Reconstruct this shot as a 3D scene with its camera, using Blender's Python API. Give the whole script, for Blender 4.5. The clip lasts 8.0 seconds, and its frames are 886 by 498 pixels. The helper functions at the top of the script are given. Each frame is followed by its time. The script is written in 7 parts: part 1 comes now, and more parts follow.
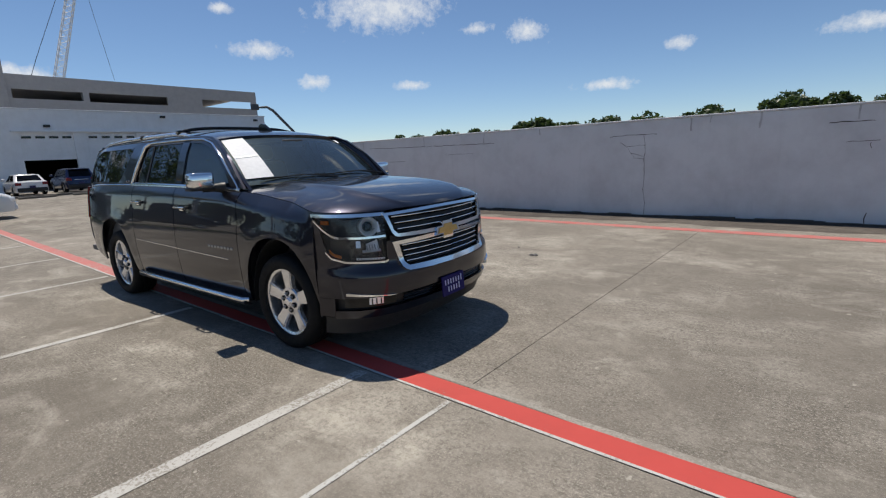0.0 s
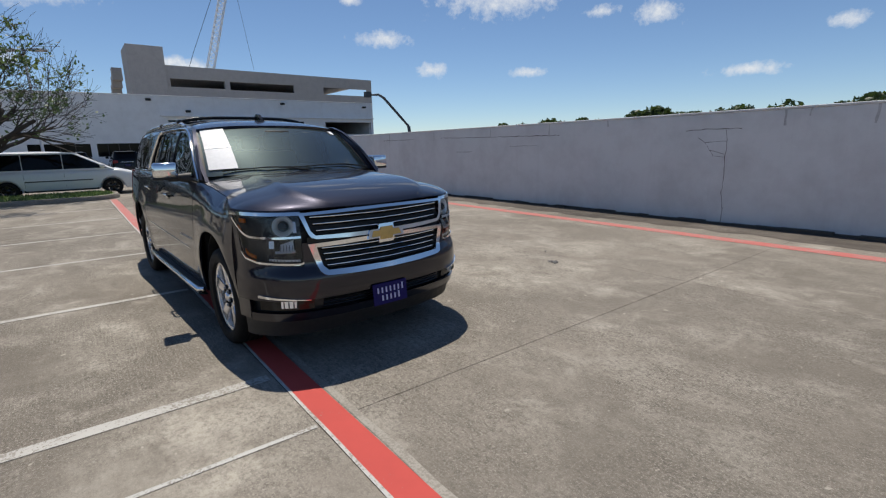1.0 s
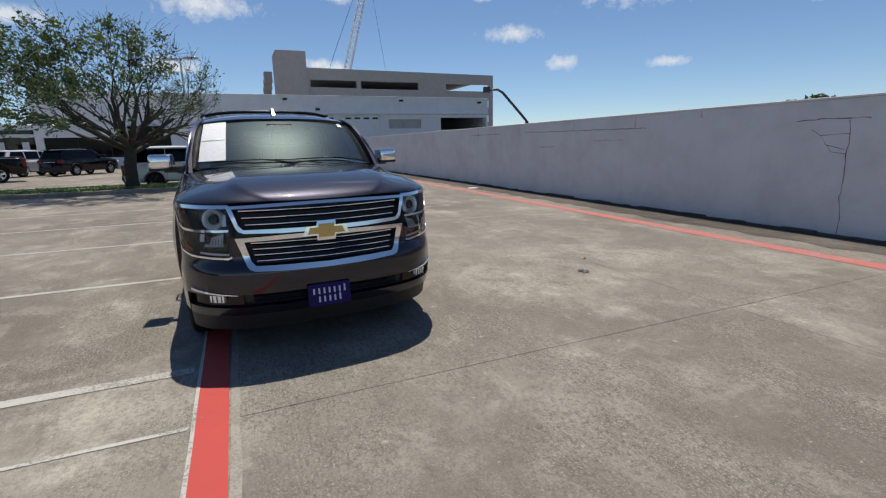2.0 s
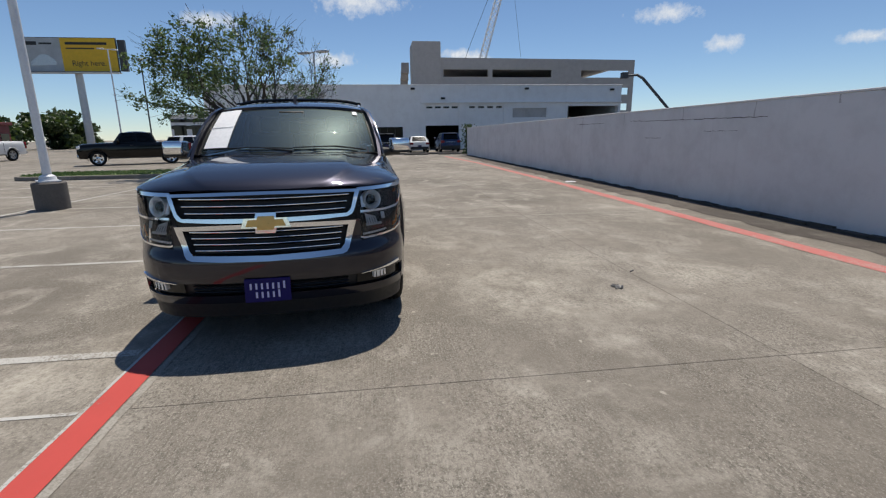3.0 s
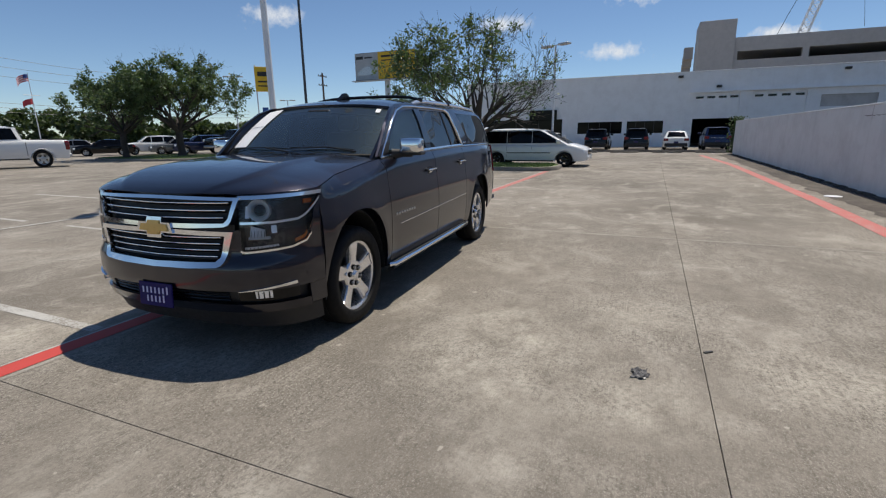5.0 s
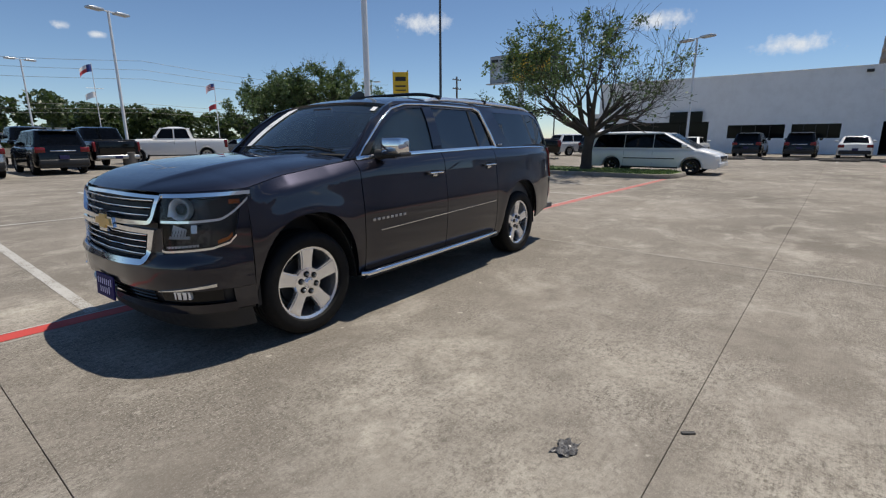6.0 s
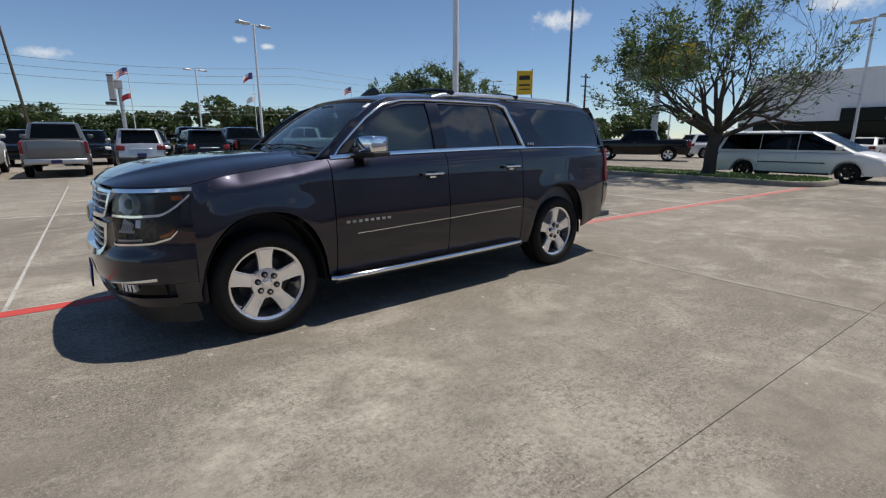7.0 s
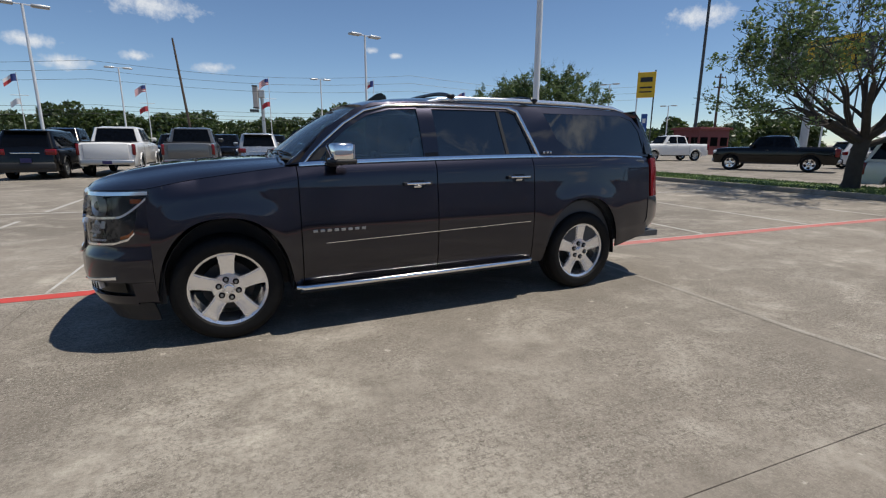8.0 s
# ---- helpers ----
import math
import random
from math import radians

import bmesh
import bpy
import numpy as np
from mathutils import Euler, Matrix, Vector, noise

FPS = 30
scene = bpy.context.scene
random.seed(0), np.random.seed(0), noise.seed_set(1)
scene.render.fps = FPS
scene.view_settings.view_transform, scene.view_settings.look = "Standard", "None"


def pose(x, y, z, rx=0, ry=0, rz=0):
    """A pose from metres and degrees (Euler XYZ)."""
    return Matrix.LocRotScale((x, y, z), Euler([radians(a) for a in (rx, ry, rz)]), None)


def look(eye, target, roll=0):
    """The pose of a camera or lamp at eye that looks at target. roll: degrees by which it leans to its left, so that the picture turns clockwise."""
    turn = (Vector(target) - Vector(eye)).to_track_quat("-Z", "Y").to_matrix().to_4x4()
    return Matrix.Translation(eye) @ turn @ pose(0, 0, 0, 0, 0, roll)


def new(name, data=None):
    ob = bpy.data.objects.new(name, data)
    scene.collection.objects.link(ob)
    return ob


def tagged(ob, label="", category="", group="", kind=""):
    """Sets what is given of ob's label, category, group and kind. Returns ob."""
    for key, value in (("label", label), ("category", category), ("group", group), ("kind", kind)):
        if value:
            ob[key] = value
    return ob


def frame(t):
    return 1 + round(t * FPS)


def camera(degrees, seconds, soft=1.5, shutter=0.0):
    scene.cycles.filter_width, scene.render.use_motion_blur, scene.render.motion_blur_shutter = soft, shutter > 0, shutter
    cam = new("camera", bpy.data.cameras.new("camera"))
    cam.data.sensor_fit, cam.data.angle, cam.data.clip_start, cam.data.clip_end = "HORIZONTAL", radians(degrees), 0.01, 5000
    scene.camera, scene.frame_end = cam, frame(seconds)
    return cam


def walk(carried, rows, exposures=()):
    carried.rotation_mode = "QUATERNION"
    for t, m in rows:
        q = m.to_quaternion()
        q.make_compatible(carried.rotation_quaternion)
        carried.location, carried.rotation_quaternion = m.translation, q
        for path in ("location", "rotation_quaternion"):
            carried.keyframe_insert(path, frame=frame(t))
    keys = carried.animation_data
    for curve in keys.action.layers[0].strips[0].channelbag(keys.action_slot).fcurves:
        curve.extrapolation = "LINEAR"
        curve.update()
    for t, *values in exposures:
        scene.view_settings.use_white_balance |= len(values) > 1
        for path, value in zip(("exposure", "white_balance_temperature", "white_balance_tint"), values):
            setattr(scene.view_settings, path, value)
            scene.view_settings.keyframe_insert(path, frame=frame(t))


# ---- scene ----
cam = camera(85.7, 8.0, soft=1.2)
PATH = [
    (0, (0.416, 0.742, 1.514), (-0.837, 2.251, 1.123), -2.7),
    (0.5, (0.714, 1.283, 1.527), (-0.679, 2.659, 1.118), -2.0),
    (1, (1.046, 1.942, 1.537), (-0.505, 3.133, 1.114), -1.4),
    (2.3, (1.381, 3.594, 1.476), (-0.467, 4.223, 1.04), -1.2),
    (2.5, (1.351, 3.849, 1.478), (-0.525, 4.382, 1.034), -1.0),
    (3, (1.271, 4.534, 1.465), (-0.658, 4.794, 1.003), -0.8),
    (3.5, (1.109, 5.097, 1.46), (-0.835, 5.103, 0.987), -0.9),
    (4, (0.799, 5.694, 1.472), (-1.122, 5.414, 0.992), -1.0),
    (4.5, (0.478, 6.238, 1.494), (-1.391, 5.712, 1.016), -1.1),
    (5.8, (-0.778, 7.498, 1.446), (-2.351, 6.348, 0.993), -0.3),
    (6, (-1.0, 7.625, 1.445), (-2.51, 6.395, 0.993), -0.3),
    (6.5, (-1.517, 7.92, 1.43), (-2.861, 6.512, 0.972), -0.2),
    (7, (-2.108, 8.153, 1.429), (-3.25, 6.575, 0.978), -0.1),
    (7.5, (-2.626, 8.282, 1.444), (-3.583, 6.584, 0.998), -0.1),
    (8, (-3.215, 8.408, 1.452), (-3.958, 6.602, 1.019), 0.3),
]
walk(cam, [(t, look(eye, target, roll)) for t, eye, target, roll in PATH], exposures=[(0.0, -0.15), (8.0, -0.15)])

# ---------------------------------------------------------------- light
SUN_EL, SUN_AZ = radians(69.6), math.atan2(0.293, -0.956)
to_sun = Vector((math.cos(SUN_EL) * math.cos(SUN_AZ), math.cos(SUN_EL) * math.sin(SUN_AZ), math.sin(SUN_EL)))
world = bpy.data.worlds.new("sky")
scene.world = world
world.use_nodes = True
_n = world.node_tree.nodes
_sky = _n.new("ShaderNodeTexSky")
_sky.sky_type = "NISHITA"
_sky.sun_disc = False
_sky.sun_elevation = SUN_EL
_sky.sun_rotation = math.pi / 2 - SUN_AZ
_sky.air_density, _sky.dust_density, _sky.ozone_density = 0.8, 0.0, 3.2
_n["Background"].inputs["Strength"].default_value = 0.107
_tint = _n.new("ShaderNodeVectorMath")
_tint.operation = "MULTIPLY"
_tint.inputs[1].default_value = (0.945, 0.995, 1.035)
world.node_tree.links.new(_sky.outputs[0], _tint.inputs[0])
world.node_tree.links.new(_tint.outputs[0], _n["Background"].inputs["Color"])
sun = new("sun", bpy.data.lights.new("sun", "SUN"))
sun.data.energy, sun.data.angle, sun.data.color = 5.0, radians(0.5), (1.0, 0.93, 0.825)
sun.matrix_world = look(to_sun * 60, (0, 0, 0))


# ---------------------------------------------------------------- materials
def mat(name, base, rough=0.5, metal=0.0, var=0.12, scale=2.0, fine=30.0, bump=0.0, coat=0.0, spec=0.5, dirt=0.0):
    """A surface with two scales of tone, a roughness that follows them, and fine relief."""
    m = bpy.data.materials.new(name)
    m.use_nodes = True
    t = m.node_tree
    b = t.nodes["Principled BSDF"]
    co = t.nodes.new("ShaderNodeTexCoord")
    n1, n2 = t.nodes.new("ShaderNodeTexNoise"), t.nodes.new("ShaderNodeTexNoise")
    n1.inputs["Scale"].default_value, n1.inputs["Detail"].default_value = scale, 4
    n2.inputs["Scale"].default_value, n2.inputs["Detail"].default_value = fine, 3
    t.links.new(co.outputs["Object"], n1.inputs["Vector"])
    t.links.new(co.outputs["Object"], n2.inputs["Vector"])
    add = t.nodes.new("ShaderNodeMath")
    add.operation = "ADD"
    t.links.new(n1.outputs["Fac"], add.inputs[0])
    t.links.new(n2.outputs["Fac"], add.inputs[1])
    r = t.nodes.new("ShaderNodeMapRange")
    r.inputs["From Min"].default_value, r.inputs["From Max"].default_value = 0.55, 1.45
    r.inputs["To Min"].default_value, r.inputs["To Max"].default_value = 1 - var, 1 + var
    t.links.new(add.outputs[0], r.inputs["Value"])
    mul = t.nodes.new("ShaderNodeVectorMath")
    mul.operation = "SCALE"
    mul.inputs[0].default_value = base
    t.links.new(r.outputs[0], mul.inputs["Scale"])
    t.links.new(mul.outputs[0], b.inputs["Base Color"])
    rr = t.nodes.new("ShaderNodeMapRange")
    rr.inputs["From Min"].default_value, rr.inputs["From Max"].default_value = 0.3, 0.7
    rr.inputs["To Min"].default_value, rr.inputs["To Max"].default_value = max(rough - 0.08 - dirt, 0.02), min(rough + 0.08 + dirt, 1)
    if rough < 0.15:
        rr.inputs["To Min"].default_value, rr.inputs["To Max"].default_value = rough, rough + 0.03 + dirt
    t.links.new(n2.outputs["Fac"], rr.inputs["Value"])
    t.links.new(rr.outputs[0], b.inputs["Roughness"])
    b.inputs["Metallic"].default_value = metal
    b.inputs["Specular IOR Level"].default_value = spec
    b.inputs["Coat Weight"].default_value, b.inputs["Coat Roughness"].default_value = coat, 0.055
    if bump:
        bp = t.nodes.new("ShaderNodeBump")
        bp.inputs["Strength"].default_value, bp.inputs["Distance"].default_value = bump, 0.01
        t.links.new(n2.outputs["Fac"], bp.inputs["Height"])
        t.links.new(bp.outputs[0], b.inputs["Normal"])
    return m


def noise_node(t, vec, scale, detail=4, rough=0.55):
    n = t.nodes.new("ShaderNodeTexNoise")
    n.inputs["Scale"].default_value, n.inputs["Detail"].default_value, n.inputs["Roughness"].default_value = scale, detail, rough
    t.links.new(vec, n.inputs["Vector"])
    return n.outputs["Fac"]


def ramp(t, fac, lo, hi, a=0.0, b=1.0):
    r = t.nodes.new("ShaderNodeMapRange")
    for key, v in (("From Min", lo), ("From Max", hi), ("To Min", a), ("To Max", b)):
        r.inputs[key].default_value = v
    t.links.new(fac, r.inputs["Value"])
    return r.outputs[0]


def mix(t, fac, a, b, mode="MIX"):
    m = t.nodes.new("ShaderNodeMix")
    m.data_type, m.blend_type = "RGBA", mode
    for key, v in ((0, fac), (6, a), (7, b)):
        if isinstance(v, (tuple, float, int)):
            m.inputs[key].default_value = (*v, 1) if isinstance(v, tuple) else v
        else:
            t.links.new(v, m.inputs[key])
    return m.outputs[2]


def concrete_mat(name, base, pale, dark, scuffs=()):
    """Broom-finished, weathered concrete: broad stains, pale scuffed patches, fine pitted grain."""
    m = bpy.data.materials.new(name)
    m.use_nodes = True
    t = m.node_tree
    b = t.nodes["Principled BSDF"]
    pos = t.nodes.new("ShaderNodeNewGeometry").outputs["Position"]
    info = t.nodes.new("ShaderNodeObjectInfo")
    stretch = t.nodes.new("ShaderNodeMapping")
    stretch.inputs["Scale"].default_value = (0.7, 1.0, 1.0)
    t.links.new(pos, stretch.inputs["Vector"])
    big, mid = noise_node(t, pos, 0.22, 5, 0.6), noise_node(t, stretch.outputs[0], 0.9, 6, 0.62)
    small, grain, pit = noise_node(t, pos, 5.0, 5, 0.65), noise_node(t, pos, 27.0, 8, 0.88), noise_node(t, pos, 70.0, 5, 0.85)
    c = mix(t, ramp(t, big, 0.40, 0.60), base, dark)
    c = mix(t, ramp(t, mid, 0.50, 0.70, 0, 0.45), c, pale)
    patch = noise_node(t, pos, 2.1, 6, 0.7)
    scuff = t.nodes.new("ShaderNodeMath")
    scuff.operation = "MULTIPLY"
    t.links.new(ramp(t, patch, 0.50, 0.68), scuff.inputs[0])
    t.links.new(ramp(t, mid, 0.45, 0.62), scuff.inputs[1])
    c = mix(t, ramp(t, scuff.outputs[0], 0, 0.9, 0, 0.8), c, pale)
    c = mix(t, ramp(t, small, 0.46, 0.70, 0, 0.6), c, dark)
    total = None
    for x, y, reach in scuffs:
        far = t.nodes.new("ShaderNodeVectorMath")
        far.operation = "DISTANCE"
        t.links.new(pos, far.inputs[0])
        far.inputs[1].default_value = (x, y, 0)
        spot = ramp(t, far.outputs["Value"], reach * 0.15, reach, 1, 0)
        if total is not None:
            top = t.nodes.new("ShaderNodeMath")
            top.operation = "MAXIMUM"
            t.links.new(total, top.inputs[0])
            t.links.new(spot, top.inputs[1])
            spot = top.outputs[0]
        total = spot
    if total is not None:
        frayed = t.nodes.new("ShaderNodeMath")
        frayed.operation = "MULTIPLY"
        t.links.new(total, frayed.inputs[0])
        t.links.new(ramp(t, noise_node(t, pos, 4.5, 7, 0.72), 0.36, 0.62, 0.05, 0.95), frayed.inputs[1])
        c = mix(t, frayed.outputs[0], c, (pale[0] * 1.08, pale[1] * 1.08, pale[2] * 1.06))
    worn = noise_node(t, pos, 0.75, 5, 0.6)
    mott = t.nodes.new("ShaderNodeTexNoise")
    for key, v in (("Scale", 1.5), ("Detail", 9), ("Roughness", 0.68), ("Distortion", 0.6)):
        mott.inputs[key].default_value = v
    turn = t.nodes.new("ShaderNodeMapping")
    turn.inputs["Rotation"].default_value = (0, 0, 0.6)
    turn.inputs["Scale"].default_value = (0.85, 1.15, 1.0)
    t.links.new(pos, turn.inputs["Vector"])
    t.links.new(turn.outputs[0], mott.inputs["Vector"])
    c = mix(t, ramp(t, mott.outputs["Fac"], 0.52, 0.68, 0, 0.6), c, pale)
    c = mix(t, ramp(t, mott.outputs["Fac"], 0.47, 0.34, 0, 0.42), c, dark)
    rubbed = t.nodes.new("ShaderNodeMath")
    rubbed.operation = "MULTIPLY"
    t.links.new(ramp(t, grain, 0.47, 0.58, 0, 0.72), rubbed.inputs[0])
    t.links.new(ramp(t, worn, 0.38, 0.60, 0.3, 1.25), rubbed.inputs[1])
    c = mix(t, rubbed.outputs[0], c, (dark[0] * 0.55, dark[1] * 0.55, dark[2] * 0.55))
    fleck = t.nodes.new("ShaderNodeMath")
    fleck.operation = "MULTIPLY"
    t.links.new(ramp(t, pit, 0.52, 0.61, 0, 0.95), fleck.inputs[0])
    t.links.new(ramp(t, worn, 0.40, 0.60, 0.3, 1.0), fleck.inputs[1])
    c = mix(t, fleck.outputs[0], c, pale)
    chip = noise_node(t, pos, 11.0, 3, 0.5)
    c = mix(t, ramp(t, chip, 0.70, 0.74, 0, 0.55), c, (pale[0] * 1.2, pale[1] * 1.2, pale[2] * 1.2))
    comb = t.nodes.new("ShaderNodeMapping")
    comb.inputs["Scale"].default_value = (4.0, 95.0, 1.0)
    t.links.new(pos, comb.inputs["Vector"])
    broom = noise_node(t, comb.outputs[0], 1.0, 3, 0.6)
    ridge = t.nodes.new("ShaderNodeMath")
    ridge.operation = "MULTIPLY"
    t.links.new(ramp(t, broom, 0.50, 0.64, 0, 0.26), ridge.inputs[0])
    t.links.new(ramp(t, worn, 0.44, 0.60, 0.1, 1.0), ridge.inputs[1])
    c = mix(t, ridge.outputs[0], c, dark)
    crest = t.nodes.new("ShaderNodeMath")
    crest.operation = "MULTIPLY"
    t.links.new(ramp(t, broom, 0.50, 0.38, 0, 0.15), crest.inputs[0])
    t.links.new(ramp(t, worn, 0.44, 0.60, 0.1, 1.0), crest.inputs[1])
    c = mix(t, crest.outputs[0], c, pale)
    tone = t.nodes.new("ShaderNodeVectorMath")
    tone.operation = "SCALE"
    t.links.new(c, tone.inputs[0])
    t.links.new(ramp(t, info.outputs["Random"], 0, 1, 0.93, 1.07), tone.inputs["Scale"])
    t.links.new(tone.outputs[0], b.inputs["Base Color"])
    b.inputs["Roughness"].default_value = 0.88
    b.inputs["Specular IOR Level"].default_value = 0.3
    bp = t.nodes.new("ShaderNodeBump")
    bp.inputs["Strength"].default_value, bp.inputs["Distance"].default_value = 0.75, 0.007
    both = t.nodes.new("ShaderNodeMath")
    both.operation = "MULTIPLY_ADD"
    t.links.new(broom, both.inputs[0])
    both.inputs[1].default_value = 0.6
    t.links.new(grain, both.inputs[2])
    t.links.new(both.outputs[0], bp.inputs["Height"])
    t.links.new(bp.outputs[0], b.inputs["Normal"])
    return m


def worn_paint_mat(name, paint, under, wear):
    """Traffic paint, rubbed through to the concrete in specks and patches."""
    m = bpy.data.materials.new(name)
    m.use_nodes = True
    t = m.node_tree
    b = t.nodes["Principled BSDF"]
    pos = t.nodes.new("ShaderNodeNewGeometry").outputs["Position"]
    a, f = noise_node(t, pos, 3.0, 5, 0.7), noise_node(t, pos, 60.0, 3, 0.7)
    s = t.nodes.new("ShaderNodeMath")
    s.operation = "MULTIPLY_ADD"
    t.links.new(a, s.inputs[0])
    s.inputs[1].default_value = 0.7
    t.links.new(f, s.inputs[2])
    tone = mix(t, ramp(t, a, 0.35, 0.7, 0, 0.35), paint, tuple(v * 0.75 for v in paint))
    t.links.new(mix(t, ramp(t, s.outputs[0], wear, wear + 0.12), tone, under), b.inputs["Base Color"])
    b.inputs["Roughness"].default_value = 0.75
    return m


def wall_paint_mat(name, base, stain):
    """Painted masonry: blotches, and run-off streaks below the coping."""
    m = bpy.data.materials.new(name)
    m.use_nodes = True
    t = m.node_tree
    b = t.nodes["Principled BSDF"]
    pos = t.nodes.new("ShaderNodeNewGeometry").outputs["Position"]
    st = t.nodes.new("ShaderNodeMapping")
    st.inputs["Scale"].default_value = (2.2, 2.2, 0.12)
    t.links.new(pos, st.inputs["Vector"])
    streak, blot, fine = noise_node(t, st.outputs[0], 1.0, 6, 0.7), noise_node(t, pos, 1.1, 7, 0.68), noise_node(t, pos, 35.0, 3, 0.6)
    c = mix(t, ramp(t, blot, 0.42, 0.72, 0, 0.38), base, stain)
    c = mix(t, ramp(t, streak, 0.55, 0.80, 0, 0.22), c, stain)
    t.links.new(c, b.inputs["Base Color"])
    b.inputs["Roughness"].default_value = 0.8
    bp = t.nodes.new("ShaderNodeBump")
    bp.inputs["Strength"].default_value, bp.inputs["Distance"].default_value = 0.3, 0.004
    t.links.new(fine, bp.inputs["Height"])
    t.links.new(bp.outputs[0], b.inputs["Normal"])
    return m


def car_paint(name, base, flake=0.0, rough=0.28, coat=0.7, spec=0.2, gloss=0.055, ior=1.5):
    """Lacquered car paint: metal flake that glows in the sun, under a clear coat."""
    m = mat(name, base, rough, 0.0, 0.04, 3.0, 900.0, 0.0, coat)
    b = m.node_tree.nodes["Principled BSDF"]
    b.inputs["Metallic"].default_value = flake
    b.inputs["Specular IOR Level"].default_value = spec
    b.inputs["Coat Roughness"].default_value, b.inputs["Coat IOR"].default_value = gloss, ior
    return m


def glass_mat(name, tint, rough=0.0, ior=1.75, dust_sheen=0.0, haze=0.0):
    m = bpy.data.materials.new(name)
    m.use_nodes = True
    t = m.node_tree
    t.nodes.remove(t.nodes["Principled BSDF"])
    out = t.nodes["Material Output"]
    tr, gl = t.nodes.new("ShaderNodeBsdfTransparent"), t.nodes.new("ShaderNodeBsdfGlossy")
    tr.inputs["Color"].default_value = (*tint, 1)
    gl.inputs["Roughness"].default_value = rough
    fr = t.nodes.new("ShaderNodeFresnel")
    fr.inputs["IOR"].default_value = ior
    mx = t.nodes.new("ShaderNodeMixShader")
    t.links.new(fr.outputs[0], mx.inputs[0])
    t.links.new(tr.outputs[0], mx.inputs[1])
    t.links.new(gl.outputs[0], mx.inputs[2])
    # dusty film; its teal diffuse colour also paints in the sky's reflection
    if dust_sheen:
        df, film = t.nodes.new("ShaderNodeBsdfDiffuse"), t.nodes.new("ShaderNodeMixShader")
        df.inputs["Color"].default_value = (0.40, 0.56, 0.64, 1)
        co = t.nodes.new("ShaderNodeTexCoord").outputs["Object"]
        t.links.new(ramp(t, noise_node(t, co, 2.5, 4, 0.6), 0.3, 0.75, dust_sheen * 0.5, dust_sheen * 1.5), film.inputs[0])
        t.links.new(mx.outputs[0], film.inputs[1])
        t.links.new(df.outputs[0], film.inputs[2])
        mx = film
    if haze:
        soft, film = t.nodes.new("ShaderNodeBsdfGlossy"), t.nodes.new("ShaderNodeMixShader")
        soft.inputs["Roughness"].default_value = 0.42
        soft.inputs["Color"].default_value = (0.8, 1.0, 0.95, 1)
        film.inputs[0].default_value = haze
        t.links.new(mx.outputs[0], film.inputs[1])
        t.links.new(soft.outputs[0], film.inputs[2])
        mx = film
    t.links.new(mx.outputs[0], out.inputs["Surface"])
    return m


def leaf_mat(name, a, b_):
    m = bpy.data.materials.new(name)
    m.use_nodes = True
    t = m.node_tree
    b = t.nodes["Principled BSDF"]
    rnd = t.nodes.new("ShaderNodeNewGeometry").outputs["Random Per Island"]
    t.links.new(mix(t, rnd, a, b_), b.inputs["Base Color"])
    b.inputs["Roughness"].default_value = 0.45
    tl = t.nodes.new("ShaderNodeBsdfTranslucent")
    t.links.new(mix(t, rnd, (a[0] * 1.6, a[1] * 1.6, a[2]), (b_[0] * 1.6, b_[1] * 1.6, b_[2])), tl.inputs["Color"])
    mx = t.nodes.new("ShaderNodeMixShader")
    mx.inputs[0].default_value = 0.3
    t.links.new(b.outputs[0], mx.inputs[1])
    t.links.new(tl.outputs[0], mx.inputs[2])
    t.links.new(mx.outputs[0], t.nodes["Material Output"].inputs["Surface"])
    return m


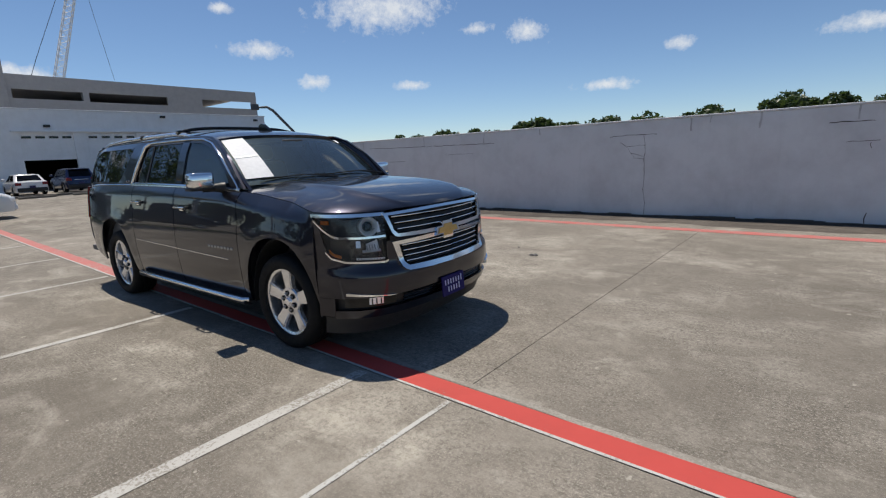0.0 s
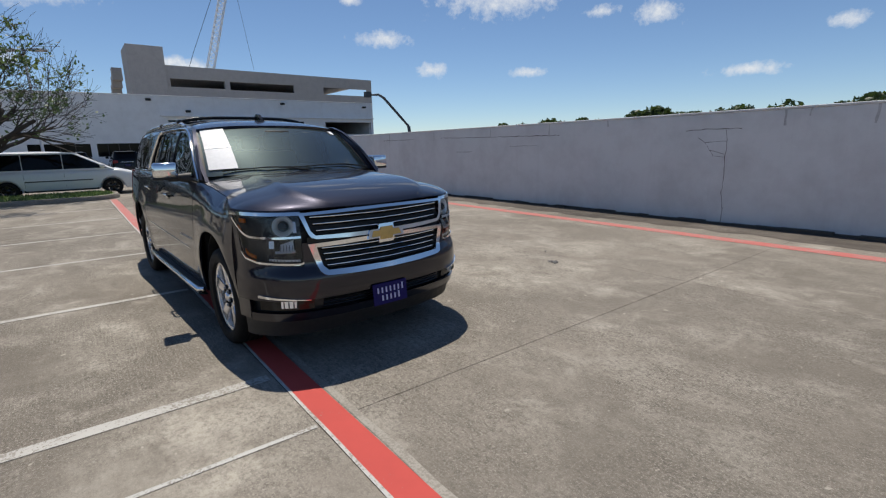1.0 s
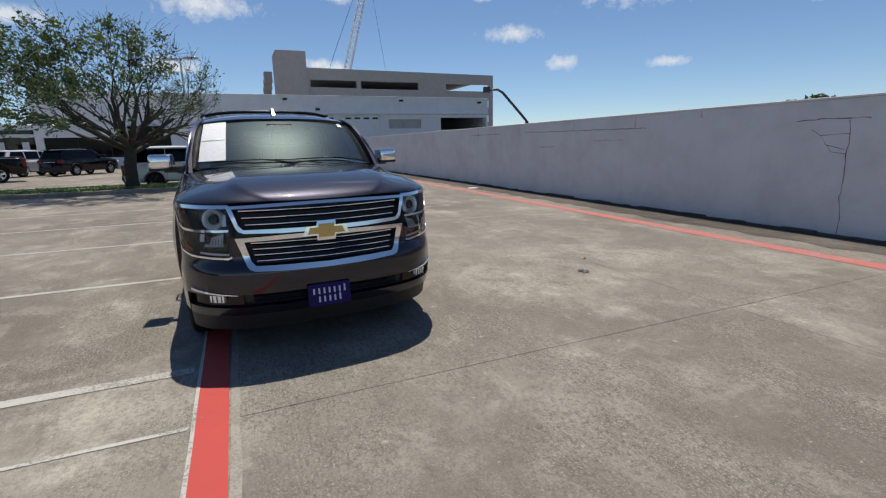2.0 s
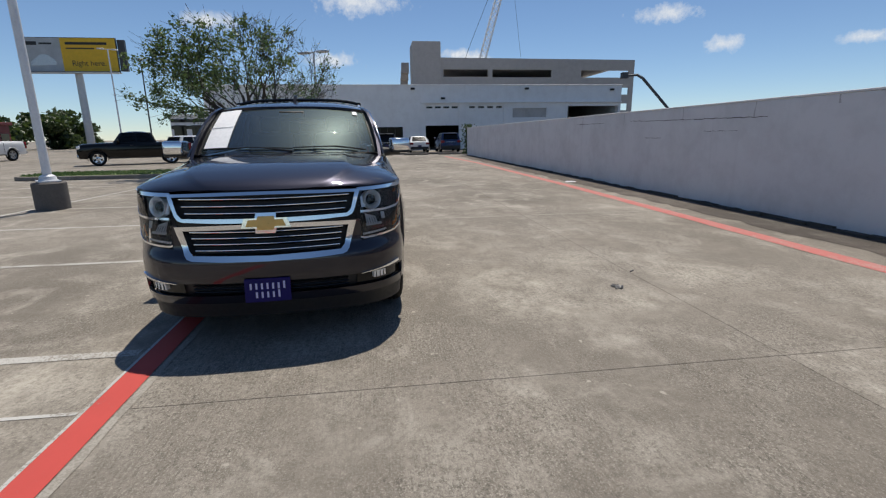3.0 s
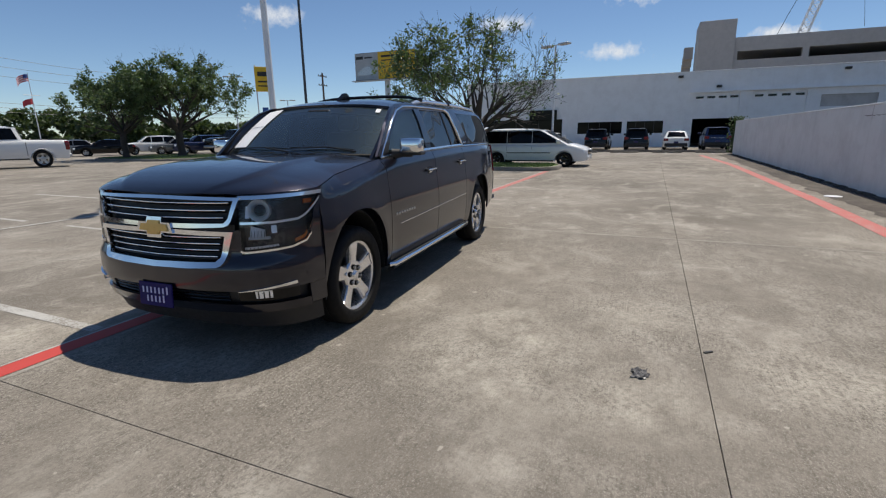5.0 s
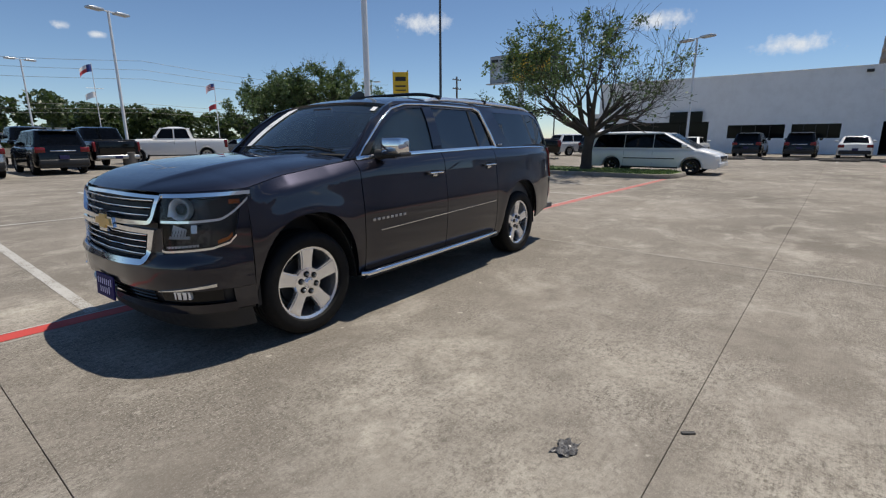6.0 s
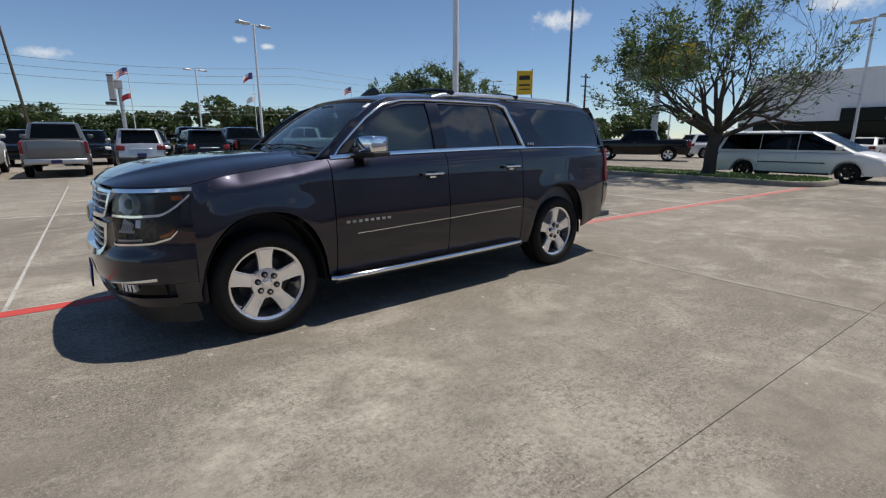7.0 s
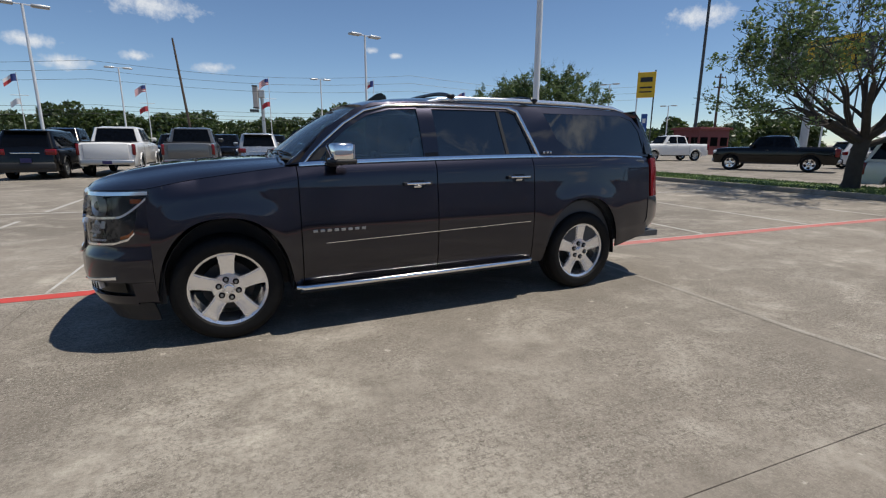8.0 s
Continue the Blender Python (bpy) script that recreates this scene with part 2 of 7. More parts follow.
# rubbed pale patches on the slabs: x, y, reach
SCUFFS = [(-3.47, 5.77, 0.65), (-2.75, 5.73, 0.7), (-2.45, 6.05, 0.45), (-2.58, 6.76, 0.55), (-3.1, 6.12, 0.6), (-3.2, 7.9, 0.75), (-3.95, 6.7, 0.6), (-1.75, 2.3, 0.7), (-1.3, 2.35, 0.5)]
M = {
    "concrete": concrete_mat("weathered_concrete", (0.276, 0.245, 0.205), (0.452, 0.414, 0.354), (0.155, 0.136, 0.111), SCUFFS),
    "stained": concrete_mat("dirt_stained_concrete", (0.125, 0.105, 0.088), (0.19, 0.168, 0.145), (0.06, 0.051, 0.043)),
    "drip": mat("run_off_stain", (0.44, 0.44, 0.44), 0.85, var=0.3),
    "joint": mat("joint_dirt", (0.075, 0.066, 0.056), 0.95, bump=0.3),
    "sealant": worn_paint_mat("pale_sealant", (0.33, 0.305, 0.262), (0.24, 0.215, 0.18), 0.78),
    "white_line": worn_paint_mat("white_traffic_paint", (0.46, 0.445, 0.41), (0.25, 0.225, 0.19), 0.86),
    "thin_line": worn_paint_mat("thin_white_paint", (0.48, 0.47, 0.44), (0.25, 0.225, 0.19), 0.88),
    "red_line": worn_paint_mat("red_traffic_paint", (0.50, 0.058, 0.045), (0.3, 0.15, 0.12), 1.04),
    "red_old": worn_paint_mat("faded_red_paint", (0.48, 0.135, 0.115), (0.40, 0.27, 0.24), 0.87),
    "wall": wall_paint_mat("painted_block_wall", (0.67, 0.68, 0.685), (0.36, 0.355, 0.355)),
    "facade": wall_paint_mat("white_stucco", (0.86, 0.855, 0.85), (0.66, 0.64, 0.62)),
    "precast": wall_paint_mat("grey_precast", (0.42, 0.4, 0.385), (0.27, 0.255, 0.245)),
    "dark_room": mat("dark_interior", (0.02, 0.02, 0.022), 0.9),
    "black_glass": mat("tinted_glass_panel", (0.005, 0.0055, 0.0065), 0.02, spec=0.4),
    "shop_glass": mat("dark_shop_glass", (0.004, 0.004, 0.0045), 0.06, spec=0.12),
    "galv": mat("galvanised_steel", (0.5, 0.51, 0.52), 0.45, 0.7, bump=0.05),
    "pole_white": mat("white_pole_paint", (0.72, 0.73, 0.74), 0.4, bump=0.05),
    "pole_dark": mat("dark_pole_paint", (0.06, 0.065, 0.07), 0.5),
    "timber": mat("weathered_timber", (0.11, 0.08, 0.06), 0.9, scale=1.0, fine=25, bump=0.4),
    "grass": mat("grass_turf", (0.11, 0.165, 0.045), 0.9, var=0.5, scale=1.5, fine=25, bump=0.6),
    "kerb": concrete_mat("kerb_concrete", (0.27, 0.245, 0.21), (0.36, 0.335, 0.29), (0.15, 0.135, 0.11)),
    "bark": mat("tree_bark", (0.052, 0.043, 0.037), 0.95, var=0.4, scale=6, fine=40, bump=0.8),
    "leaf": leaf_mat("oak_leaves", (0.052, 0.092, 0.036), (0.115, 0.165, 0.07)),
    "leaf_far": leaf_mat("distant_leaves", (0.035, 0.06, 0.02), (0.065, 0.095, 0.035)),
    "rubber": mat("tyre_rubber", (0.006, 0.006, 0.006), 0.7, var=0.3, bump=0.15, spec=0.25),
    "alloy": mat("polished_alloy", (0.88, 0.88, 0.89), 0.2, 0.85, var=0.02, fine=3.0),
    "alloy_dull": mat("dull_alloy", (0.45, 0.46, 0.47), 0.35, 0.9),
    "chrome": mat("chrome", (0.86, 0.87, 0.88), 0.09, 1.0, var=0.02),
    "black_plastic": mat("black_plastic", (0.016, 0.016, 0.017), 0.55, var=0.2, bump=0.05),
    "void": mat("deep_black_liner", (0.004, 0.004, 0.004), 0.9),
    "gloss_black": mat("gloss_black", (0.005, 0.005, 0.006), 0.14, spec=0.35),
    "paint_hero": car_paint("tungsten_metallic_paint", (0.0150, 0.0144, 0.0235), 0.74, 0.36, 1.0, 0.1, 0.02, 1.56),
    "car_black": car_paint("black_car_paint", (0.003, 0.003, 0.0035), 0.0, 0.16, 0.6, 0.1),
    "car_white": car_paint("white_car_paint", (0.74, 0.74, 0.73), 0.0),
    "car_grey": car_paint("grey_car_paint", (0.14, 0.145, 0.15), 0.5),
    "car_silver": car_paint("silver_car_paint", (0.46, 0.47, 0.48), 0.6),
    "car_blue": car_paint("dark_blue_car_paint", (0.015, 0.025, 0.075), 0.4),
    "car_red": car_paint("red_car_paint", (0.11, 0.008, 0.01), 0.0),
    "glass_clear": glass_mat("clear_windshield_glass", (0.76, 0.92, 0.95), 0.0, 2.4, 0.012, 0.022),
    "glass_front": glass_mat("light_tinted_glass", (0.56, 0.66, 0.68), 0.0, 1.9, 0.02),
    "glass_dark": glass_mat("privacy_glass", (0.07, 0.075, 0.08), 0.0, 2.1, 0.006),
    "lens": glass_mat("lamp_lens", (0.96, 0.97, 0.97), 0.0, 1.5),
    "tail_red": mat("red_lamp_lens", (0.16, 0.006, 0.008), 0.1),
    "amber": mat("amber_lamp_lens", (0.55, 0.13, 0.02), 0.12),
    "lamp_chrome": mat("lamp_bowl_chrome", (0.95, 0.95, 0.95), 0.34, 0.5, var=0.03),
    "bezel": mat("dark_lamp_bezel", (0.035, 0.036, 0.040), 0.28, var=0.1),
    "lamp_white": mat("headlamp_reflector", (0.93, 0.94, 0.95), 0.15, 0.0),
    "scrap": mat("grey_crumpled_film", (0.13, 0.125, 0.12), 0.35, var=0.5, fine=60, bump=0.4),
    "gold": mat("gold_badge", (0.68, 0.44, 0.14), 0.35, 0.4),
    "plate_vivid": mat("vivid_blue_plate", (0.012, 0.008, 0.095), 0.6, spec=0.2),
    "plate_blue": mat("blue_plate", (0.014, 0.011, 0.075), 0.4),
    "ink_lilac": mat("pale_lilac_ink", (0.55, 0.55, 0.75), 0.5),
    "ink_white": mat("white_ink", (0.72, 0.72, 0.74), 0.5),
    "paper": mat("white_paper", (0.82, 0.82, 0.82), 0.6),
    "leather": mat("dark_leather", (0.06, 0.066, 0.072), 0.5, bump=0.1),
    "leather_light": mat("grey_leather", (0.22, 0.21, 0.2), 0.5, bump=0.1),
    "yellow": mat("yellow_sign", (0.75, 0.46, 0.02), 0.5),
    "ink_black": mat("black_ink", (0.02, 0.02, 0.02), 0.5),
    "sign_blue": mat("blue_sign", (0.02, 0.08, 0.3), 0.4),
    "flag_red": mat("red_cloth", (0.45, 0.05, 0.06), 0.8),
    "flag_white": mat("white_cloth", (0.75, 0.75, 0.76), 0.8),
    "flag_blue": mat("blue_cloth", (0.03, 0.05, 0.2), 0.8),
    "stop_concrete": mat("wheel_stop_concrete", (0.12, 0.11, 0.1), 0.9, var=0.3, bump=0.3),
    "roof_red": mat("red_metal_roof", (0.16, 0.035, 0.035), 0.6),
}


# ---------------------------------------------------------------- building tools
def thing(name, label, category, loc=(0, 0, 0), rz=0.0, group=""):
    ob = new(name)
    ob.matrix_world = pose(*loc, 0, 0, rz)
    return tagged(ob, label, category, group)


def mesh_of(name, bm, material, smooth=None):
    bmesh.ops.recalc_face_normals(bm, faces=bm.faces[:])
    if smooth is not None:
        for f in bm.faces:
            f.smooth = True
        for e in bm.edges:
            if len(e.link_faces) == 2 and e.calc_face_angle(0) > radians(smooth):
                e.smooth = False
    me = bpy.data.meshes.new(name)
    bm.to_mesh(me)
    bm.free()
    for m in material if isinstance(material, (list, tuple)) else [material]:
        me.materials.append(m)
    return me


def part(name, bm, material, parent, label="", smooth=None, m=None):
    """One bmesh as one mesh object under a thing or a part; m: where it stands in the parent's frame."""
    me = bm if isinstance(bm, bpy.types.Mesh) else mesh_of(name, bm, material, smooth)
    ob = new(name, me)
    ob.parent = parent
    if m is not None:
        ob.matrix_basis = m
    return tagged(ob, label)


def structure(name, bm, material, label, category="", smooth=None, kind="structure"):
    ob = new(name, mesh_of(name, bm, material, smooth))
    return tagged(ob, label, category, "", kind)


def add_box(bm, lo, hi, bevel=0.0, m=None, seg=2):
    """A box from corner to corner, its edges rounded."""
    c = [(a + b) / 2 for a, b in zip(lo, hi)]
    s = [max(abs(b - a), 1e-4) for a, b in zip(lo, hi)]
    mm = Matrix.Translation(c) @ Matrix.Diagonal((*s, 1))
    g = bmesh.ops.create_cube(bm, size=1, matrix=(m @ mm) if m is not None else mm)["verts"]
    if bevel:
        es = list({e for v in g for e in v.link_edges})
        bmesh.ops.bevel(bm, geom=es, offset=bevel, segments=seg, profile=0.5, affect="EDGES")


def box(lo, hi, bevel=0.0, m=None):
    bm = bmesh.new()
    add_box(bm, lo, hi, bevel, m)
    return bm


def add_tube(bm, pts, radii, sides=8, closed=False, cap=True):
    """A round bar along points; radii: one, or one for each point."""
    n = len(pts)
    P = [Vector(p) for p in pts]
    R = radii if isinstance(radii, (list, tuple)) else [radii] * n
    rings, up = [], Vector((0.0131, 0.021, 1)).normalized()
    for i, p in enumerate(P):
        a, b = (P[(i - 1) % n], P[(i + 1) % n]) if closed else (P[max(i - 1, 0)], P[min(i + 1, n - 1)])
        d = (b - a).normalized()
        u = d.cross(up if abs(d.dot(up)) < 0.95 else Vector((1, 0.02, 0))).normalized()
        v = d.cross(u)
        rings.append([bm.verts.new(p + R[i] * (math.cos(k * math.tau / sides) * u + math.sin(k * math.tau / sides) * v)) for k in range(sides)])
    for i in range(n if closed else n - 1):
        r, q = rings[i], rings[(i + 1) % n]
        for k in range(sides):
            bm.faces.new((r[k], r[(k + 1) % sides], q[(k + 1) % sides], q[k]))
    if cap and not closed:
        bm.faces.new(rings[0])
        bm.faces.new(rings[-1][::-1])


def tube(pts, radii, sides=8, closed=False):
    bm = bmesh.new()
    add_tube(bm, pts, radii, sides, closed)
    return bm


def add_grid(bm, fn, us, vs, thick=0.0):
    """A sheet fn(u, v) over two lists; thick: its depth, laid to the inside by its normals."""
    rows = [[bm.verts.new(fn(u, v)) for v in vs] for u in us]
    fs = []
    for i in range(len(us) - 1):
        for j in range(len(vs) - 1):
            q = [rows[i][j], rows[i + 1][j], rows[i + 1][j + 1], rows[i][j + 1]]
            if (q[0].co - q[2].co).length < 1e-6 or (q[1].co - q[3].co).length < 1e-6:
                continue
            fs.append(bm.faces.new(q))
    if thick:
        bmesh.ops.recalc_face_normals(bm, faces=fs)
        bmesh.ops.solidify(bm, geom=fs, thickness=thick)
    return fs


def sheet(fn, us, vs, thick=0.0):
    bm = bmesh.new()
    add_grid(bm, fn, us, vs, thick)
    return bm


def spread(a, b, n):
    return [a + (b - a) * i / n for i in range(n + 1)]


def bend(pts):
    """A smooth curve through (x, y) points, x rising or falling."""
    pts = sorted(pts)
    xs, ys = np.array([p[0] for p in pts], float), np.array([p[1] for p in pts], float)
    d = np.diff(ys) / np.diff(xs)
    k = np.concatenate(([d[0]], np.where(d[:-1] * d[1:] > 0, 2 * d[:-1] * d[1:] / (d[:-1] + d[1:] + 1e-12), 0), [d[-1]]))

    def f(x):
        x = min(max(x, xs[0]), xs[-1])
        i = min(max(int(np.searchsorted(xs, x)) - 1, 0), len(xs) - 2)
        h = xs[i + 1] - xs[i]
        s = (x - xs[i]) / h
        return float(ys[i] * (1 + 2 * s) * (1 - s) ** 2 + k[i] * h * s * (1 - s) ** 2 + ys[i + 1] * s * s * (3 - 2 * s) + k[i + 1] * h * s * s * (s - 1))
    return f


def add_lathe(bm, prof, sides=40, axis="y", c=(0, 0, 0)):
    """A profile of (radius, along) turned about an axis."""
    rings = []
    for r, a in prof:
        ring = []
        for k in range(sides):
            w = k * math.tau / sides
            p = (r * math.cos(w), a, r * math.sin(w)) if axis == "y" else (r * math.cos(w), r * math.sin(w), a) if axis == "z" else (a, r * math.cos(w), r * math.sin(w))
            ring.append(bm.verts.new(Vector(p) + Vector(c)))
        rings.append(ring)
    for p, q in zip(rings, rings[1:]):
        for k in range(sides):
            bm.faces.new((p[k], p[(k + 1) % sides], q[(k + 1) % sides], q[k]))
    return rings


def lathe(prof, sides=40, axis="y", c=(0, 0, 0), caps=False):
    bm = bmesh.new()
    rings = add_lathe(bm, prof, sides, axis, c)
    if caps:
        bm.faces.new(rings[0])
        bm.faces.new(rings[-1])
    return bm


def plate(outline, holes, place, depth):
    """A flat-cut panel with holes, bent by place(u, v, d): outlines of (u, v), d from 0 to -depth."""
    bm = bmesh.new()
    es = []
    for loop in (outline, *holes):
        vs = [bm.verts.new((u, v, 0)) for u, v in loop]
        es += [bm.edges.new((vs[i], vs[(i + 1) % len(vs)])) for i in range(len(vs))]
    bmesh.ops.triangle_fill(bm, edges=es, use_beauty=True, normal=(0, 0, 1))
    g = bmesh.ops.extrude_face_region(bm, geom=bm.faces[:], use_keep_orig=True)
    for v in [x for x in g["geom"] if isinstance(x, bmesh.types.BMVert)]:
        v.co.z = -depth
    for v in bm.verts:
        v.co = place(v.co.x, v.co.y, v.co.z)
    return bm


def densify(loop, step):
    out = []
    for i, a in enumerate(loop):
        b = loop[(i + 1) % len(loop)]
        n = max(1, int(math.dist(a, b) / step))
        out += [(a[0] + (b[0] - a[0]) * k / n, a[1] + (b[1] - a[1]) * k / n) for k in range(n)]
    return out


# ---------------------------------------------------------------- ground, paint, walls
def flat_strip(pts, width, z=0.004, jitter=0.0):
    """A painted strip along a line on the ground."""
    bm = bmesh.new()
    rnd = random.Random(len(pts) * 7 + int(width * 1000))
    for a, b in zip(pts, pts[1:]):
        a, b = Vector((*a, z)), Vector((*b, z))
        d = (b - a).normalized()
        s = Vector((-d.y, d.x, 0)) * width / 2
        n = max(1, int((b - a).length / 0.35))
        vs = []
        for i in range(n + 1):
            p = a + (b - a) * i / n
            vs.append((bm.verts.new(p + s * (1 + rnd.uniform(-jitter, jitter))), bm.verts.new(p - s * (1 + rnd.uniform(-jitter, jitter)))))
        for p, q in zip(vs, vs[1:]):
            bm.faces.new((p[0], p[1], q[1], q[0]))
    return bm


ground = structure("ground", sheet(lambda u, v: (u, v, -0.03), [-2200, -300, -60, 40, 300, 2200], [-2200, -300, -60, 40, 300, 2200]),
                   M["joint"], "dark subgrade that shows in the joints of the car park")
far_ground = structure("road", sheet(lambda u, v: (u, v, -0.012), [-2200, -64, ], [-2200, 400]), M["concrete"], "pale concrete road and lots beyond the car park")
structure("road", sheet(lambda u, v: (u, v, -0.012), [-63.5, 600], [-2200, -59.4]), M["concrete"], "pale concrete street beyond the car park")

# paint
STALLS = [3.5, 0.74, -2.11, -4.90, -7.62, -10.2, -12.9, -15.6, -18.2]
for i, x in enumerate(STALLS):
    structure("line", flat_strip([(x, 2.82), (x - 0.03, -2.6)], 0.085 if i != 2 else 0.10, 0.004, 0.06), M["white_line"], "worn white parking stall line")
    if x < 3:
        structure("line", flat_strip([(x - 0.05, -3.9), (x - 0.1, -9.0)], 0.10, 0.004, 0.06), M["white_line"], "worn white parking stall line")
structure("line", flat_strip([(-1.335, 2.84), (-1.42, -10.6)], 0.032, 0.0035, 0.1), M["thin_line"], "thin pale line along a slab joint")
structure("line", flat_strip([(6, -4.0), (-17.4, -2.55)], 0.10, 0.006, 0.06), M["white_line"], "worn white line between two rows of stalls")
structure("line", flat_strip([(9.0, 2.955), (-7.0, 2.96)], 0.17, 0.004, 0.02), M["red_line"], "red painted fire lane stripe")
structure("line", flat_strip([(-7.0, 2.96), (-12.0, 2.975), (-18.9, 3.02)], 0.19, 0.0042, 0.06), M["red_old"], "faded end of the red fire lane stripe")
structure("line", flat_strip([(9.0, 2.86), (-4.0, 2.865)], 0.022, 0.0055, 0.3), M["thin_line"], "thin white edge of the red stripe")
structure("line", flat_strip([(-4.0, 2.865), (-7.0, 2.865), (-12.0, 2.87), (-18.7, 2.91)], 0.03, 0.0055, 0.3), M["thin_line"], "thin white edge of the red stripe")
structure("line", flat_strip([(9.0, 9.80), (-2.0, 9.88), (-7.0, 9.95), (-12.0, 10.03), (-24.0, 10.0), (-33.5, 9.5)], 0.27, 0.004, 0.05), M["red_old"], "faded red fire lane stripe by the wall")
structure("line", flat_strip([(9.0, 3.07), (-9.0, 3.08)], 0.05, 0.003, 0.4), M["sealant"], "pale scrubbed edge beside the red stripe")
structure("line", flat_strip([(-7.23, 3.3), (-7.23, 7.2), (-7.22, 11.1)], 0.055, 0.003, 0.5), M["sealant"], "pale sealant in a slab joint")
structure("line", flat_strip([(-36.0, 10.4), (-41, 10.6)], 0.1, 0.004, 0.06), M["white_line"], "white stall line by the building")
structure("line", flat_strip([(-36.0, 7.6), (-41, 7.8)], 0.1, 0.004, 0.06), M["white_line"], "white stall line by the building")
structure("line", flat_strip([(-36.0, 4.6), (-41, 4.8)], 0.1, 0.004, 0.06), M["white_line"], "white stall line by the building")

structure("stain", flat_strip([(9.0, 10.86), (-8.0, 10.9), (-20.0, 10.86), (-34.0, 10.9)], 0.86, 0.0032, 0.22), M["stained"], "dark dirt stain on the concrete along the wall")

# the long wall beside the lane
WALL_Y, WALL_H, WALL_END = 11.33, 1.99, -34.8
wall = structure("wall_north", box((WALL_END, WALL_Y, -0.03), (16.0, WALL_Y + 0.24, WALL_H), 0.012), M["wall"], "long off-white painted masonry wall with cracks and run-off stains", "wall")
structure("trim", box((WALL_END, WALL_Y - 0.015, WALL_H), (16.0, WALL_Y + 0.255, WALL_H + 0.035), 0.01), M["wall"], "thin worn coping on the long wall")
bm = bmesh.new()
rnd = random.Random(4)
x = 15.0
while x > WALL_END:
    n = rnd.uniform(0.15, 0.5)
    add_box(bm, (x - n, WALL_Y - rnd.uniform(0.05, 0.13), -0.004), (x, WALL_Y, rnd.uniform(0.03, 0.065)))
    x -= n
structure("trim", bm, M["joint"], "low black strip of uneven height along the foot of the wall", kind="stuff")


def crack(name, pts, w, y=WALL_Y, material="joint", label="dark crack in the painted wall"):
    """A hairline crack in the wall as thin dark slivers, 2 mm proud."""
    bm = bmesh.new()
    rnd = random.Random(int(abs(pts[0][0]) * 91))
    for a, b in zip(pts, pts[1:]):
        n = max(2, int(math.dist(a, b) / 0.08))
        prev = None
        for i in range(n + 1):
            s = i / n
            px, pz = a[0] + (b[0] - a[0]) * s + rnd.uniform(-.012, .012), a[1] + (b[1] - a[1]) * s + rnd.uniform(-.008, .008)
            ww = w * rnd.uniform(0.3, 1.0)
            horiz = abs(b[0] - a[0]) > abs(b[1] - a[1])
            p = (bm.verts.new((px - (0 if horiz else ww), y - 0.002, pz - (ww if horiz else 0))), bm.verts.new((px + (0 if horiz else ww), y - 0.002, pz + (ww if horiz else 0))))
            if prev:
                bm.faces.new((*prev, *p[::-1]))
            prev = p
    return structure(name, bm, M[material], label)


crack("crack", [(-2.74, 0.02), (-2.73, 0.3), (-2.77, 0.58), (-2.75, 0.83), (-2.77, 1.27), (-2.75, 1.43), (-2.78, 1.68)], 0.007)
crack("crack", [(-3.50, 1.7), (-2.98, 1.72), (-2.54, 1.71)], 0.008)
crack("crack", [(-3.26, 1.56), (-3.13, 1.47), (-3.06, 1.34), (-2.80, 1.27)], 0.006)
crack("crack", [(-3.14, 1.48), (-2.76, 1.5)], 0.005)
crack("crack", [(-3.04, 1.34), (-2.98, 1.24), (-2.78, 1.22)], 0.005)
crack("crack", [(-11.18, 1.77), (-9.48, 1.74), (-8.08, 1.73), (-6.50, 1.71)], 0.008)
crack("crack", [(0.22, 1.72), (0.47, 1.73), (0.82, 1.72)], 0.010)
crack("crack", [(0.82, 0.02), (0.83, 0.22)], 0.010)
crack("crack", [(0.78, 1.38), (0.80, 1.28)], 0.008)
crack("crack", [(0.47, 1.4), (0.90, 1.41)], 0.006)
crack("crack", [(-14.68, 1.76), (-12.68, 1.76)], 0.008)
crack("crack", [(-10.38, 1.33), (-9.68, 1.34)], 0.006)
crack("crack", [(-8.13, 1.48), (-7.18, 1.48)], 0.005)


rnd = random.Random(12)
for x in (-1.9, -1.55, -0.75, 0.6, 1.5, -5.2, -6.8, -8.9, -11.5, -14.2, -17.5, -19.0, -23.4, -27.0, 3.2, 4.6):
    top = 1.985
    crack("stain", [(x, top), (x + rnd.uniform(-.02, .02), top - rnd.uniform(0.12, 0.32))], rnd.uniform(0.012, 0.026), WALL_Y, "drip", "grey run-off stain below the coping")


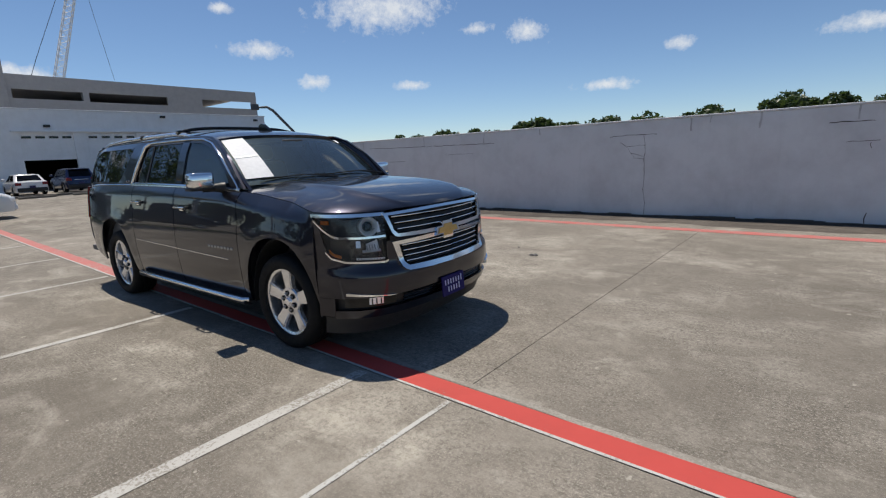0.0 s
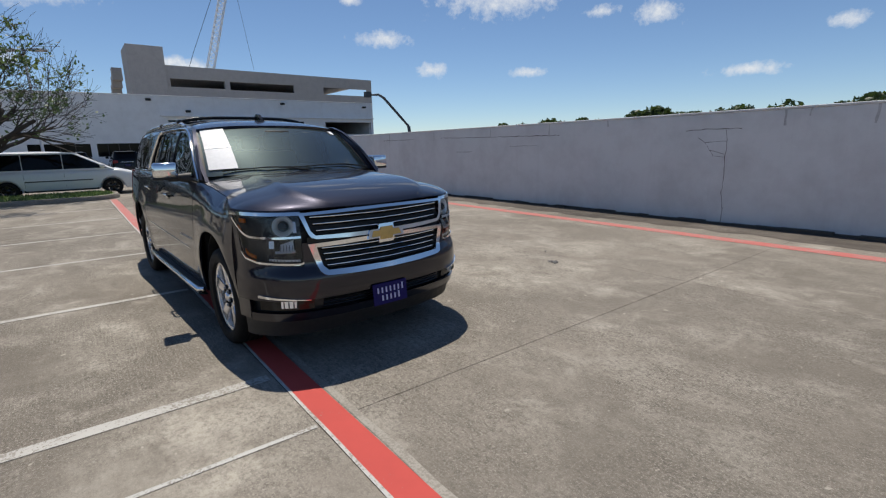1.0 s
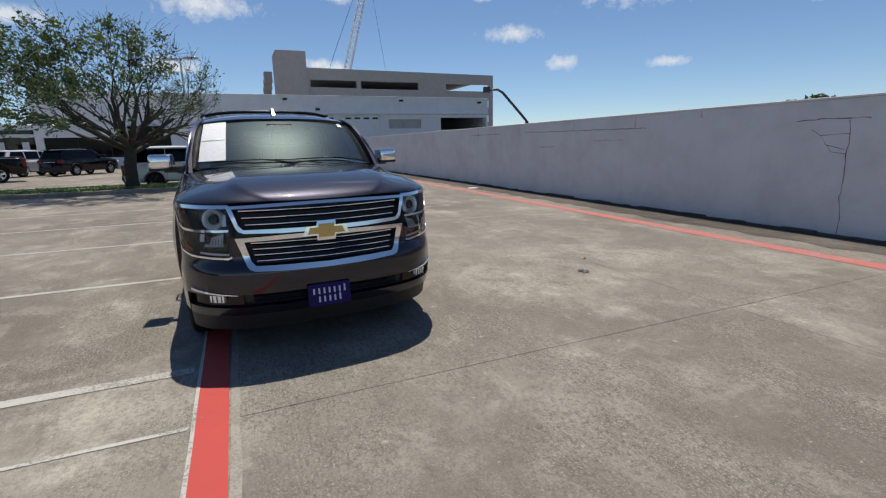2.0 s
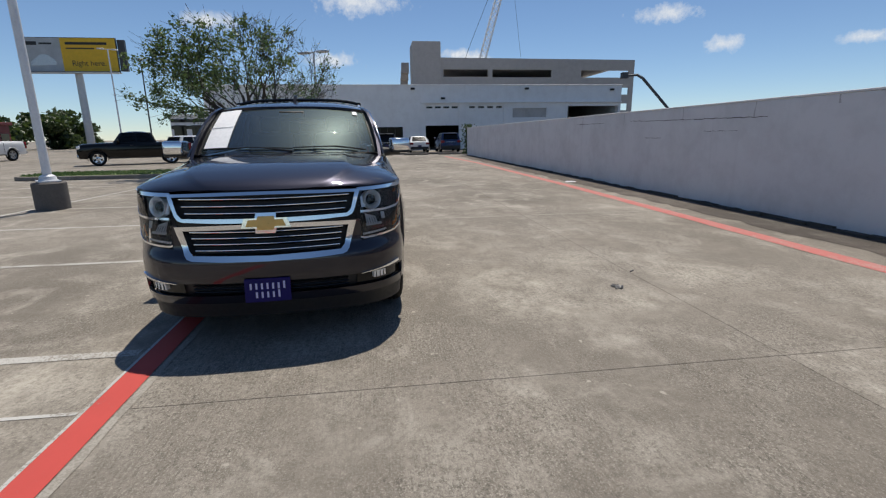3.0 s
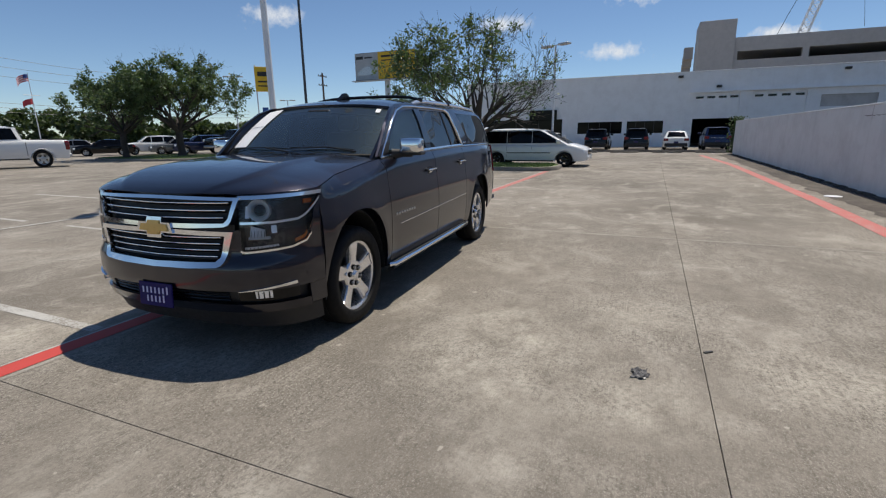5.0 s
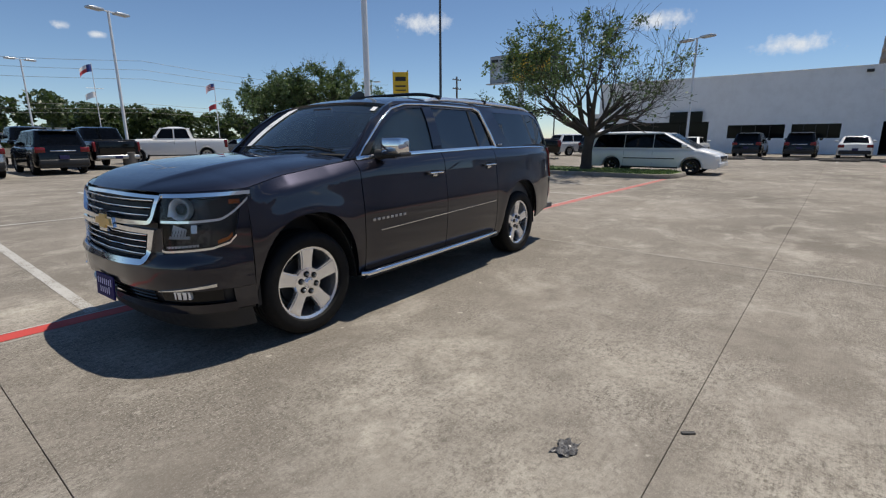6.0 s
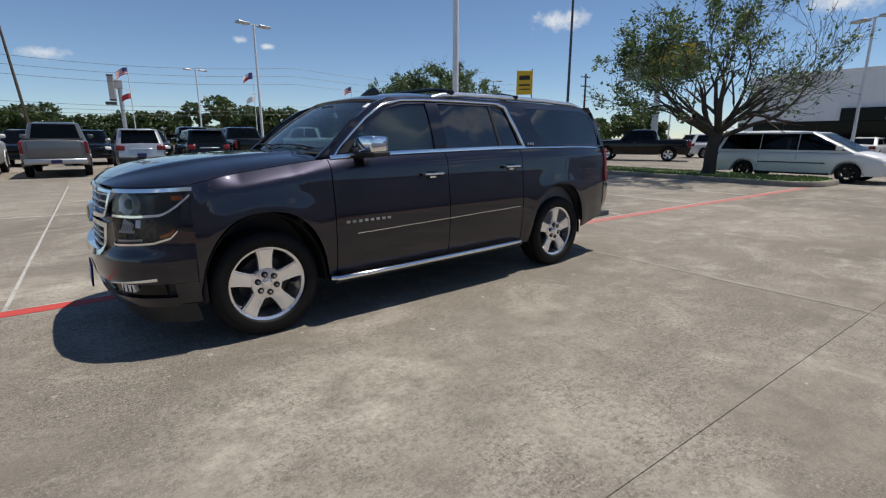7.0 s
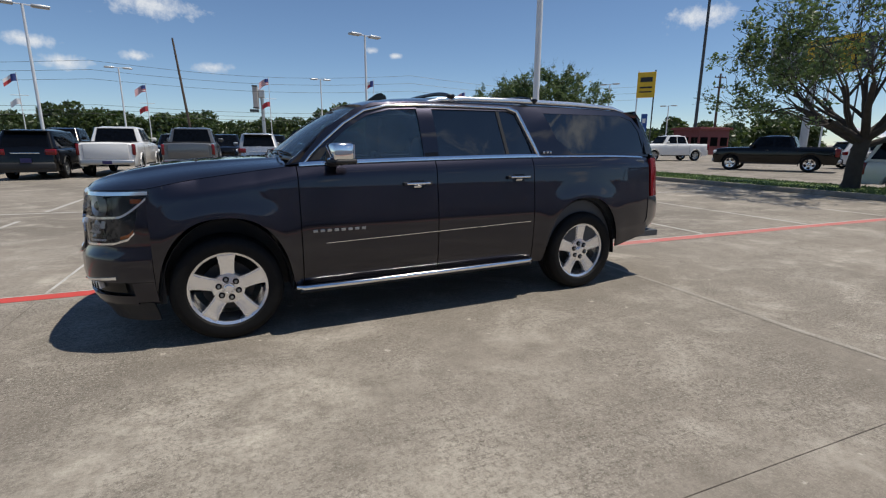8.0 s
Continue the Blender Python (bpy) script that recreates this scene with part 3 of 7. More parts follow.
# ---------------------------------------------------------------- planted island
def rounded_island(name, x0, x1, y0, y1, label):
    r = min(abs(x1 - x0), abs(y1 - y0)) / 2 * 0.75

    def outline(inset, z):
        pts = []
        for cx, cy, a0 in ((x1 - r, y1 - r, 0), (x0 + r, y1 - r, 90), (x0 + r, y0 + r, 180), (x1 - r, y0 + r, 270)):
            for k in range(9):
                w = radians(a0 + 90 * k / 8)
                pts.append((cx + (r - inset) * math.cos(w), cy + (r - inset) * math.sin(w), z))
        return pts
    bm = bmesh.new()
    loops = [[bm.verts.new(p) for p in outline(i, z)] for i, z in ((0, -0.01), (0.01, 0.12), (0.035, 0.15), (0.16, 0.155), (0.165, 0.1))]
    for a, b in zip(loops, loops[1:]):
        for k in range(len(a)):
            bm.faces.new((a[k], a[(k + 1) % len(a)], b[(k + 1) % len(a)], b[k]))
    kerb = structure("kerb", bm, M["kerb"], label + ", worn concrete kerb", "kerb", 40)
    bm = bmesh.new()
    ring = outline(0.163, 0.135)
    c = bm.verts.new(((x0 + x1) / 2, (y0 + y1) / 2, 0.2))
    vs = [bm.verts.new(p) for p in ring]
    for k in range(len(vs)):
        bm.faces.new((vs[k], vs[(k + 1) % len(vs)], c))
    structure("grass", bm, M["grass"], label + ", rough green turf", "grass", 60)
    rnd = random.Random(int(abs(x0 * 10)))
    bm = bmesh.new()
    for _ in range(9000):
        px, py = rnd.uniform(x0 + .25, x1 - .25), rnd.uniform(y0 + .25, y1 - .25)
        dx, dy = max(0, abs(px - (x0 + x1) / 2) - (abs(x1 - x0) / 2 - r)), max(0, abs(py - (y0 + y1) / 2) - (abs(y1 - y0) / 2 - r))
        if dx * dx + dy * dy > (r - .2) ** 2:
            continue
        w, h, a = rnd.uniform(.012, .03), rnd.uniform(.03, .09), rnd.uniform(0, math.tau)
        z = 0.15
        p, q = Vector((px, py, z)), Vector((math.cos(a) * w, math.sin(a) * w, 0))
        bm.faces.new([bm.verts.new(v) for v in (p - q, p + q, p + Vector((rnd.uniform(-.04, .04), rnd.uniform(-.04, .04), h)))])
    structure("grass", bm, M["leaf"], label + ", short grass blades", "grass", kind="stuff")


rounded_island("island", -21.75, -18.85, -9.5, 3.3, "planting island with a tree")
rounded_island("island", -28.4, -21.6, -31.0, -21.6, "planting island with two trees")


# ---------------------------------------------------------------- buildings
FX = -51.5
SHOP_Y0, SHOP_Y1, SHOP_H = -11.2, 33.2, 6.42
shop = thing("workshop_building", "long white stuccoed workshop with dark windows and roller doors", "building", (FX, -1.15, 0))
shop.scale = (1, 1, 1.035)
OPENINGS = [(-10.6, -0.85, 0.95, 2.7), (0.7, 4.95, 1.25, 2.35), (5.4, 8.65, 1.25, 2.35), (11.1, 14.75, 0.0, 4.6), (15.7, 19.7, 0.0, 4.6), (20.7, 24.55, 3.2, 4.15), (27.0, 32.9, 3.0, 4.33)]


def facade(u, v, d):
    return Vector((d, u, v))


wall_outline = [(SHOP_Y0, 0), (11.1, 0), (11.1, 4.6), (14.75, 4.6), (14.75, 0), (15.7, 0), (15.7, 4.6), (19.7, 4.6), (19.7, 0), (SHOP_Y1, 0), (SHOP_Y1, SHOP_H), (SHOP_Y0, SHOP_H)]
holes = [[(a, c), (b, c), (b, d), (a, d)] for a, b, c, d in OPENINGS if c > 0]
part("wall", plate(densify(wall_outline, 4), holes, facade, 0.35), M["facade"], shop)
part("wall", box((-40, SHOP_Y1 - 0.35, 0), (-0.4, SHOP_Y1, SHOP_H)), M["facade"], shop)
part("wall", box((-40, SHOP_Y0, 0), (-0.4, SHOP_Y0 + 0.35, SHOP_H)), M["facade"], shop)
part("roof", box((-40, SHOP_Y0, SHOP_H - 0.6), (-0.37, SHOP_Y1, SHOP_H - 0.4)), M["precast"], shop)
part("coping", box((-0.4, SHOP_Y0 - 0.05, SHOP_H), (0.08, SHOP_Y1 + 0.05, SHOP_H + 0.09), 0.02), M["facade"], shop)
part("floor_slab", box((-14, SHOP_Y0 + 0.4, -0.02), (-0.36, SHOP_Y1 - 0.4, 0.03)), M["stop_concrete"], shop)
part("back_partition", box((-14.2, SHOP_Y0 + 0.4, 0), (-14, SHOP_Y1 - 0.4, SHOP_H - 0.7)), M["dark_room"], shop)
part("ledge", box((0.0, 10.6, 4.68), (0.22, SHOP_Y1, 4.80), 0.015), M["facade"], shop)
for a, b, c, d in OPENINGS[:3]:
    w = part("window", box((-0.16, a, c), (-0.12, b, d)), M["shop_glass"], shop, "dark tinted window")
    for k in range(1, 4):
        y = a + (b - a) * k / 4
        part("mullion", box((-0.12, y - 0.03, c), (-0.07, y + 0.03, d)), M["black_plastic"], w)
part("sign_band", box((0.02, -4.2, 2.62), (0.3, -1.4, 3.6), 0.03), M["shop_glass"], shop, "dark projecting canopy panel")
for (a, b, c, d), low in ((OPENINGS[3], 2.45), (OPENINGS[4], 0.0)):
    door = part("roller_door", box((-0.2, a, low), (-0.14, b, d)), M["facade"], shop, "white sectional door" + (", half open" if low else ""))
    for k in range(5):
        z = low + (d - low) * k / 5
        part("panel", box((-0.14, a + 0.05, z + 0.02), (-0.125, b - 0.05, z + (d - low) / 5 - 0.02), 0.004), M["facade"], door)
    for k in range(4):
        y = a + (b - a) * (k + 0.5) / 4
        part("pane", box((-0.125, y - 0.32, d - 0.42), (-0.1, y + 0.32, d - 0.24), 0.005), M["black_glass"], door)
part("infill_panel", box((-0.25, 20.7, 3.2), (-0.15, 24.55, 4.15)), wall_paint_mat("stained_panel", (0.5, 0.48, 0.46), (0.16, 0.14, 0.13)), shop, "water-stained grey infill panel")
part("soffit", box((-6.0, 27.0, 2.96), (-0.36, 32.9, 3.0)), M["precast"], shop)
for y, z in ((9.8, 6.1), (22.2, 6.1), (32.0, 6.0), (13.0, 5.15)):
    part("wall_light", box((0.0, y - 0.22, z - 0.1), (0.28, y + 0.22, z + 0.1), 0.04), M["black_plastic"], shop)

GX = -100.0
garage = thing("parking_garage", "grey precast concrete parking garage behind the workshop", "building", (GX, -1.6, 0))
garage.scale = (1, 0.985, 1.015)
gout = [(20.1, 0), (62.4, 0), (62.4, 16.3), (20.1, 16.5)]
gholes = [[(20.7, 12.9), (30.1, 12.9), (30.1, 14.3), (20.7, 14.3)], [(31.0, 12.8), (43.8, 12.8), (43.8, 14.3), (31.0, 14.3)], [(50.4, 12.8), (61.2, 12.8), (61.2, 14.2), (50.4, 14.2)],
          [(58.5, 9.4), (61.4, 9.4), (61.4, 10.8), (58.5, 10.8)], [(58.5, 6.2), (61.4, 6.2), (61.4, 7.6), (58.5, 7.6)]]
part("wall", plate(densify(gout, 8), gholes, facade, 0.4), M["precast"], garage)
part("stair_tower", box((-7.0, 14.4, 0), (0.5, 20.1, 19.4), 0.05), M["precast"], garage, "plain concrete stair tower")
for z, ye in ((5.2, 62.2), (8.5, 62.2), (11.9, 62.2), (14.35, 57.5)):
    part("deck", box((-55, 20.3, z), (-0.42, ye, z + 0.35)), M["precast"], garage)
part("wall", box((-55.4, 20.1, 0), (-55, 57.0, 16.3)), M["precast"], garage)
for y in (30.5, 47.0):
    part("column", box((-1.2, y - 0.35, 0), (-0.42, y + 0.35, 16.2)), M["precast"], garage)
for k in range(6):
    part("stair_flight", box((-22 + k * 2.4, 12.6, 9.0 + k * 1.1), (-19.8 + k * 2.4, 14.2, 10.6 + k * 1.2), 0.03), M["precast"], garage)


# ---------------------------------------------------------------- wheels
def tyre_bm(r, rim, w):
    """A tyre with rounded shoulders, sidewall ring and tread grooves; its axle runs along y."""
    h = w / 2
    prof = [(rim, -h * 0.80), (rim + 0.012, -h * 0.92), ((r + rim) / 2, -h * 1.02), (r - 0.04, -h * 0.98), (r - 0.014, -h * 0.86), (r - 0.002, -h * 0.66),
            (r, -h * 0.40), (r - 0.008, -h * 0.36), (r - 0.008, -h * 0.30), (r, -h * 0.26), (r, -h * 0.05), (r - 0.008, -h * 0.03)]
    prof = prof + [(a, -b) for a, b in prof[::-1]]
    return lathe(prof, 56)


def spoke_rim_bm(rim, h, spokes=5, wide=0.155, face=0.085):
    """An alloy rim: lipped barrel, hub and broad twin-faceted spokes; its outer face looks to +y."""
    bm = bmesh.new()
    add_lathe(bm, [(rim * 0.90, -h), (rim * 0.93, -h * 0.2), (rim * 0.905, h * 0.45), (rim * 0.925, h * 0.80), (rim * 0.97, h * 0.85), (rim * 1.03, h * 0.90), (rim * 1.035, h * 0.80), (rim, h * 0.6), (rim * 0.97, -h)], 48)
    add_lathe(bm, [(0.001, face + 0.012), (rim * 0.14, face + 0.012), (rim * 0.16, face + 0.004), (rim * 0.40, face - 0.004), (rim * 0.43, face - 0.018), (rim * 0.43, face - 0.05), (0.001, face - 0.05)], 30)
    for k in range(spokes):
        a = math.tau * k / spokes + math.pi / 2
        rad, tan = Vector((math.cos(a), 0, math.sin(a))), Vector((-math.sin(a), 0, math.cos(a)))
        rows = []
        for s, wd, out in ((0.26, 0.60, -0.004), (0.40, 0.53, -0.004), (0.50, 0.52, -0.001), (0.66, 0.56, 0.004), (0.80, 0.61, 0.008), (0.89, 0.68, 0.011), (0.94, 0.86, 0.011), (0.985, 1.12, 0.008)):
            c, hw = rad * rim * s, wide * wd / 2
            y = face + out
            rows.append([bm.verts.new(c + tan * hw * t + Vector((0, y + dy, 0))) for t, dy in ((-1, -0.038), (-0.94, -0.008), (-0.80, -0.008), (-0.74, 0.0), (0, -0.004), (0.74, 0.0), (0.80, -0.008), (0.94, -0.008), (1, -0.038))])
        for p, q in zip(rows, rows[1:]):
            for i in range(len(p) - 1):
                bm.faces.new((p[i], p[i + 1], q[i + 1], q[i]))
    return bm


WHEELS = {}


def wheel(parent, x, y, z, r=0.39, rim=0.262, w=0.27, style="polished"):
    """One wheel under a vehicle: brake disc and hub, with tyre, rim and nuts on it. y > 0: the left side."""
    key = (r, rim, w, style)
    if key not in WHEELS:
        face = w / 2 - 0.05
        alloy = {"polished": M["alloy"], "dull": M["alloy_dull"], "black": M["gloss_black"]}[style]
        WHEELS[key] = (mesh_of("wheel", lathe([(0.001, face - 0.09), (rim * 0.66, face - 0.09), (rim * 0.66, face - 0.12), (rim * 0.3, face - 0.125), (rim * 0.3, -0.1), (0.001, -0.1)], 28), M["black_plastic"], 40),
                       mesh_of("tyre", tyre_bm(r, rim * 0.99, w), M["rubber"], 35),
                       mesh_of("rim", spoke_rim_bm(rim, w / 2 - 0.02, 5, rim * 0.70, face), alloy, 30),
                       mesh_of("lug_nut", lathe([(0.001, 0.021), (0.008, 0.021), (0.0105, 0.017), (0.0115, 0.006)], 6), M["alloy_dull"]),
                       mesh_of("lug_pocket", lathe([(0.0115, 0.0035), (0.021, 0.006), (0.0225, 0.004), (0.0225, -0.004)], 20), M["void"], 40),
                       mesh_of("centre_cap", lathe([(0.001, 0.012), (0.026, 0.012), (0.033, 0.006), (0.035, -0.01)], 20), M["alloy"], 30))
    hub, tyre, rm, nut, pocket, cap = WHEELS[key]
    face = w / 2 - 0.05
    ob = part("wheel", hub, None, parent, m=pose(x, y, z, 0, 0, 0 if y > 0 else 180))
    part("tyre", tyre, None, ob)
    part("rim", rm, None, ob)
    if style == "polished":
        for k in range(6):
            a = math.tau * k / 6 + 0.3
            spot = pose(rim * 0.252 * math.cos(a), face + 0.002, rim * 0.252 * math.sin(a))
            part("lug_pocket", pocket, None, ob, "black lug recess", m=spot)
            part("lug_nut", nut, None, ob, m=spot)
        part("centre_cap", cap, None, ob, m=pose(0, face + 0.008, 0))
    return ob


# ---------------------------------------------------------------- the large dark SUV
suv = thing("suv", "dark grey full-size SUV with chrome grille and polished wheels", "car", (-3.0, 3.735, 0), 2.4)
PH, CH, BP = M["paint_hero"], M["chrome"], M["black_plastic"]
AX_R = -3.29

half_w = bend([(0.47, 0.972), (0.3, 0.995), (0.0, 1.005), (-0.5, 0.998), (-1.6, 1.0), (-2.7, 1.0), (-3.3, 1.005), (-3.7, 0.992), (-4.0, 0.965), (-4.3, 0.915)])
lean = bend([(0.22, -0.08), (0.36, -0.045), (0.44, -0.022), (0.55, -0.01), (0.70, 0.0), (0.85, 0.002), (1.05, -0.018), (1.16, -0.030), (1.20, -0.035), (1.26, -0.043), (1.34, -0.054)])
belt = bend([(0.47, 1.135), (0.2, 1.185), (-0.1, 1.225), (-0.4, 1.262), (-0.54, 1.277), (-1.0, 1.298), (-1.7, 1.315), (-2.7, 1.330), (-3.5, 1.33), (-4.3, 1.31)])


def arch(x):
    """The height of the wheel openings' lip over x, 0 where there is none."""
    best = 0.0
    for c, a, top in ((-0.01, 0.462, 0.925), (AX_R + 0.02, 0.462, 0.935)):
        s = abs(x - c) / a
        if s < 1:
            best = max(best, 0.30 + (top - 0.30) * (1 - s ** 2.5) ** (1 / 2.1))
    return best


def flare(x, z):
    f = 0.0
    for c in (-0.01, AX_R + 0.02):
        d = math.hypot((x - c) / 0.47, (z - 0.40) / 0.54)
        f = max(f, 0.008 * math.exp(-((d - 1.02) / 0.20) ** 2))
    return f


def side_y(x, z):
    w = min(1.0, max(0.0, (x + 0.75) / 0.5))
    fade = min(1.0, max(0.0, (0.43 - x) / 0.3))
    d = max(0.0, 1 - (belt(x) - z) / (0.09 + 0.005 * w))
    return half_w(x) + lean(z) + flare(x, z) - (0.038 + 0.05 * w) * fade * d ** (1.5 - 0.35 * w)


def sill(x):
    return max(0.335 if -2.8 < x < -0.4 else 0.40 + 0.22 * max(0.0, -3.72 - x), arch(x))


def side_panel(name, x0, x1, sgn, lo=sill, hi=belt, label="", material=PH):
    step = 0.018
    us = spread(x0, x1, max(3, int(abs(x1 - x0) / step)))
    vs = [0, .03, .08, .16, .24, .34, .44, .54, .64, .72, .79, .84, .88, .91, .93, .945, .96, .97, .98, .99, 1.0]

    def f(x, v):
        z = lo(x) + (hi(x) - lo(x)) * v
        return Vector((x, sgn * side_y(x, z), z))
    return part(name, sheet(f, us, vs, 0.02), material, suv, label, 32)


# inner body that shows through the gaps and in the wheel housings
chassis = part("underbody", box((-0.52, -0.93, 0.32), (-2.78, 0.93, 0.46), 0.03), BP, suv, "matt black floor pan")
part("engine_bay", box((0.80, -0.66, 0.30), (-0.62, 0.66, 1.02), 0.05), BP, chassis)
part("rear_chassis", box((-2.74, -0.68, 0.42), (-4.25, 0.68, 0.80), 0.05), BP, chassis)
for x in (-0.56, -1.66, -2.66):
    for s in (1, -1):
        part("inner_pillar", box((x - 0.05, s * 0.86, 0.40), (x + 0.05, s * 0.915, 1.20)), BP, chassis)
for c in (-0.01, AX_R + 0.02):
    for s in (1, -1):
        us = spread(0.0, math.pi, 18)
        def liner(a, y, c=c):
            return Vector((c + 0.455 * math.cos(a), y, 0.33 + 0.585 * math.sin(a)))
        part("wheel_liner", sheet(lambda a, y: liner(a, y), us, [s * 0.6, s * 0.945], 0.01), M["void"], suv, smooth=40)

for s in (1, -1):
    side_panel("fender", 0.455, -0.535, s)
    d = side_panel("front_door", -0.543, -1.672, s)
    side_panel("rear_door", -1.680, -2.655, s)
    side_panel("quarter_panel", -2.663, -4.18, s)
    # chrome moulding along the belt, and the thin strip low on the doors
    part("belt_moulding", sheet(lambda x, v: Vector((x, s * (side_y(x, belt(x)) + 0.012 - 0.009 * v * v), belt(x) - 0.002 + (0.028 if x > -2.74 else 0.014) * v)), spread(-0.56, -4.10, 80), [0, .25, .5, .75, 1], 0.006), CH, suv, "chrome moulding", 50)
    low = bend([(-0.70, 0.688), (-2.63, 0.742)])
    part("door_strip", sheet(lambda x, v: Vector((x, s * (side_y(x, low(x)) + 0.004), low(x) - 0.0025 + 0.005 * v)), spread(-0.72, -2.62, 40), [0, .5, 1], 0.006), CH, suv, "thin chrome strip", 50)
    # handles
    for hx, hz in ((-1.49, 1.122), (-2.485, 1.152)):
        y = side_y(hx, hz)
        h = part("door_handle", box((hx - 0.105, s * (y + 0.028), hz - 0.004), (hx + 0.105, s * (y + 0.046), hz + 0.014), 0.007), CH, suv, "chrome handle", 40)
        part("handle_mount", box((hx - 0.125, s * (y - 0.005), hz - 0.012), (hx - 0.085, s * (y + 0.03), hz + 0.014), 0.004), BP, h)
        part("handle_mount", box((hx + 0.085, s * (y - 0.005), hz - 0.012), (hx + 0.125, s * (y + 0.03), hz + 0.014), 0.004), BP, h)
        # black patch on the door skin: shade of the body-coloured cup put into colour
        part("handle_cup", sheet(lambda u, v: Vector((hx + 0.07 * u * (1 - 0.2 * v * v), s * (side_y(hx + 0.07 * u, hz - 0.005 + 0.033 * v) + 0.0025), hz - 0.006 + 0.033 * v)), spread(-1, 1, 8), spread(-1, 1, 6)), M["gloss_black"], h)
        # added chrome tab, stands in for the bright reflection under the handle
        part("handle_glint", box((-0.032, -0.003, -0.011), (0.032, 0.004, 0.011), 0.003, pose(hx, s * (y + 0.012), hz - 0.022, s * -35, 0, 0)), CH, h, "small chrome tab added for the bright reflection under the handle")
    # running board
    rb = part("running_board", sheet(lambda x, a: Vector((x, s * (0.955 + 0.075 * math.sin(a)), 0.335 + 0.028 * math.cos(a) + 0.008 * (x + 1.5) * -1)), spread(-0.50, -2.63, 14), spread(-0.6, math.pi, 8), 0.01), BP, suv, smooth=50)
    part("step_trim", tube([(-0.49, s * 0.98, 0.352), (-0.53, s * 1.018, 0.352), (-1.0, s * 1.026, 0.355), (-1.6, s * 1.026, 0.36), (-2.2, s * 1.026, 0.366), (-2.60, s * 1.018, 0.370), (-2.65, s * 0.98, 0.370)], 0.021, 10), CH, rb, "bright metal edge strip", 50)
    # badge on the door, as plain bars
    for k in range(8):
        bx = -0.64 - 0.054 * k
        part("badge_bar", box((bx - 0.017, s * (side_y(bx, 0.788) + 0.0), 0.778), (bx + 0.017, s * (side_y(bx, 0.788) + 0.005), 0.799), 0.003), M["alloy_dull"], suv)
    for k in range(3):
        bx = -2.80 - 0.036 * k
        part("badge_bar", box((bx - 0.012, s * 0.9, 1.362), (bx + 0.012, s * 0.915, 1.384), 0.002), CH, suv)

# ---- front wrap: plan curve of the nose from one side round to the other
_nose = [(0, 0.992, 0.0), (0.22, 0.982, 0.29), (0.42, 0.945, 0.53), (0.56, 0.89, 0.69), (0.68, 0.815, 0.80), (0.80, 0.71, 0.885), (0.90, 0.60, 0.94), (1.0, 0.46, 0.972)]
_nx, _ny = bend([(a, b) for a, b, c in _nose]), bend([(a, c) for a, b, c in _nose])


def nose(s, inset=0.0, out=0.0):
    """A point of the plan curve; inset: how far the whole curve is drawn back; out: proud along its normal."""
    a = abs(s)
    x, y = _nx(a), _ny(a)
    dx, dy = _nx(min(a + .01, 1)) - _nx(max(a - .01, 0)), _ny(min(a + .01, 1)) - _ny(max(a - .01, 0))
    n = math.hypot(dx, dy) or 1
    k = (1 - a ** 3 * 0.7)
    return Vector((x - inset * k + out * dy / n, (y - inset * 0.15 * a - out * dx / n) * (1 if s >= 0 else -1), 0))


def s_of_y(y):
    lo, hi = 0.0, 1.0
    for _ in range(30):
        m_ = (lo + hi) / 2
        lo, hi = (m_, hi) if _ny(m_) < abs(y) else (lo, m_)
    return math.copysign(lo, y)


draw = bend([(0.2, 0.14), (0.28, 0.10), (0.34, 0.055), (0.40, 0.03), (0.46, 0.012), (0.56, 0.0), (0.64, 0.002), (0.69, 0.015), (0.72, 0.04), (0.76, 0.05), (0.9, 0.055), (1.0, 0.07), (1.08, 0.085), (1.14, 0.11), (1.2, 0.16)])


def front_pt(s, z, out=0.0):
    p = nose(s, draw(z), out)
    p.z = z
    return p


SS = spread(-1, 1, 64)


def hood_low(x, v):
    return Vector((x - 0.12 * v * v * max(0, x), 0.86 * v, 1.08 if x > 0.3 else 1.15))


top_b = bend([(0, 0.665), (0.3, 0.67), (0.42, 0.695), (0.5, 0.735), (0.65, 0.752), (0.8, 0.775), (1.0, 0.80)])


def bump_face(s, v):
    z = 0.505 + (top_b(abs(s)) - 0.505) * v
    return front_pt(s, z)


bumper = part("front_bumper", sheet(bump_face, SS, spread(0, 1, 8), 0.02), PH, suv, smooth=32)
# lower lip and corners; the middle of it is a dark intake
part("bumper_corner", sheet(lambda s, v: front_pt(s, 0.36 + 0.143 * v), spread(0.90, 1, 6), spread(0, 1, 6), 0.02), PH, bumper, smooth=32)
part("bumper_corner", sheet(lambda s, v: front_pt(s, 0.36 + 0.143 * v), spread(-0.90, -1, 6), spread(0, 1, 6), 0.02), PH, bumper, smooth=32)
part("bumper_lip", sheet(lambda s, v: front_pt(s, 0.345 + 0.062 * v, -0.004), spread(-0.9, 0.9, 48), spread(0, 1, 4), 0.02), PH, bumper, smooth=32)
part("intake", sheet(lambda s, v: front_pt(s, 0.40 + 0.11 * v, -0.05), spread(-0.9, 0.9, 40), spread(0, 1, 3)), BP, bumper, "black mesh intake")
for z in (0.43, 0.455, 0.48):
    part("intake_bar", tube([front_pt(s, z, -0.035) for s in spread(-0.42, 0.42, 20)], 0.007, 6), M["gloss_black"], bumper)
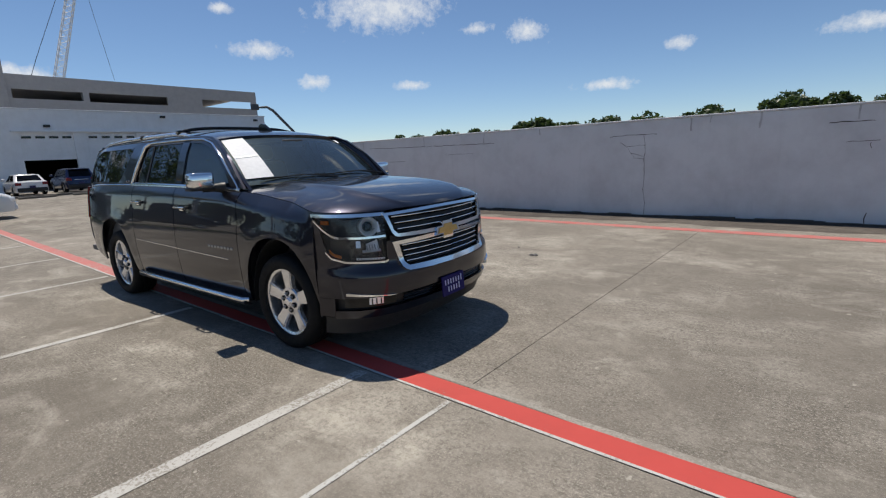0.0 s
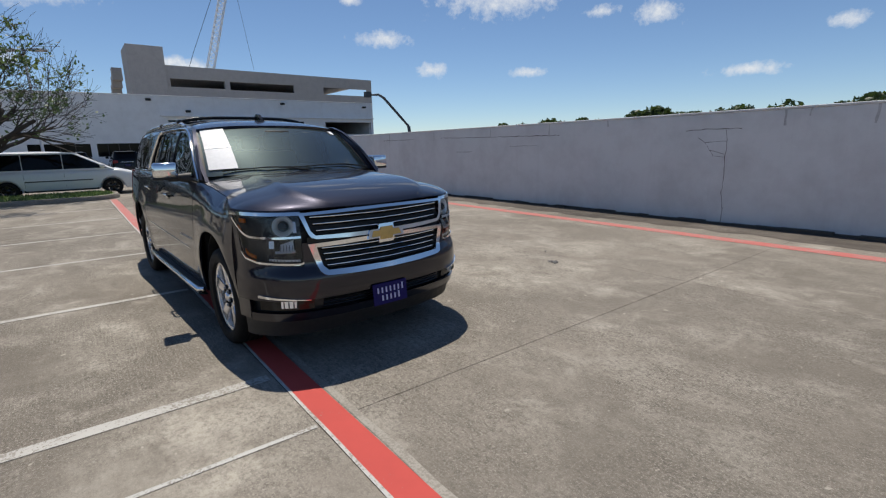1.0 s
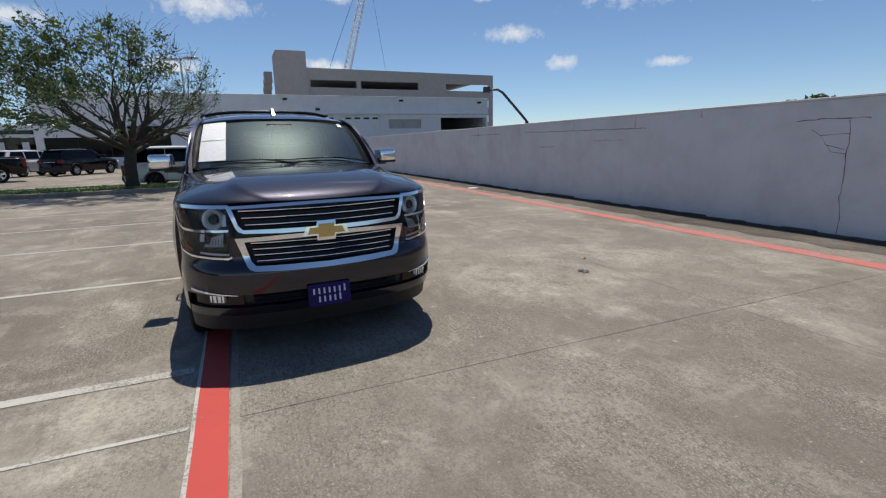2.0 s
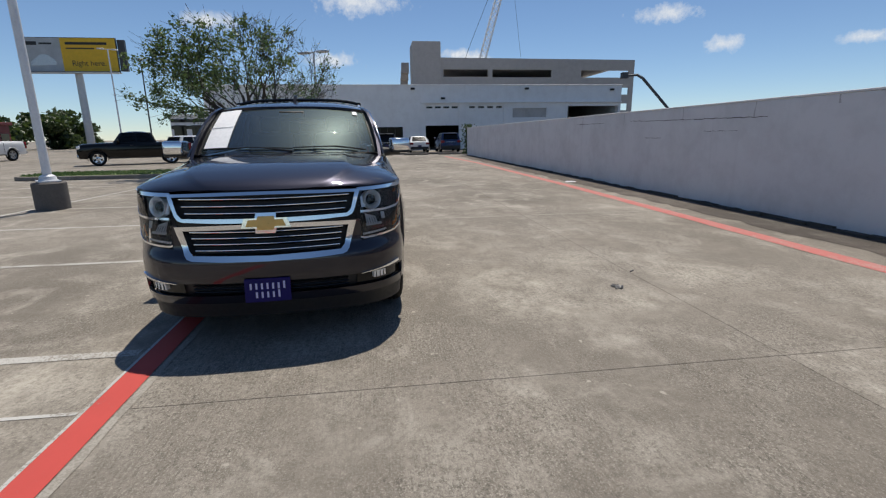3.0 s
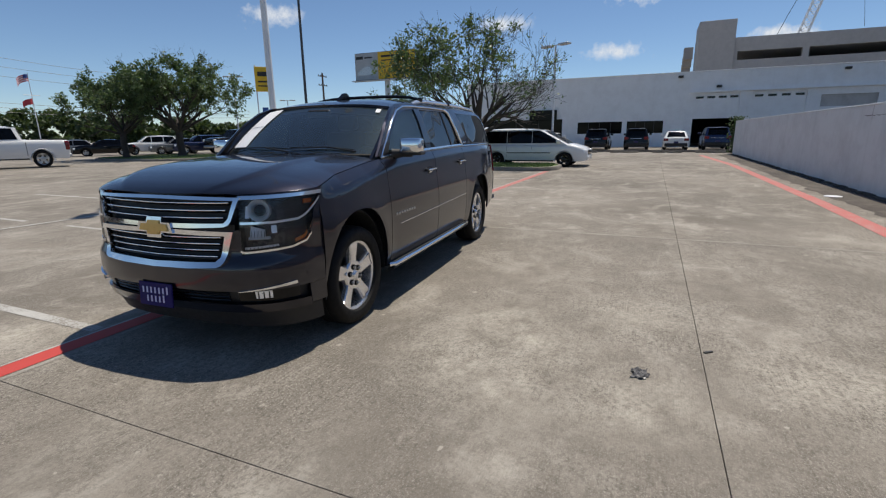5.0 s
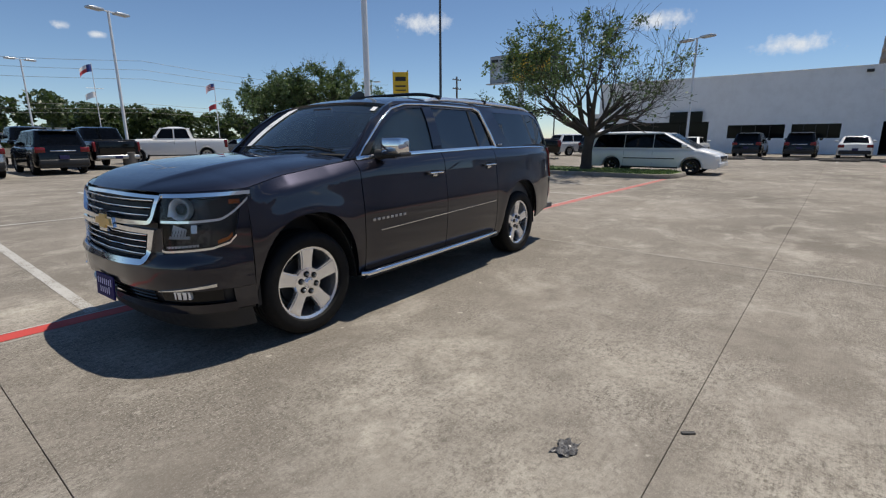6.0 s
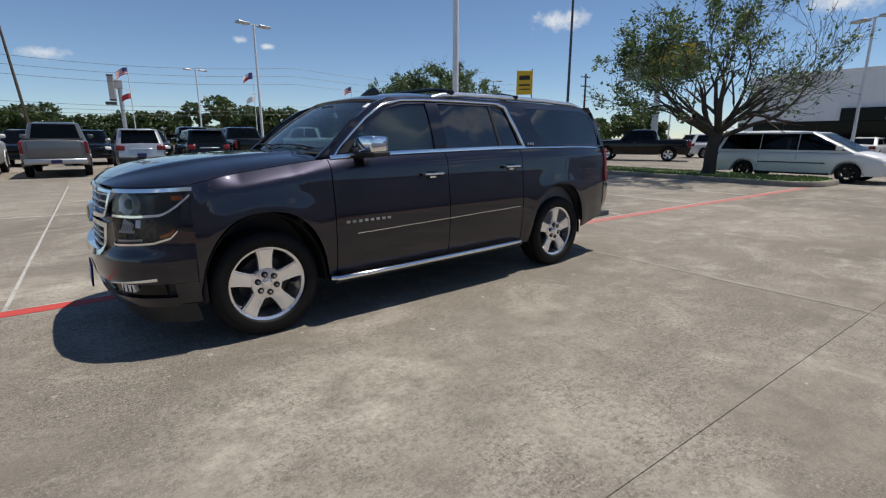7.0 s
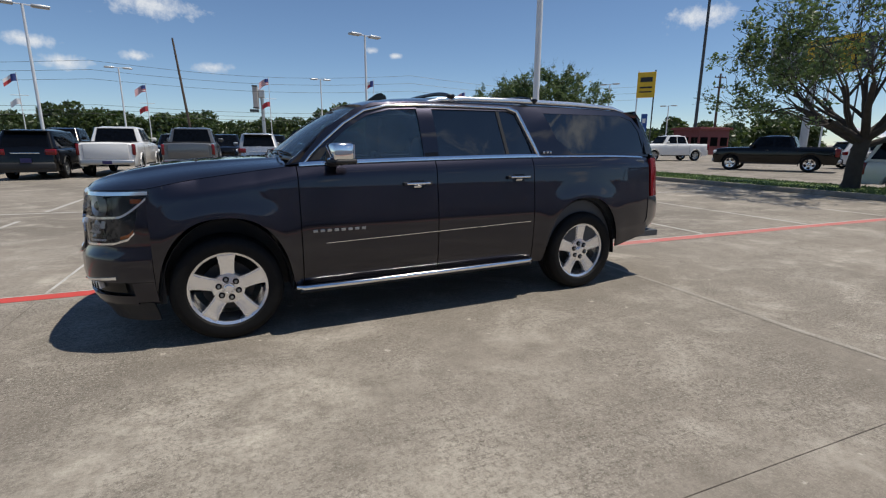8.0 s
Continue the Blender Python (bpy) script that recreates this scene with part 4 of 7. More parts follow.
part("engine_bay", sheet(lambda s, z: nose(s, 0.10 + 0.10 * max(0, z - 0.7), -0.03) + Vector((-0.02, 0, z)), SS[::2], [0.33, 0.6, 0.8, 1.0, 1.09]), BP, suv, "dark engine bay panel")
part("engine_cover", sheet(lambda x, v: hood_low(x, v), [0.80, 0.6, 0.4, 0.0, -0.5], spread(-1, 1, 8)), BP, suv)
part("air_dam", sheet(lambda s, v: front_pt(s, 0.215 + 0.135 * v, -0.015), spread(-0.97, 0.97, 50), spread(0, 1, 4), 0.02), BP, bumper, "black plastic air dam", 40)
for s in (1, -1):
    a, b = s_of_y(0.62), s_of_y(0.90)
    pocket = part("fog_pocket", sheet(lambda q, v: front_pt(s * q, 0.425 + 0.085 * v, -0.03), spread(a - .02, b + .02, 12), [0, .5, 1]), M["gloss_black"], bumper)
    part("fog_trim", sheet(lambda q, v: front_pt(s * q, 0.503 + (0.004 + 0.017 * (q - a) / (b - a)) * v + 0.026 * (q - a) / (b - a), 0.012), spread(a, b, 14), [0, .5, 1], 0.012), CH, bumper, "chrome blade", 50)
    fy = s_of_y(0.755)
    f = part("fog_lamp", sheet(lambda q, v: front_pt(s * q, 0.452 + 0.05 * v, 0.0), spread(fy - .045, fy + .05, 8), [0, .5, 1], 0.03), M["lamp_chrome"], bumper, "clear fog lamp", 40)
    for k in range(3):
        q = fy - .03 + k * .03
        part("fog_rib", box((-.004, -.003, 0), (.004, .003, .046), 0.001, Matrix.Translation(front_pt(s * q, 0.454, 0.004))), M["gloss_black"], f)

# dealer plate with two lines of bars
pl = part("licence_plate", box((-0.006, -0.152, -0.082), (0.006, 0.152, 0.082), 0.004, pose(1.005, -0.02, 0.45, 0, -4, 0)), M["plate_vivid"], suv, "deep blue dealer plate with two lines of pale bars")
for z, w, n in ((0.030, 0.128, 7), (-0.030, 0.092, 5)):
    for k in range(n):
        y = w * (1 - 2 * (k + 0.5) / n)
        tall = 0.026 if k == 0 else 0.021
        part("plate_bar", box((0.005, y - w / n * 0.36, z - 0.022), (0.008, y + w / n * 0.36, z - 0.022 + 2 * tall), 0.001, pose(1.005, -0.02, 0.45, 0, -4, 0)), M["ink_lilac"], pl)

# ---- grille
def gr(y, z, out=0.0):
    return front_pt(s_of_y(y), z, out)


def gr_edge(z):
    return float(np.interp(z, [0.665, 0.70, 0.86, 0.97, 1.105], [0.49, 0.53, 0.565, 0.585, 0.635]))


grille = part("grille", sheet(lambda u, z: gr(u * gr_edge(z), z, -0.055), spread(-1, 1, 30), spread(0.675, 1.10, 10)), BP, suv, "black grille with chrome surround and slats", 40)


def chrome_ring(zb, zt, yb, yt, w, wb, name="chrome_surround"):
    """A flat chrome frame: bottom, two sides and top as one bent plate."""
    out = [(-yb - 0.004, zb + 0.036), (-yb + 0.014, zb + 0.012), (-yb + 0.045, zb), (-yb * .5, zb - 0.012), (0, zb - 0.016), (yb * .5, zb - 0.012), (yb - 0.045, zb), (yb - 0.014, zb + 0.012), (yb + 0.004, zb + 0.036), (yt, zt), (yt * .5, zt + .006), (0, zt + .008), (-yt * .5, zt + .006), (-yt, zt)]
    k = (zt - wb - zb) / (zt - zb)
    inn = [(-(yb - w * .75 + 0.008), zb + wb + 0.03), (-(yb - w * .75 - 0.02), zb + wb), (0, zb + wb - 0.012), (yb - w * .75 - 0.02, zb + wb), (yb - w * .75 + 0.008, zb + wb + 0.03), (yb + (yt - yb) * k - w, zt - wb * .8), (0, zt - wb * .8 + .006), (-(yb + (yt - yb) * k - w), zt - wb * .8)]
    return part(name, plate(densify(out, 0.04), [densify(inn, 0.04)], lambda u, v, d: gr(u, v, 0.018 + d), 0.05), CH, grille, "polished chrome frame", 25)


chrome_ring(0.668, 0.893, 0.538, 0.600, 0.046, 0.034)
chrome_ring(0.924, 1.108, 0.585, 0.638, 0.030, 0.024)
part("grille_gap", sheet(lambda u, z: gr(u * 0.6, z, -0.012), spread(-1, 1, 24), [0.88, 0.935]), M["gloss_black"], grille)
for z0, z1, n in ((0.722, 0.846, 4), (0.972, 1.066, 3)):
    for k in range(n):
        z = z0 + (z1 - z0) * k / (n - 1)
        e = gr_edge(z) - 0.055
        part("slat", sheet(lambda u, a: gr(u * e, z + 0.010 * math.sin(a) - 0.008 * (1 - abs(u)), -0.018 + 0.014 * math.cos(a)), spread(-1, 1, 30), spread(-2.6, 2.6, 6)), M["gloss_black"], grille, smooth=60)
        part("slat_trim", tube([gr(u * e, z + 0.008 - 0.008 * (1 - abs(u)), 0.0) for u in spread(-1, 1, 24)], 0.0042, 6), CH, grille, smooth=60)
for s in (1, -1):
    part("bumper_fillet", sheet(lambda z, v: front_pt(s * s_of_y((0.52 + (z - 0.66) * 0.32) * (1 - v) + 0.636 * v), z, -0.004), spread(0.66, 0.90, 8), spread(0, 1, 4), 0.012), PH, bumper, smooth=40)
# the emblem: a plain gold bar cross with a chrome rim
emb = [(-.145, -.028), (-.062, -.028), (-.062, -.058), (.052, -.058), (.062, -.028), (.145, -.028), (.125, .028), (.062, .028), (.062, .058), (-.052, .058), (-.062, .028), (-.125, .028)]
eb = part("emblem", plate([(u * 1.12, v * 1.2) for u, v in emb], [], lambda u, v, d: gr(u, 0.908 + v, 0.030 + d), 0.03), CH, grille, "gold emblem in a chrome rim")
part("emblem_face", plate([(u * 0.90, v * 0.80) for u, v in emb], [], lambda u, v, d: gr(u, 0.908 + v, 0.036 + d), 0.01), M["gold"], eb)

# ---- headlamps
for s in (1, -1):
    def hp(y_or_s, z, out=0.0):
        return front_pt(s * y_or_s, z, out)
    a, b = s_of_y(0.632), 1.0
    zt = lambda q: 1.098 + 0.012 * (q - a) / (b - a)
    zb = lambda q: float(np.interp(q, [a, a + .02, 0.80, 0.89, 0.925, 0.945, 0.97, 1.0], [0.765, 0.755, 0.775, 0.805, 0.85, 1.015, 1.075, 1.085]))
    lamp = part("headlamp", sheet(lambda q, v: hp(q, zb(q) + (zt(q) - zb(q)) * v, -0.075), spread(a, b, 24), spread(0, 1, 8)), M["bezel"], suv, "black-bezel headlamp with projector lens", 50)
    lens = part("lens", sheet(lambda q, v: hp(q, zb(q) + (zt(q) - zb(q)) * v, 0.0), spread(a, b, 28), spread(0, 1, 8)), M["lens"], lamp, smooth=50)
    lens.visible_shadow = False
    part("chrome_brow", sheet(lambda q, v: hp(q, zt(q) - 0.006 + 0.024 * v, 0.008), spread(a - 0.01, 0.995, 26), [0, .5, 1], 0.01), CH, lamp, smooth=50)
    part("chrome_lower", sheet(lambda q, v: hp(q, zb(q) - 0.008 + 0.014 * v, 0.004), spread(a, 0.925, 24), [0, .5, 1], 0.01), CH, lamp, smooth=50)
    mid = lambda q: 0.945 + 0.02 * max(0.0, (q - 0.7) / 0.3) + 0.115 * max(0.0, (q - 0.84) / 0.145) ** 1.6
    part("chrome_divider", sheet(lambda q, v: hp(q, mid(q) - 0.008 + 0.016 * v, 0.003), spread(a + .005, 0.985, 26), [0, .5, 1], 0.012), CH, lamp, smooth=50)
    q0 = s_of_y(0.745)
    c = hp(q0, 1.018, -0.045)
    turn = Matrix.Translation(c) @ pose(0, 0, 0, 0, -5, s * 28).to_3x3().to_4x4()
    pj = part("projector", lathe([(0.001, 0.030), (0.018, 0.027), (0.031, 0.016), (0.036, 0.0), (0.036, -0.03)], 28, "x"), M["black_glass"], lamp, "round dark projector lens", 60, turn)
    part("projector_ring", lathe([(0.037, -0.012), (0.042, 0.004), (0.056, 0.020), (0.070, 0.026), (0.072, 0.020), (0.070, -0.02)], 30, "x"), M["lamp_chrome"], pj, "bright ring", 60)
    part("upper_bowl", sheet(lambda q, v: hp(q, 0.972 + 0.075 * v, -0.026 - 0.014 * v), spread(s_of_y(0.66), s_of_y(0.685), 4), spread(0, 1, 4), 0.006), M["lamp_chrome"], lamp, "bright upper bowl", 40)
    low = part("low_reflector", sheet(lambda q, v: hp(q, 0.846 + (0.074 - 0.030 * (q - s_of_y(0.69)) / 0.1) * v, -0.014 - 0.030 * v), spread(s_of_y(0.690), s_of_y(0.775), 8), spread(0, 1, 6), 0.006), M["lamp_chrome"], lamp, "bright lower bowl", 40)
    part("low_shelf", sheet(lambda q, v: hp(q, 0.838 + 0.016 * v, -0.006 - 0.010 * v), spread(s_of_y(0.680), s_of_y(0.800), 8), [0, .5, 1], 0.006), M["lamp_chrome"], low, smooth=40)
    for k in range(5):
        q = s_of_y(0.697) + (s_of_y(0.770) - s_of_y(0.697)) * k / 4
        part("bowl_rib", tube([hp(q, 0.852, -0.010), hp(q, 0.888, -0.032)], 0.0014, 5), M["bezel"], low)
    part("low_wing", sheet(lambda q, v: hp(q, 0.872 + 0.050 * v, -0.014 - 0.010 * v), spread(s_of_y(0.806), s_of_y(0.832), 4), spread(0, 1, 3), 0.006), M["lamp_chrome"], lamp, "bright wing of the lower bowl", 40)
    part("low_strip", sheet(lambda q, v: hp(q, zb(q) + 0.018 + 0.013 * v, -0.008 - 0.006 * v), spread(s_of_y(0.655), s_of_y(0.835), 14), spread(0, 1, 3), 0.006), M["lamp_white"], lamp, "frosted strip", 40)
    for k in range(9):
        q = s_of_y(0.665) + (s_of_y(0.825) - s_of_y(0.665)) * k / 8
        part("strip_rib", tube([hp(q, zb(q) + 0.016, -0.004), hp(q, zb(q) + 0.042, -0.030)], 0.0022, 5), M["bezel"], lamp)
    part("indicator", sheet(lambda q, v: hp(q, 1.045 + 0.028 * v, -0.03), spread(0.90, 0.955, 6), [0, 1], 0.01), M["amber"], lamp, "amber marker")
    part("indicator", sheet(lambda q, v: hp(q, zb(q) + 0.012 + 0.022 * v, -0.02), spread(0.83, 0.91, 6), [0, 1], 0.01), M["amber"], lamp, "amber marker")
    part("fender_cap", sheet(lambda q, v: hp(q, zt(q) + 0.012 + (1.139 - 0.019 * (1 - q) / 0.52 - zt(q) - 0.012) * v), spread(a, 1.0, 16), [0, .5, 1], 0.01), PH, suv, smooth=32)
    part("fender_nose", sheet(lambda q, v: hp(q, top_b(q) - 0.004 + (zb(q) + 0.004 - top_b(q)) * v), spread(0.70, 1.0, 18), [0, .33, .66, 1], 0.012), PH, suv, smooth=32)

# ---- bonnet
hz = bend([(0.90, 1.122), (0.86, 1.155), (0.78, 1.195), (0.6, 1.25), (0.45, 1.278), (0.2, 1.305), (-0.05, 1.32), (-0.3, 1.330), (-0.5, 1.335)])
bend_fall = bend([(0, 0.0), (0.5, 0.03), (0.60, 0.06), (0.64, 0.20), (0.72, 0.34), (0.85, 0.55), (0.95, 0.8), (1, 1)])


def hood_pt(t, v):
    """t from 0 at the windshield to 1 at the grille: the rim follows the fender, then the nose."""
    if t < 0.6:
        x = -0.47 + (0.45 + 0.47) * t / 0.6
        e = Vector((x, side_y(x, belt(x)) - 0.004, belt(x) + 0.004))
        cx = -0.47 + 1.0 * t / 0.6
    else:
        k = (t - 0.6) / 0.4
        q = 1.0 - 0.52 * k
        e = front_pt(q, 1.139 - 0.019 * k)
        e.z += 0.004
        if k < 0.12:
            e = Vector((0.45, side_y(0.45, belt(0.45)) - 0.004, belt(0.45) + 0.004)).lerp(e, k / 0.12)
        cx = 0.53 + 0.365 * k ** 0.8
    a = abs(v)
    return Vector((cx + (e.x - cx) * a ** 2.4, v * e.y, e.z + (hz(cx + (e.x - cx) * a ** 2.4 * 0.35) - e.z) * (1 - bend_fall(a))))


bonnet = part("bonnet", sheet(hood_pt, spread(0, 1, 50), spread(-1, 1, 60), 0.015), PH, suv, "metallic bonnet with raised centre", 25)
part("cowl", sheet(lambda x, v: Vector((x - 0.28 * v * v, 0.86 * v, 1.302 + 0.02 * (1 - v * v))), [-0.40, -0.5, -0.62], spread(-1, 1, 16), 0.02), BP, suv, "black cowl panel", 40)

# ---- cabin
cab_y = bend([(1.27, 0.912), (1.33, 0.900), (1.42, 0.882), (1.55, 0.848), (1.68, 0.802), (1.74, 0.772), (1.79, 0.725), (1.83, 0.66)])


def cabin(x, z, out=0.0):
    nar = 0.05 * max(0.0, (x + 1.0) / 0.6) ** 2 if x > -1.0 else 0.05 * max(0.0, (-3.4 - x) / 0.8) ** 2
    return cab_y(z) - nar + out


frame_out = [(-0.46, 1.285), (-0.54, 1.293), (-1.0, 1.314), (-1.7, 1.332), (-2.7, 1.347), (-3.5, 1.347), (-4.20, 1.325), (-4.19, 1.45), (-4.12, 1.60), (-4.02, 1.72), (-3.9, 1.785),
             (-3.0, 1.806), (-2.0, 1.808), (-1.45, 1.795), (-1.18, 1.772), (-1.02, 1.715), (-0.84, 1.60), (-0.66, 1.45)]
win_f = [(-0.70, 1.325), (-0.80, 1.435), (-0.95, 1.565), (-1.13, 1.672), (-1.32, 1.722), (-1.56, 1.735), (-1.585, 1.338)]
win_r = [(-1.725, 1.343), (-1.70, 1.737), (-2.46, 1.740), (-2.535, 1.715), (-2.685, 1.36)]
win_q = [(-2.86, 1.735), (-3.84, 1.735), (-4.00, 1.69), (-4.08, 1.58), (-4.14, 1.362), (-3.15, 1.358), (-2.97, 1.50)]
for s in (1, -1):
    def put_side(u, v, d):
        return Vector((u, s * cabin(u, v, d), v))
    cf = part("cabin_side", plate(densify(frame_out, 0.09), [densify(w, 0.09) for w in (win_f, win_r, win_q)], put_side, 0.03), PH, suv, smooth=25)
    for nm, w, g, off in (("front_window", win_f, "glass_front", -0.012), ("rear_window", win_r, "glass_dark", -0.012), ("quarter_window", win_q, "glass_dark", -0.004)):
        pane = part(nm, plate(densify(w, 0.12), [], lambda u, v, d: put_side(u, v, off + d), 0.004), M[g], suv, "tinted glass", 60)
        pane.visible_shadow = False
    # chrome line round the door windows
    loop = [(-0.60, 1.300), (-0.655, 1.365), (-0.76, 1.465), (-0.92, 1.598), (-1.10, 1.705), (-1.30, 1.752), (-1.56, 1.765), (-2.0, 1.77), (-2.47, 1.768)]
    part("window_trim", tube([put_side(u, v, 0.006) for u, v in loop], 0.011, 8), CH, suv, "chrome window trim", 60)
    part("window_trim", tube([put_side(u, v, 0.006) for u, v in ((-2.47, 1.768), (-2.56, 1.735), (-2.66, 1.50), (-2.735, 1.345))], 0.02, 8), CH, suv, "chrome window trim", 60)
    part("pillar_cover", plate([(-1.595, 1.34), (-1.715, 1.345), (-1.69, 1.755), (-1.565, 1.75)], [], lambda u, v, d: put_side(u, v, 0.004 + d), 0.006), M["gloss_black"], suv, "gloss black pillar")
    part("window_bar", plate([(-2.40, 1.35), (-2.43, 1.355), (-2.37, 1.74), (-2.34, 1.74)], [], lambda u, v, d: put_side(u, v, -0.004 + d), 0.006), BP, suv)
    part("pillar_cover", plate([(-0.60, 1.315), (-0.72, 1.325), (-0.80, 1.43), (-0.70, 1.40)], [], lambda u, v, d: put_side(u, v, 0.003 + d), 0.006), BP, suv)
    # mirror
    mb = part("side_mirror", box((-0.075, -0.105, -0.055), (0.085, 0.090, 0.075), 0.024, pose(-0.84, s * 1.085, 1.375, 0, 0, s * 8)), CH, suv, "chrome-capped door mirror", 50)
    part("mirror_base", tube([(-0.80, s * 0.90, 1.31), (-0.82, s * 0.99, 1.315), (-0.84, s * 1.08, 1.312)], [0.05, 0.035, 0.03], 10), BP, mb, smooth=60)
    part("mirror_shell", box((-0.095, -0.108, -0.072), (0.075, 0.093, -0.038), 0.014, pose(-0.84, s * 1.085, 1.372, 0, 0, s * 8)), BP, mb, smooth=50)
    part("mirror_glass", box((-0.080, -0.09, -0.036), (-0.073, 0.076, 0.064), 0.002, pose(-0.84, s * 1.085, 1.375, 0, 0, s * 8)), M["chrome"], mb)
    # roof rail
    rail = [(-1.70, 1.802), (-1.82, 1.824), (-2.05, 1.838), (-2.6, 1.842), (-3.3, 1.834), (-3.78, 1.815), (-3.95, 1.780)]
    part("roof_rail", tube([(x, s * (cab_y(1.79) - 0.035), z) for x, z in rail], [0.012, 0.022, 0.024, 0.024, 0.024, 0.022, 0.014], 8), M["alloy"], suv, "bright roof rail", 60)

roof_z = bend([(-1.13, 1.782), (-1.3, 1.822), (-1.6, 1.858), (-2.0, 1.876), (-2.6, 1.878), (-3.3, 1.862), (-3.9, 1.828), (-4.1, 1.80)])
edge_z = bend([(-1.13, 1.735), (-1.3, 1.765), (-1.6, 1.79), (-2.0, 1.80), (-3.0, 1.80), (-3.9, 1.78), (-4.1, 1.75)])


def roof_pt(x, v):
    e = edge_z(x)
    w = cabin(x, e) + 0.003
    z = e + (roof_z(x) - e) * (1 - abs(v) ** 3.2)
    return Vector((x + 0.06 * (1 - v * v) * max(0.0, (x + 2.0) / 0.9), w * v, z))


part("roof", sheet(roof_pt, spread(-1.13, -4.1, 40), spread(-1, 1, 30), 0.03), PH, suv, smooth=32)
for x, z in ((-1.92, 1.905), (-2.80, 1.900)):
    cb = part("cross_bar", tube([(x, 0.72 * v, z - 0.05 * abs(v) ** 5 - 0.012 * v * v) for v in spread(-1, 1, 16)], 0.017, 8), M["gloss_black"], suv, "black roof cross bar", 60)
    for s in (1, -1):
        part("bar_foot", box((x - 0.04, s * 0.67, z - 0.07), (x + 0.04, s * 0.715, z - 0.03), 0.012), M["gloss_black"], cb, smooth=50)
part("antenna_fin", plate([(-1.30, 1.80), (-1.56, 1.835), (-1.545, 1.90), (-1.50, 1.925), (-1.455, 1.915), (-1.38, 1.865)], [], lambda u, v, d: Vector((u, 0.016 + d, v)), 0.032), M["gloss_black"], suv, "shark-fin antenna")

# windshield, between the pillars
def ws_pt(t, v):
    a = abs(v)
    base = Vector((-0.425 - 0.20 * a ** 2.4, 0.855 * v, 1.335 - 0.02 * a * a))
    top = Vector((-1.115 - 0.06 * a * a, 0.748 * v, 1.785 - 0.045 * a ** 2.5))
    p = base.lerp(top, t)
    p += Vector((0.5, 0, 0.7)) * 0.03 * math.sin(t * math.pi)
    return p


ws = part("windshield", sheet(ws_pt, spread(0, 1, 14), spread(-1, 1, 24)), M["glass_clear"], suv, "clear windshield", 60)
ws.visible_shadow = False
part("windshield_frit", sheet(lambda t, v: ws_pt(t, v) - Vector((0.004, 0, 0.004)), [0.955, 1.0], spread(-1, 1, 24), 0.004), BP, ws)
for s in (1, -1):
    part("windshield_trim", sheet(lambda t, v: ws_pt(t, s * (0.955 + 0.06 * v)) + Vector((0.004, 0, 0.004)), spread(0, 1, 14), [0, .5, 1], 0.006), BP, ws)
    part("a_pillar", sheet(lambda t, v: ws_pt(t, s * 1.0).lerp(Vector((np.interp(t, [0, .5, 1], [-0.50, -0.78, -1.14]), s * cabin(-0.8, np.interp(t, [0, .5, 1], [1.30, 1.56, 1.755])), np.interp(t, [0, .5, 1], [1.30, 1.56, 1.755]))), v), spread(0, 1, 10), spread(0, 1, 3), 0.02), PH, suv, smooth=40)
part("price_sheet", sheet(lambda t, v: ws_pt(0.10 + 0.83 * t, v) + Vector((0.006, 0, 0.008)), spread(0, 1, 8), spread(-0.93 + 0.0, -0.66, 6), 0.002), M["paper"], ws, "white paper sheet taped to the glass")
part("sheet_header", sheet(lambda t, v: ws_pt(0.49 + 0.012 * t, v) + Vector((0.009, 0, 0.011)), [0, 1], spread(-0.925, -0.665, 6), 0.001), M["galv"], ws, "grey fold line between two sheets")
part("inspection_sticker", sheet(lambda t, v: ws_pt(0.80 + 0.09 * t, v) + Vector((0.006, 0, 0.008)), [0, 1], [0.80, 0.86], 0.002), M["paper"], ws, "small pale sticker")
for y0, y1, x1 in ((0.05, -0.70, -0.52), (0.72, 0.05, -0.46)):
    base = Vector((-0.40 - 0.1 * y0 * y0, y0, 1.345))
    w = part("wiper", tube([base, base.lerp(Vector((x1, y1, 1.365)), 0.4) + Vector((0, 0, 0.03)), Vector((x1, y1, 1.375))], [0.010, 0.006, 0.004], 6), BP, suv, "black wiper arm")
    part("blade", tube([ws_pt(0.035, (y0 * 0.9) / 0.85) + Vector((.01, 0, .016)), ws_pt(0.07, (y0 + y1) / 1.75) + Vector((.01, 0, .016)), ws_pt(0.05, y1 / 0.86) + Vector((.01, 0, .016))], 0.006, 6), M["rubber"], w)
part("rear_view_mirror", box((-1.02, -0.13, 1.66), (-0.98, 0.13, 1.73), 0.018), BP, suv, smooth=50)

# tail
tailz = bend([(0.36, 0.34), (0.44, 0.23), (0.52, 0.12), (0.60, 0.04), (0.68, 0.0), (0.80, 0.0), (0.88, 0.03), (0.92, 0.06), (1.2, 0.075), (1.34, 0.10), (1.5, 0.16), (1.65, 0.25), (1.78, 0.40)])
_tail = [(0, -4.66, 0.0), (0.4, -4.63, 0.45), (0.62, -4.55, 0.68), (0.78, -4.44, 0.82), (0.90, -4.31, 0.90), (1, -4.17, 0.945)]
_tx, _ty = bend([(a, b) for a, b, c in _tail]), bend([(a, c) for a, b, c in _tail])


def tail_pt(s, z, out=0.0):
    a = abs(s)
    k = 1 - 0.8 * a ** 4 if z > 0.7 else 1.0
    up = max(0.0, z - 1.3)
    return Vector((_tx(a) + tailz(z) * k - out, (_ty(a) + lean(min(z, 1.34)) * a - up * 0.36 * a + out * a) * (1 if s >= 0 else -1), z))


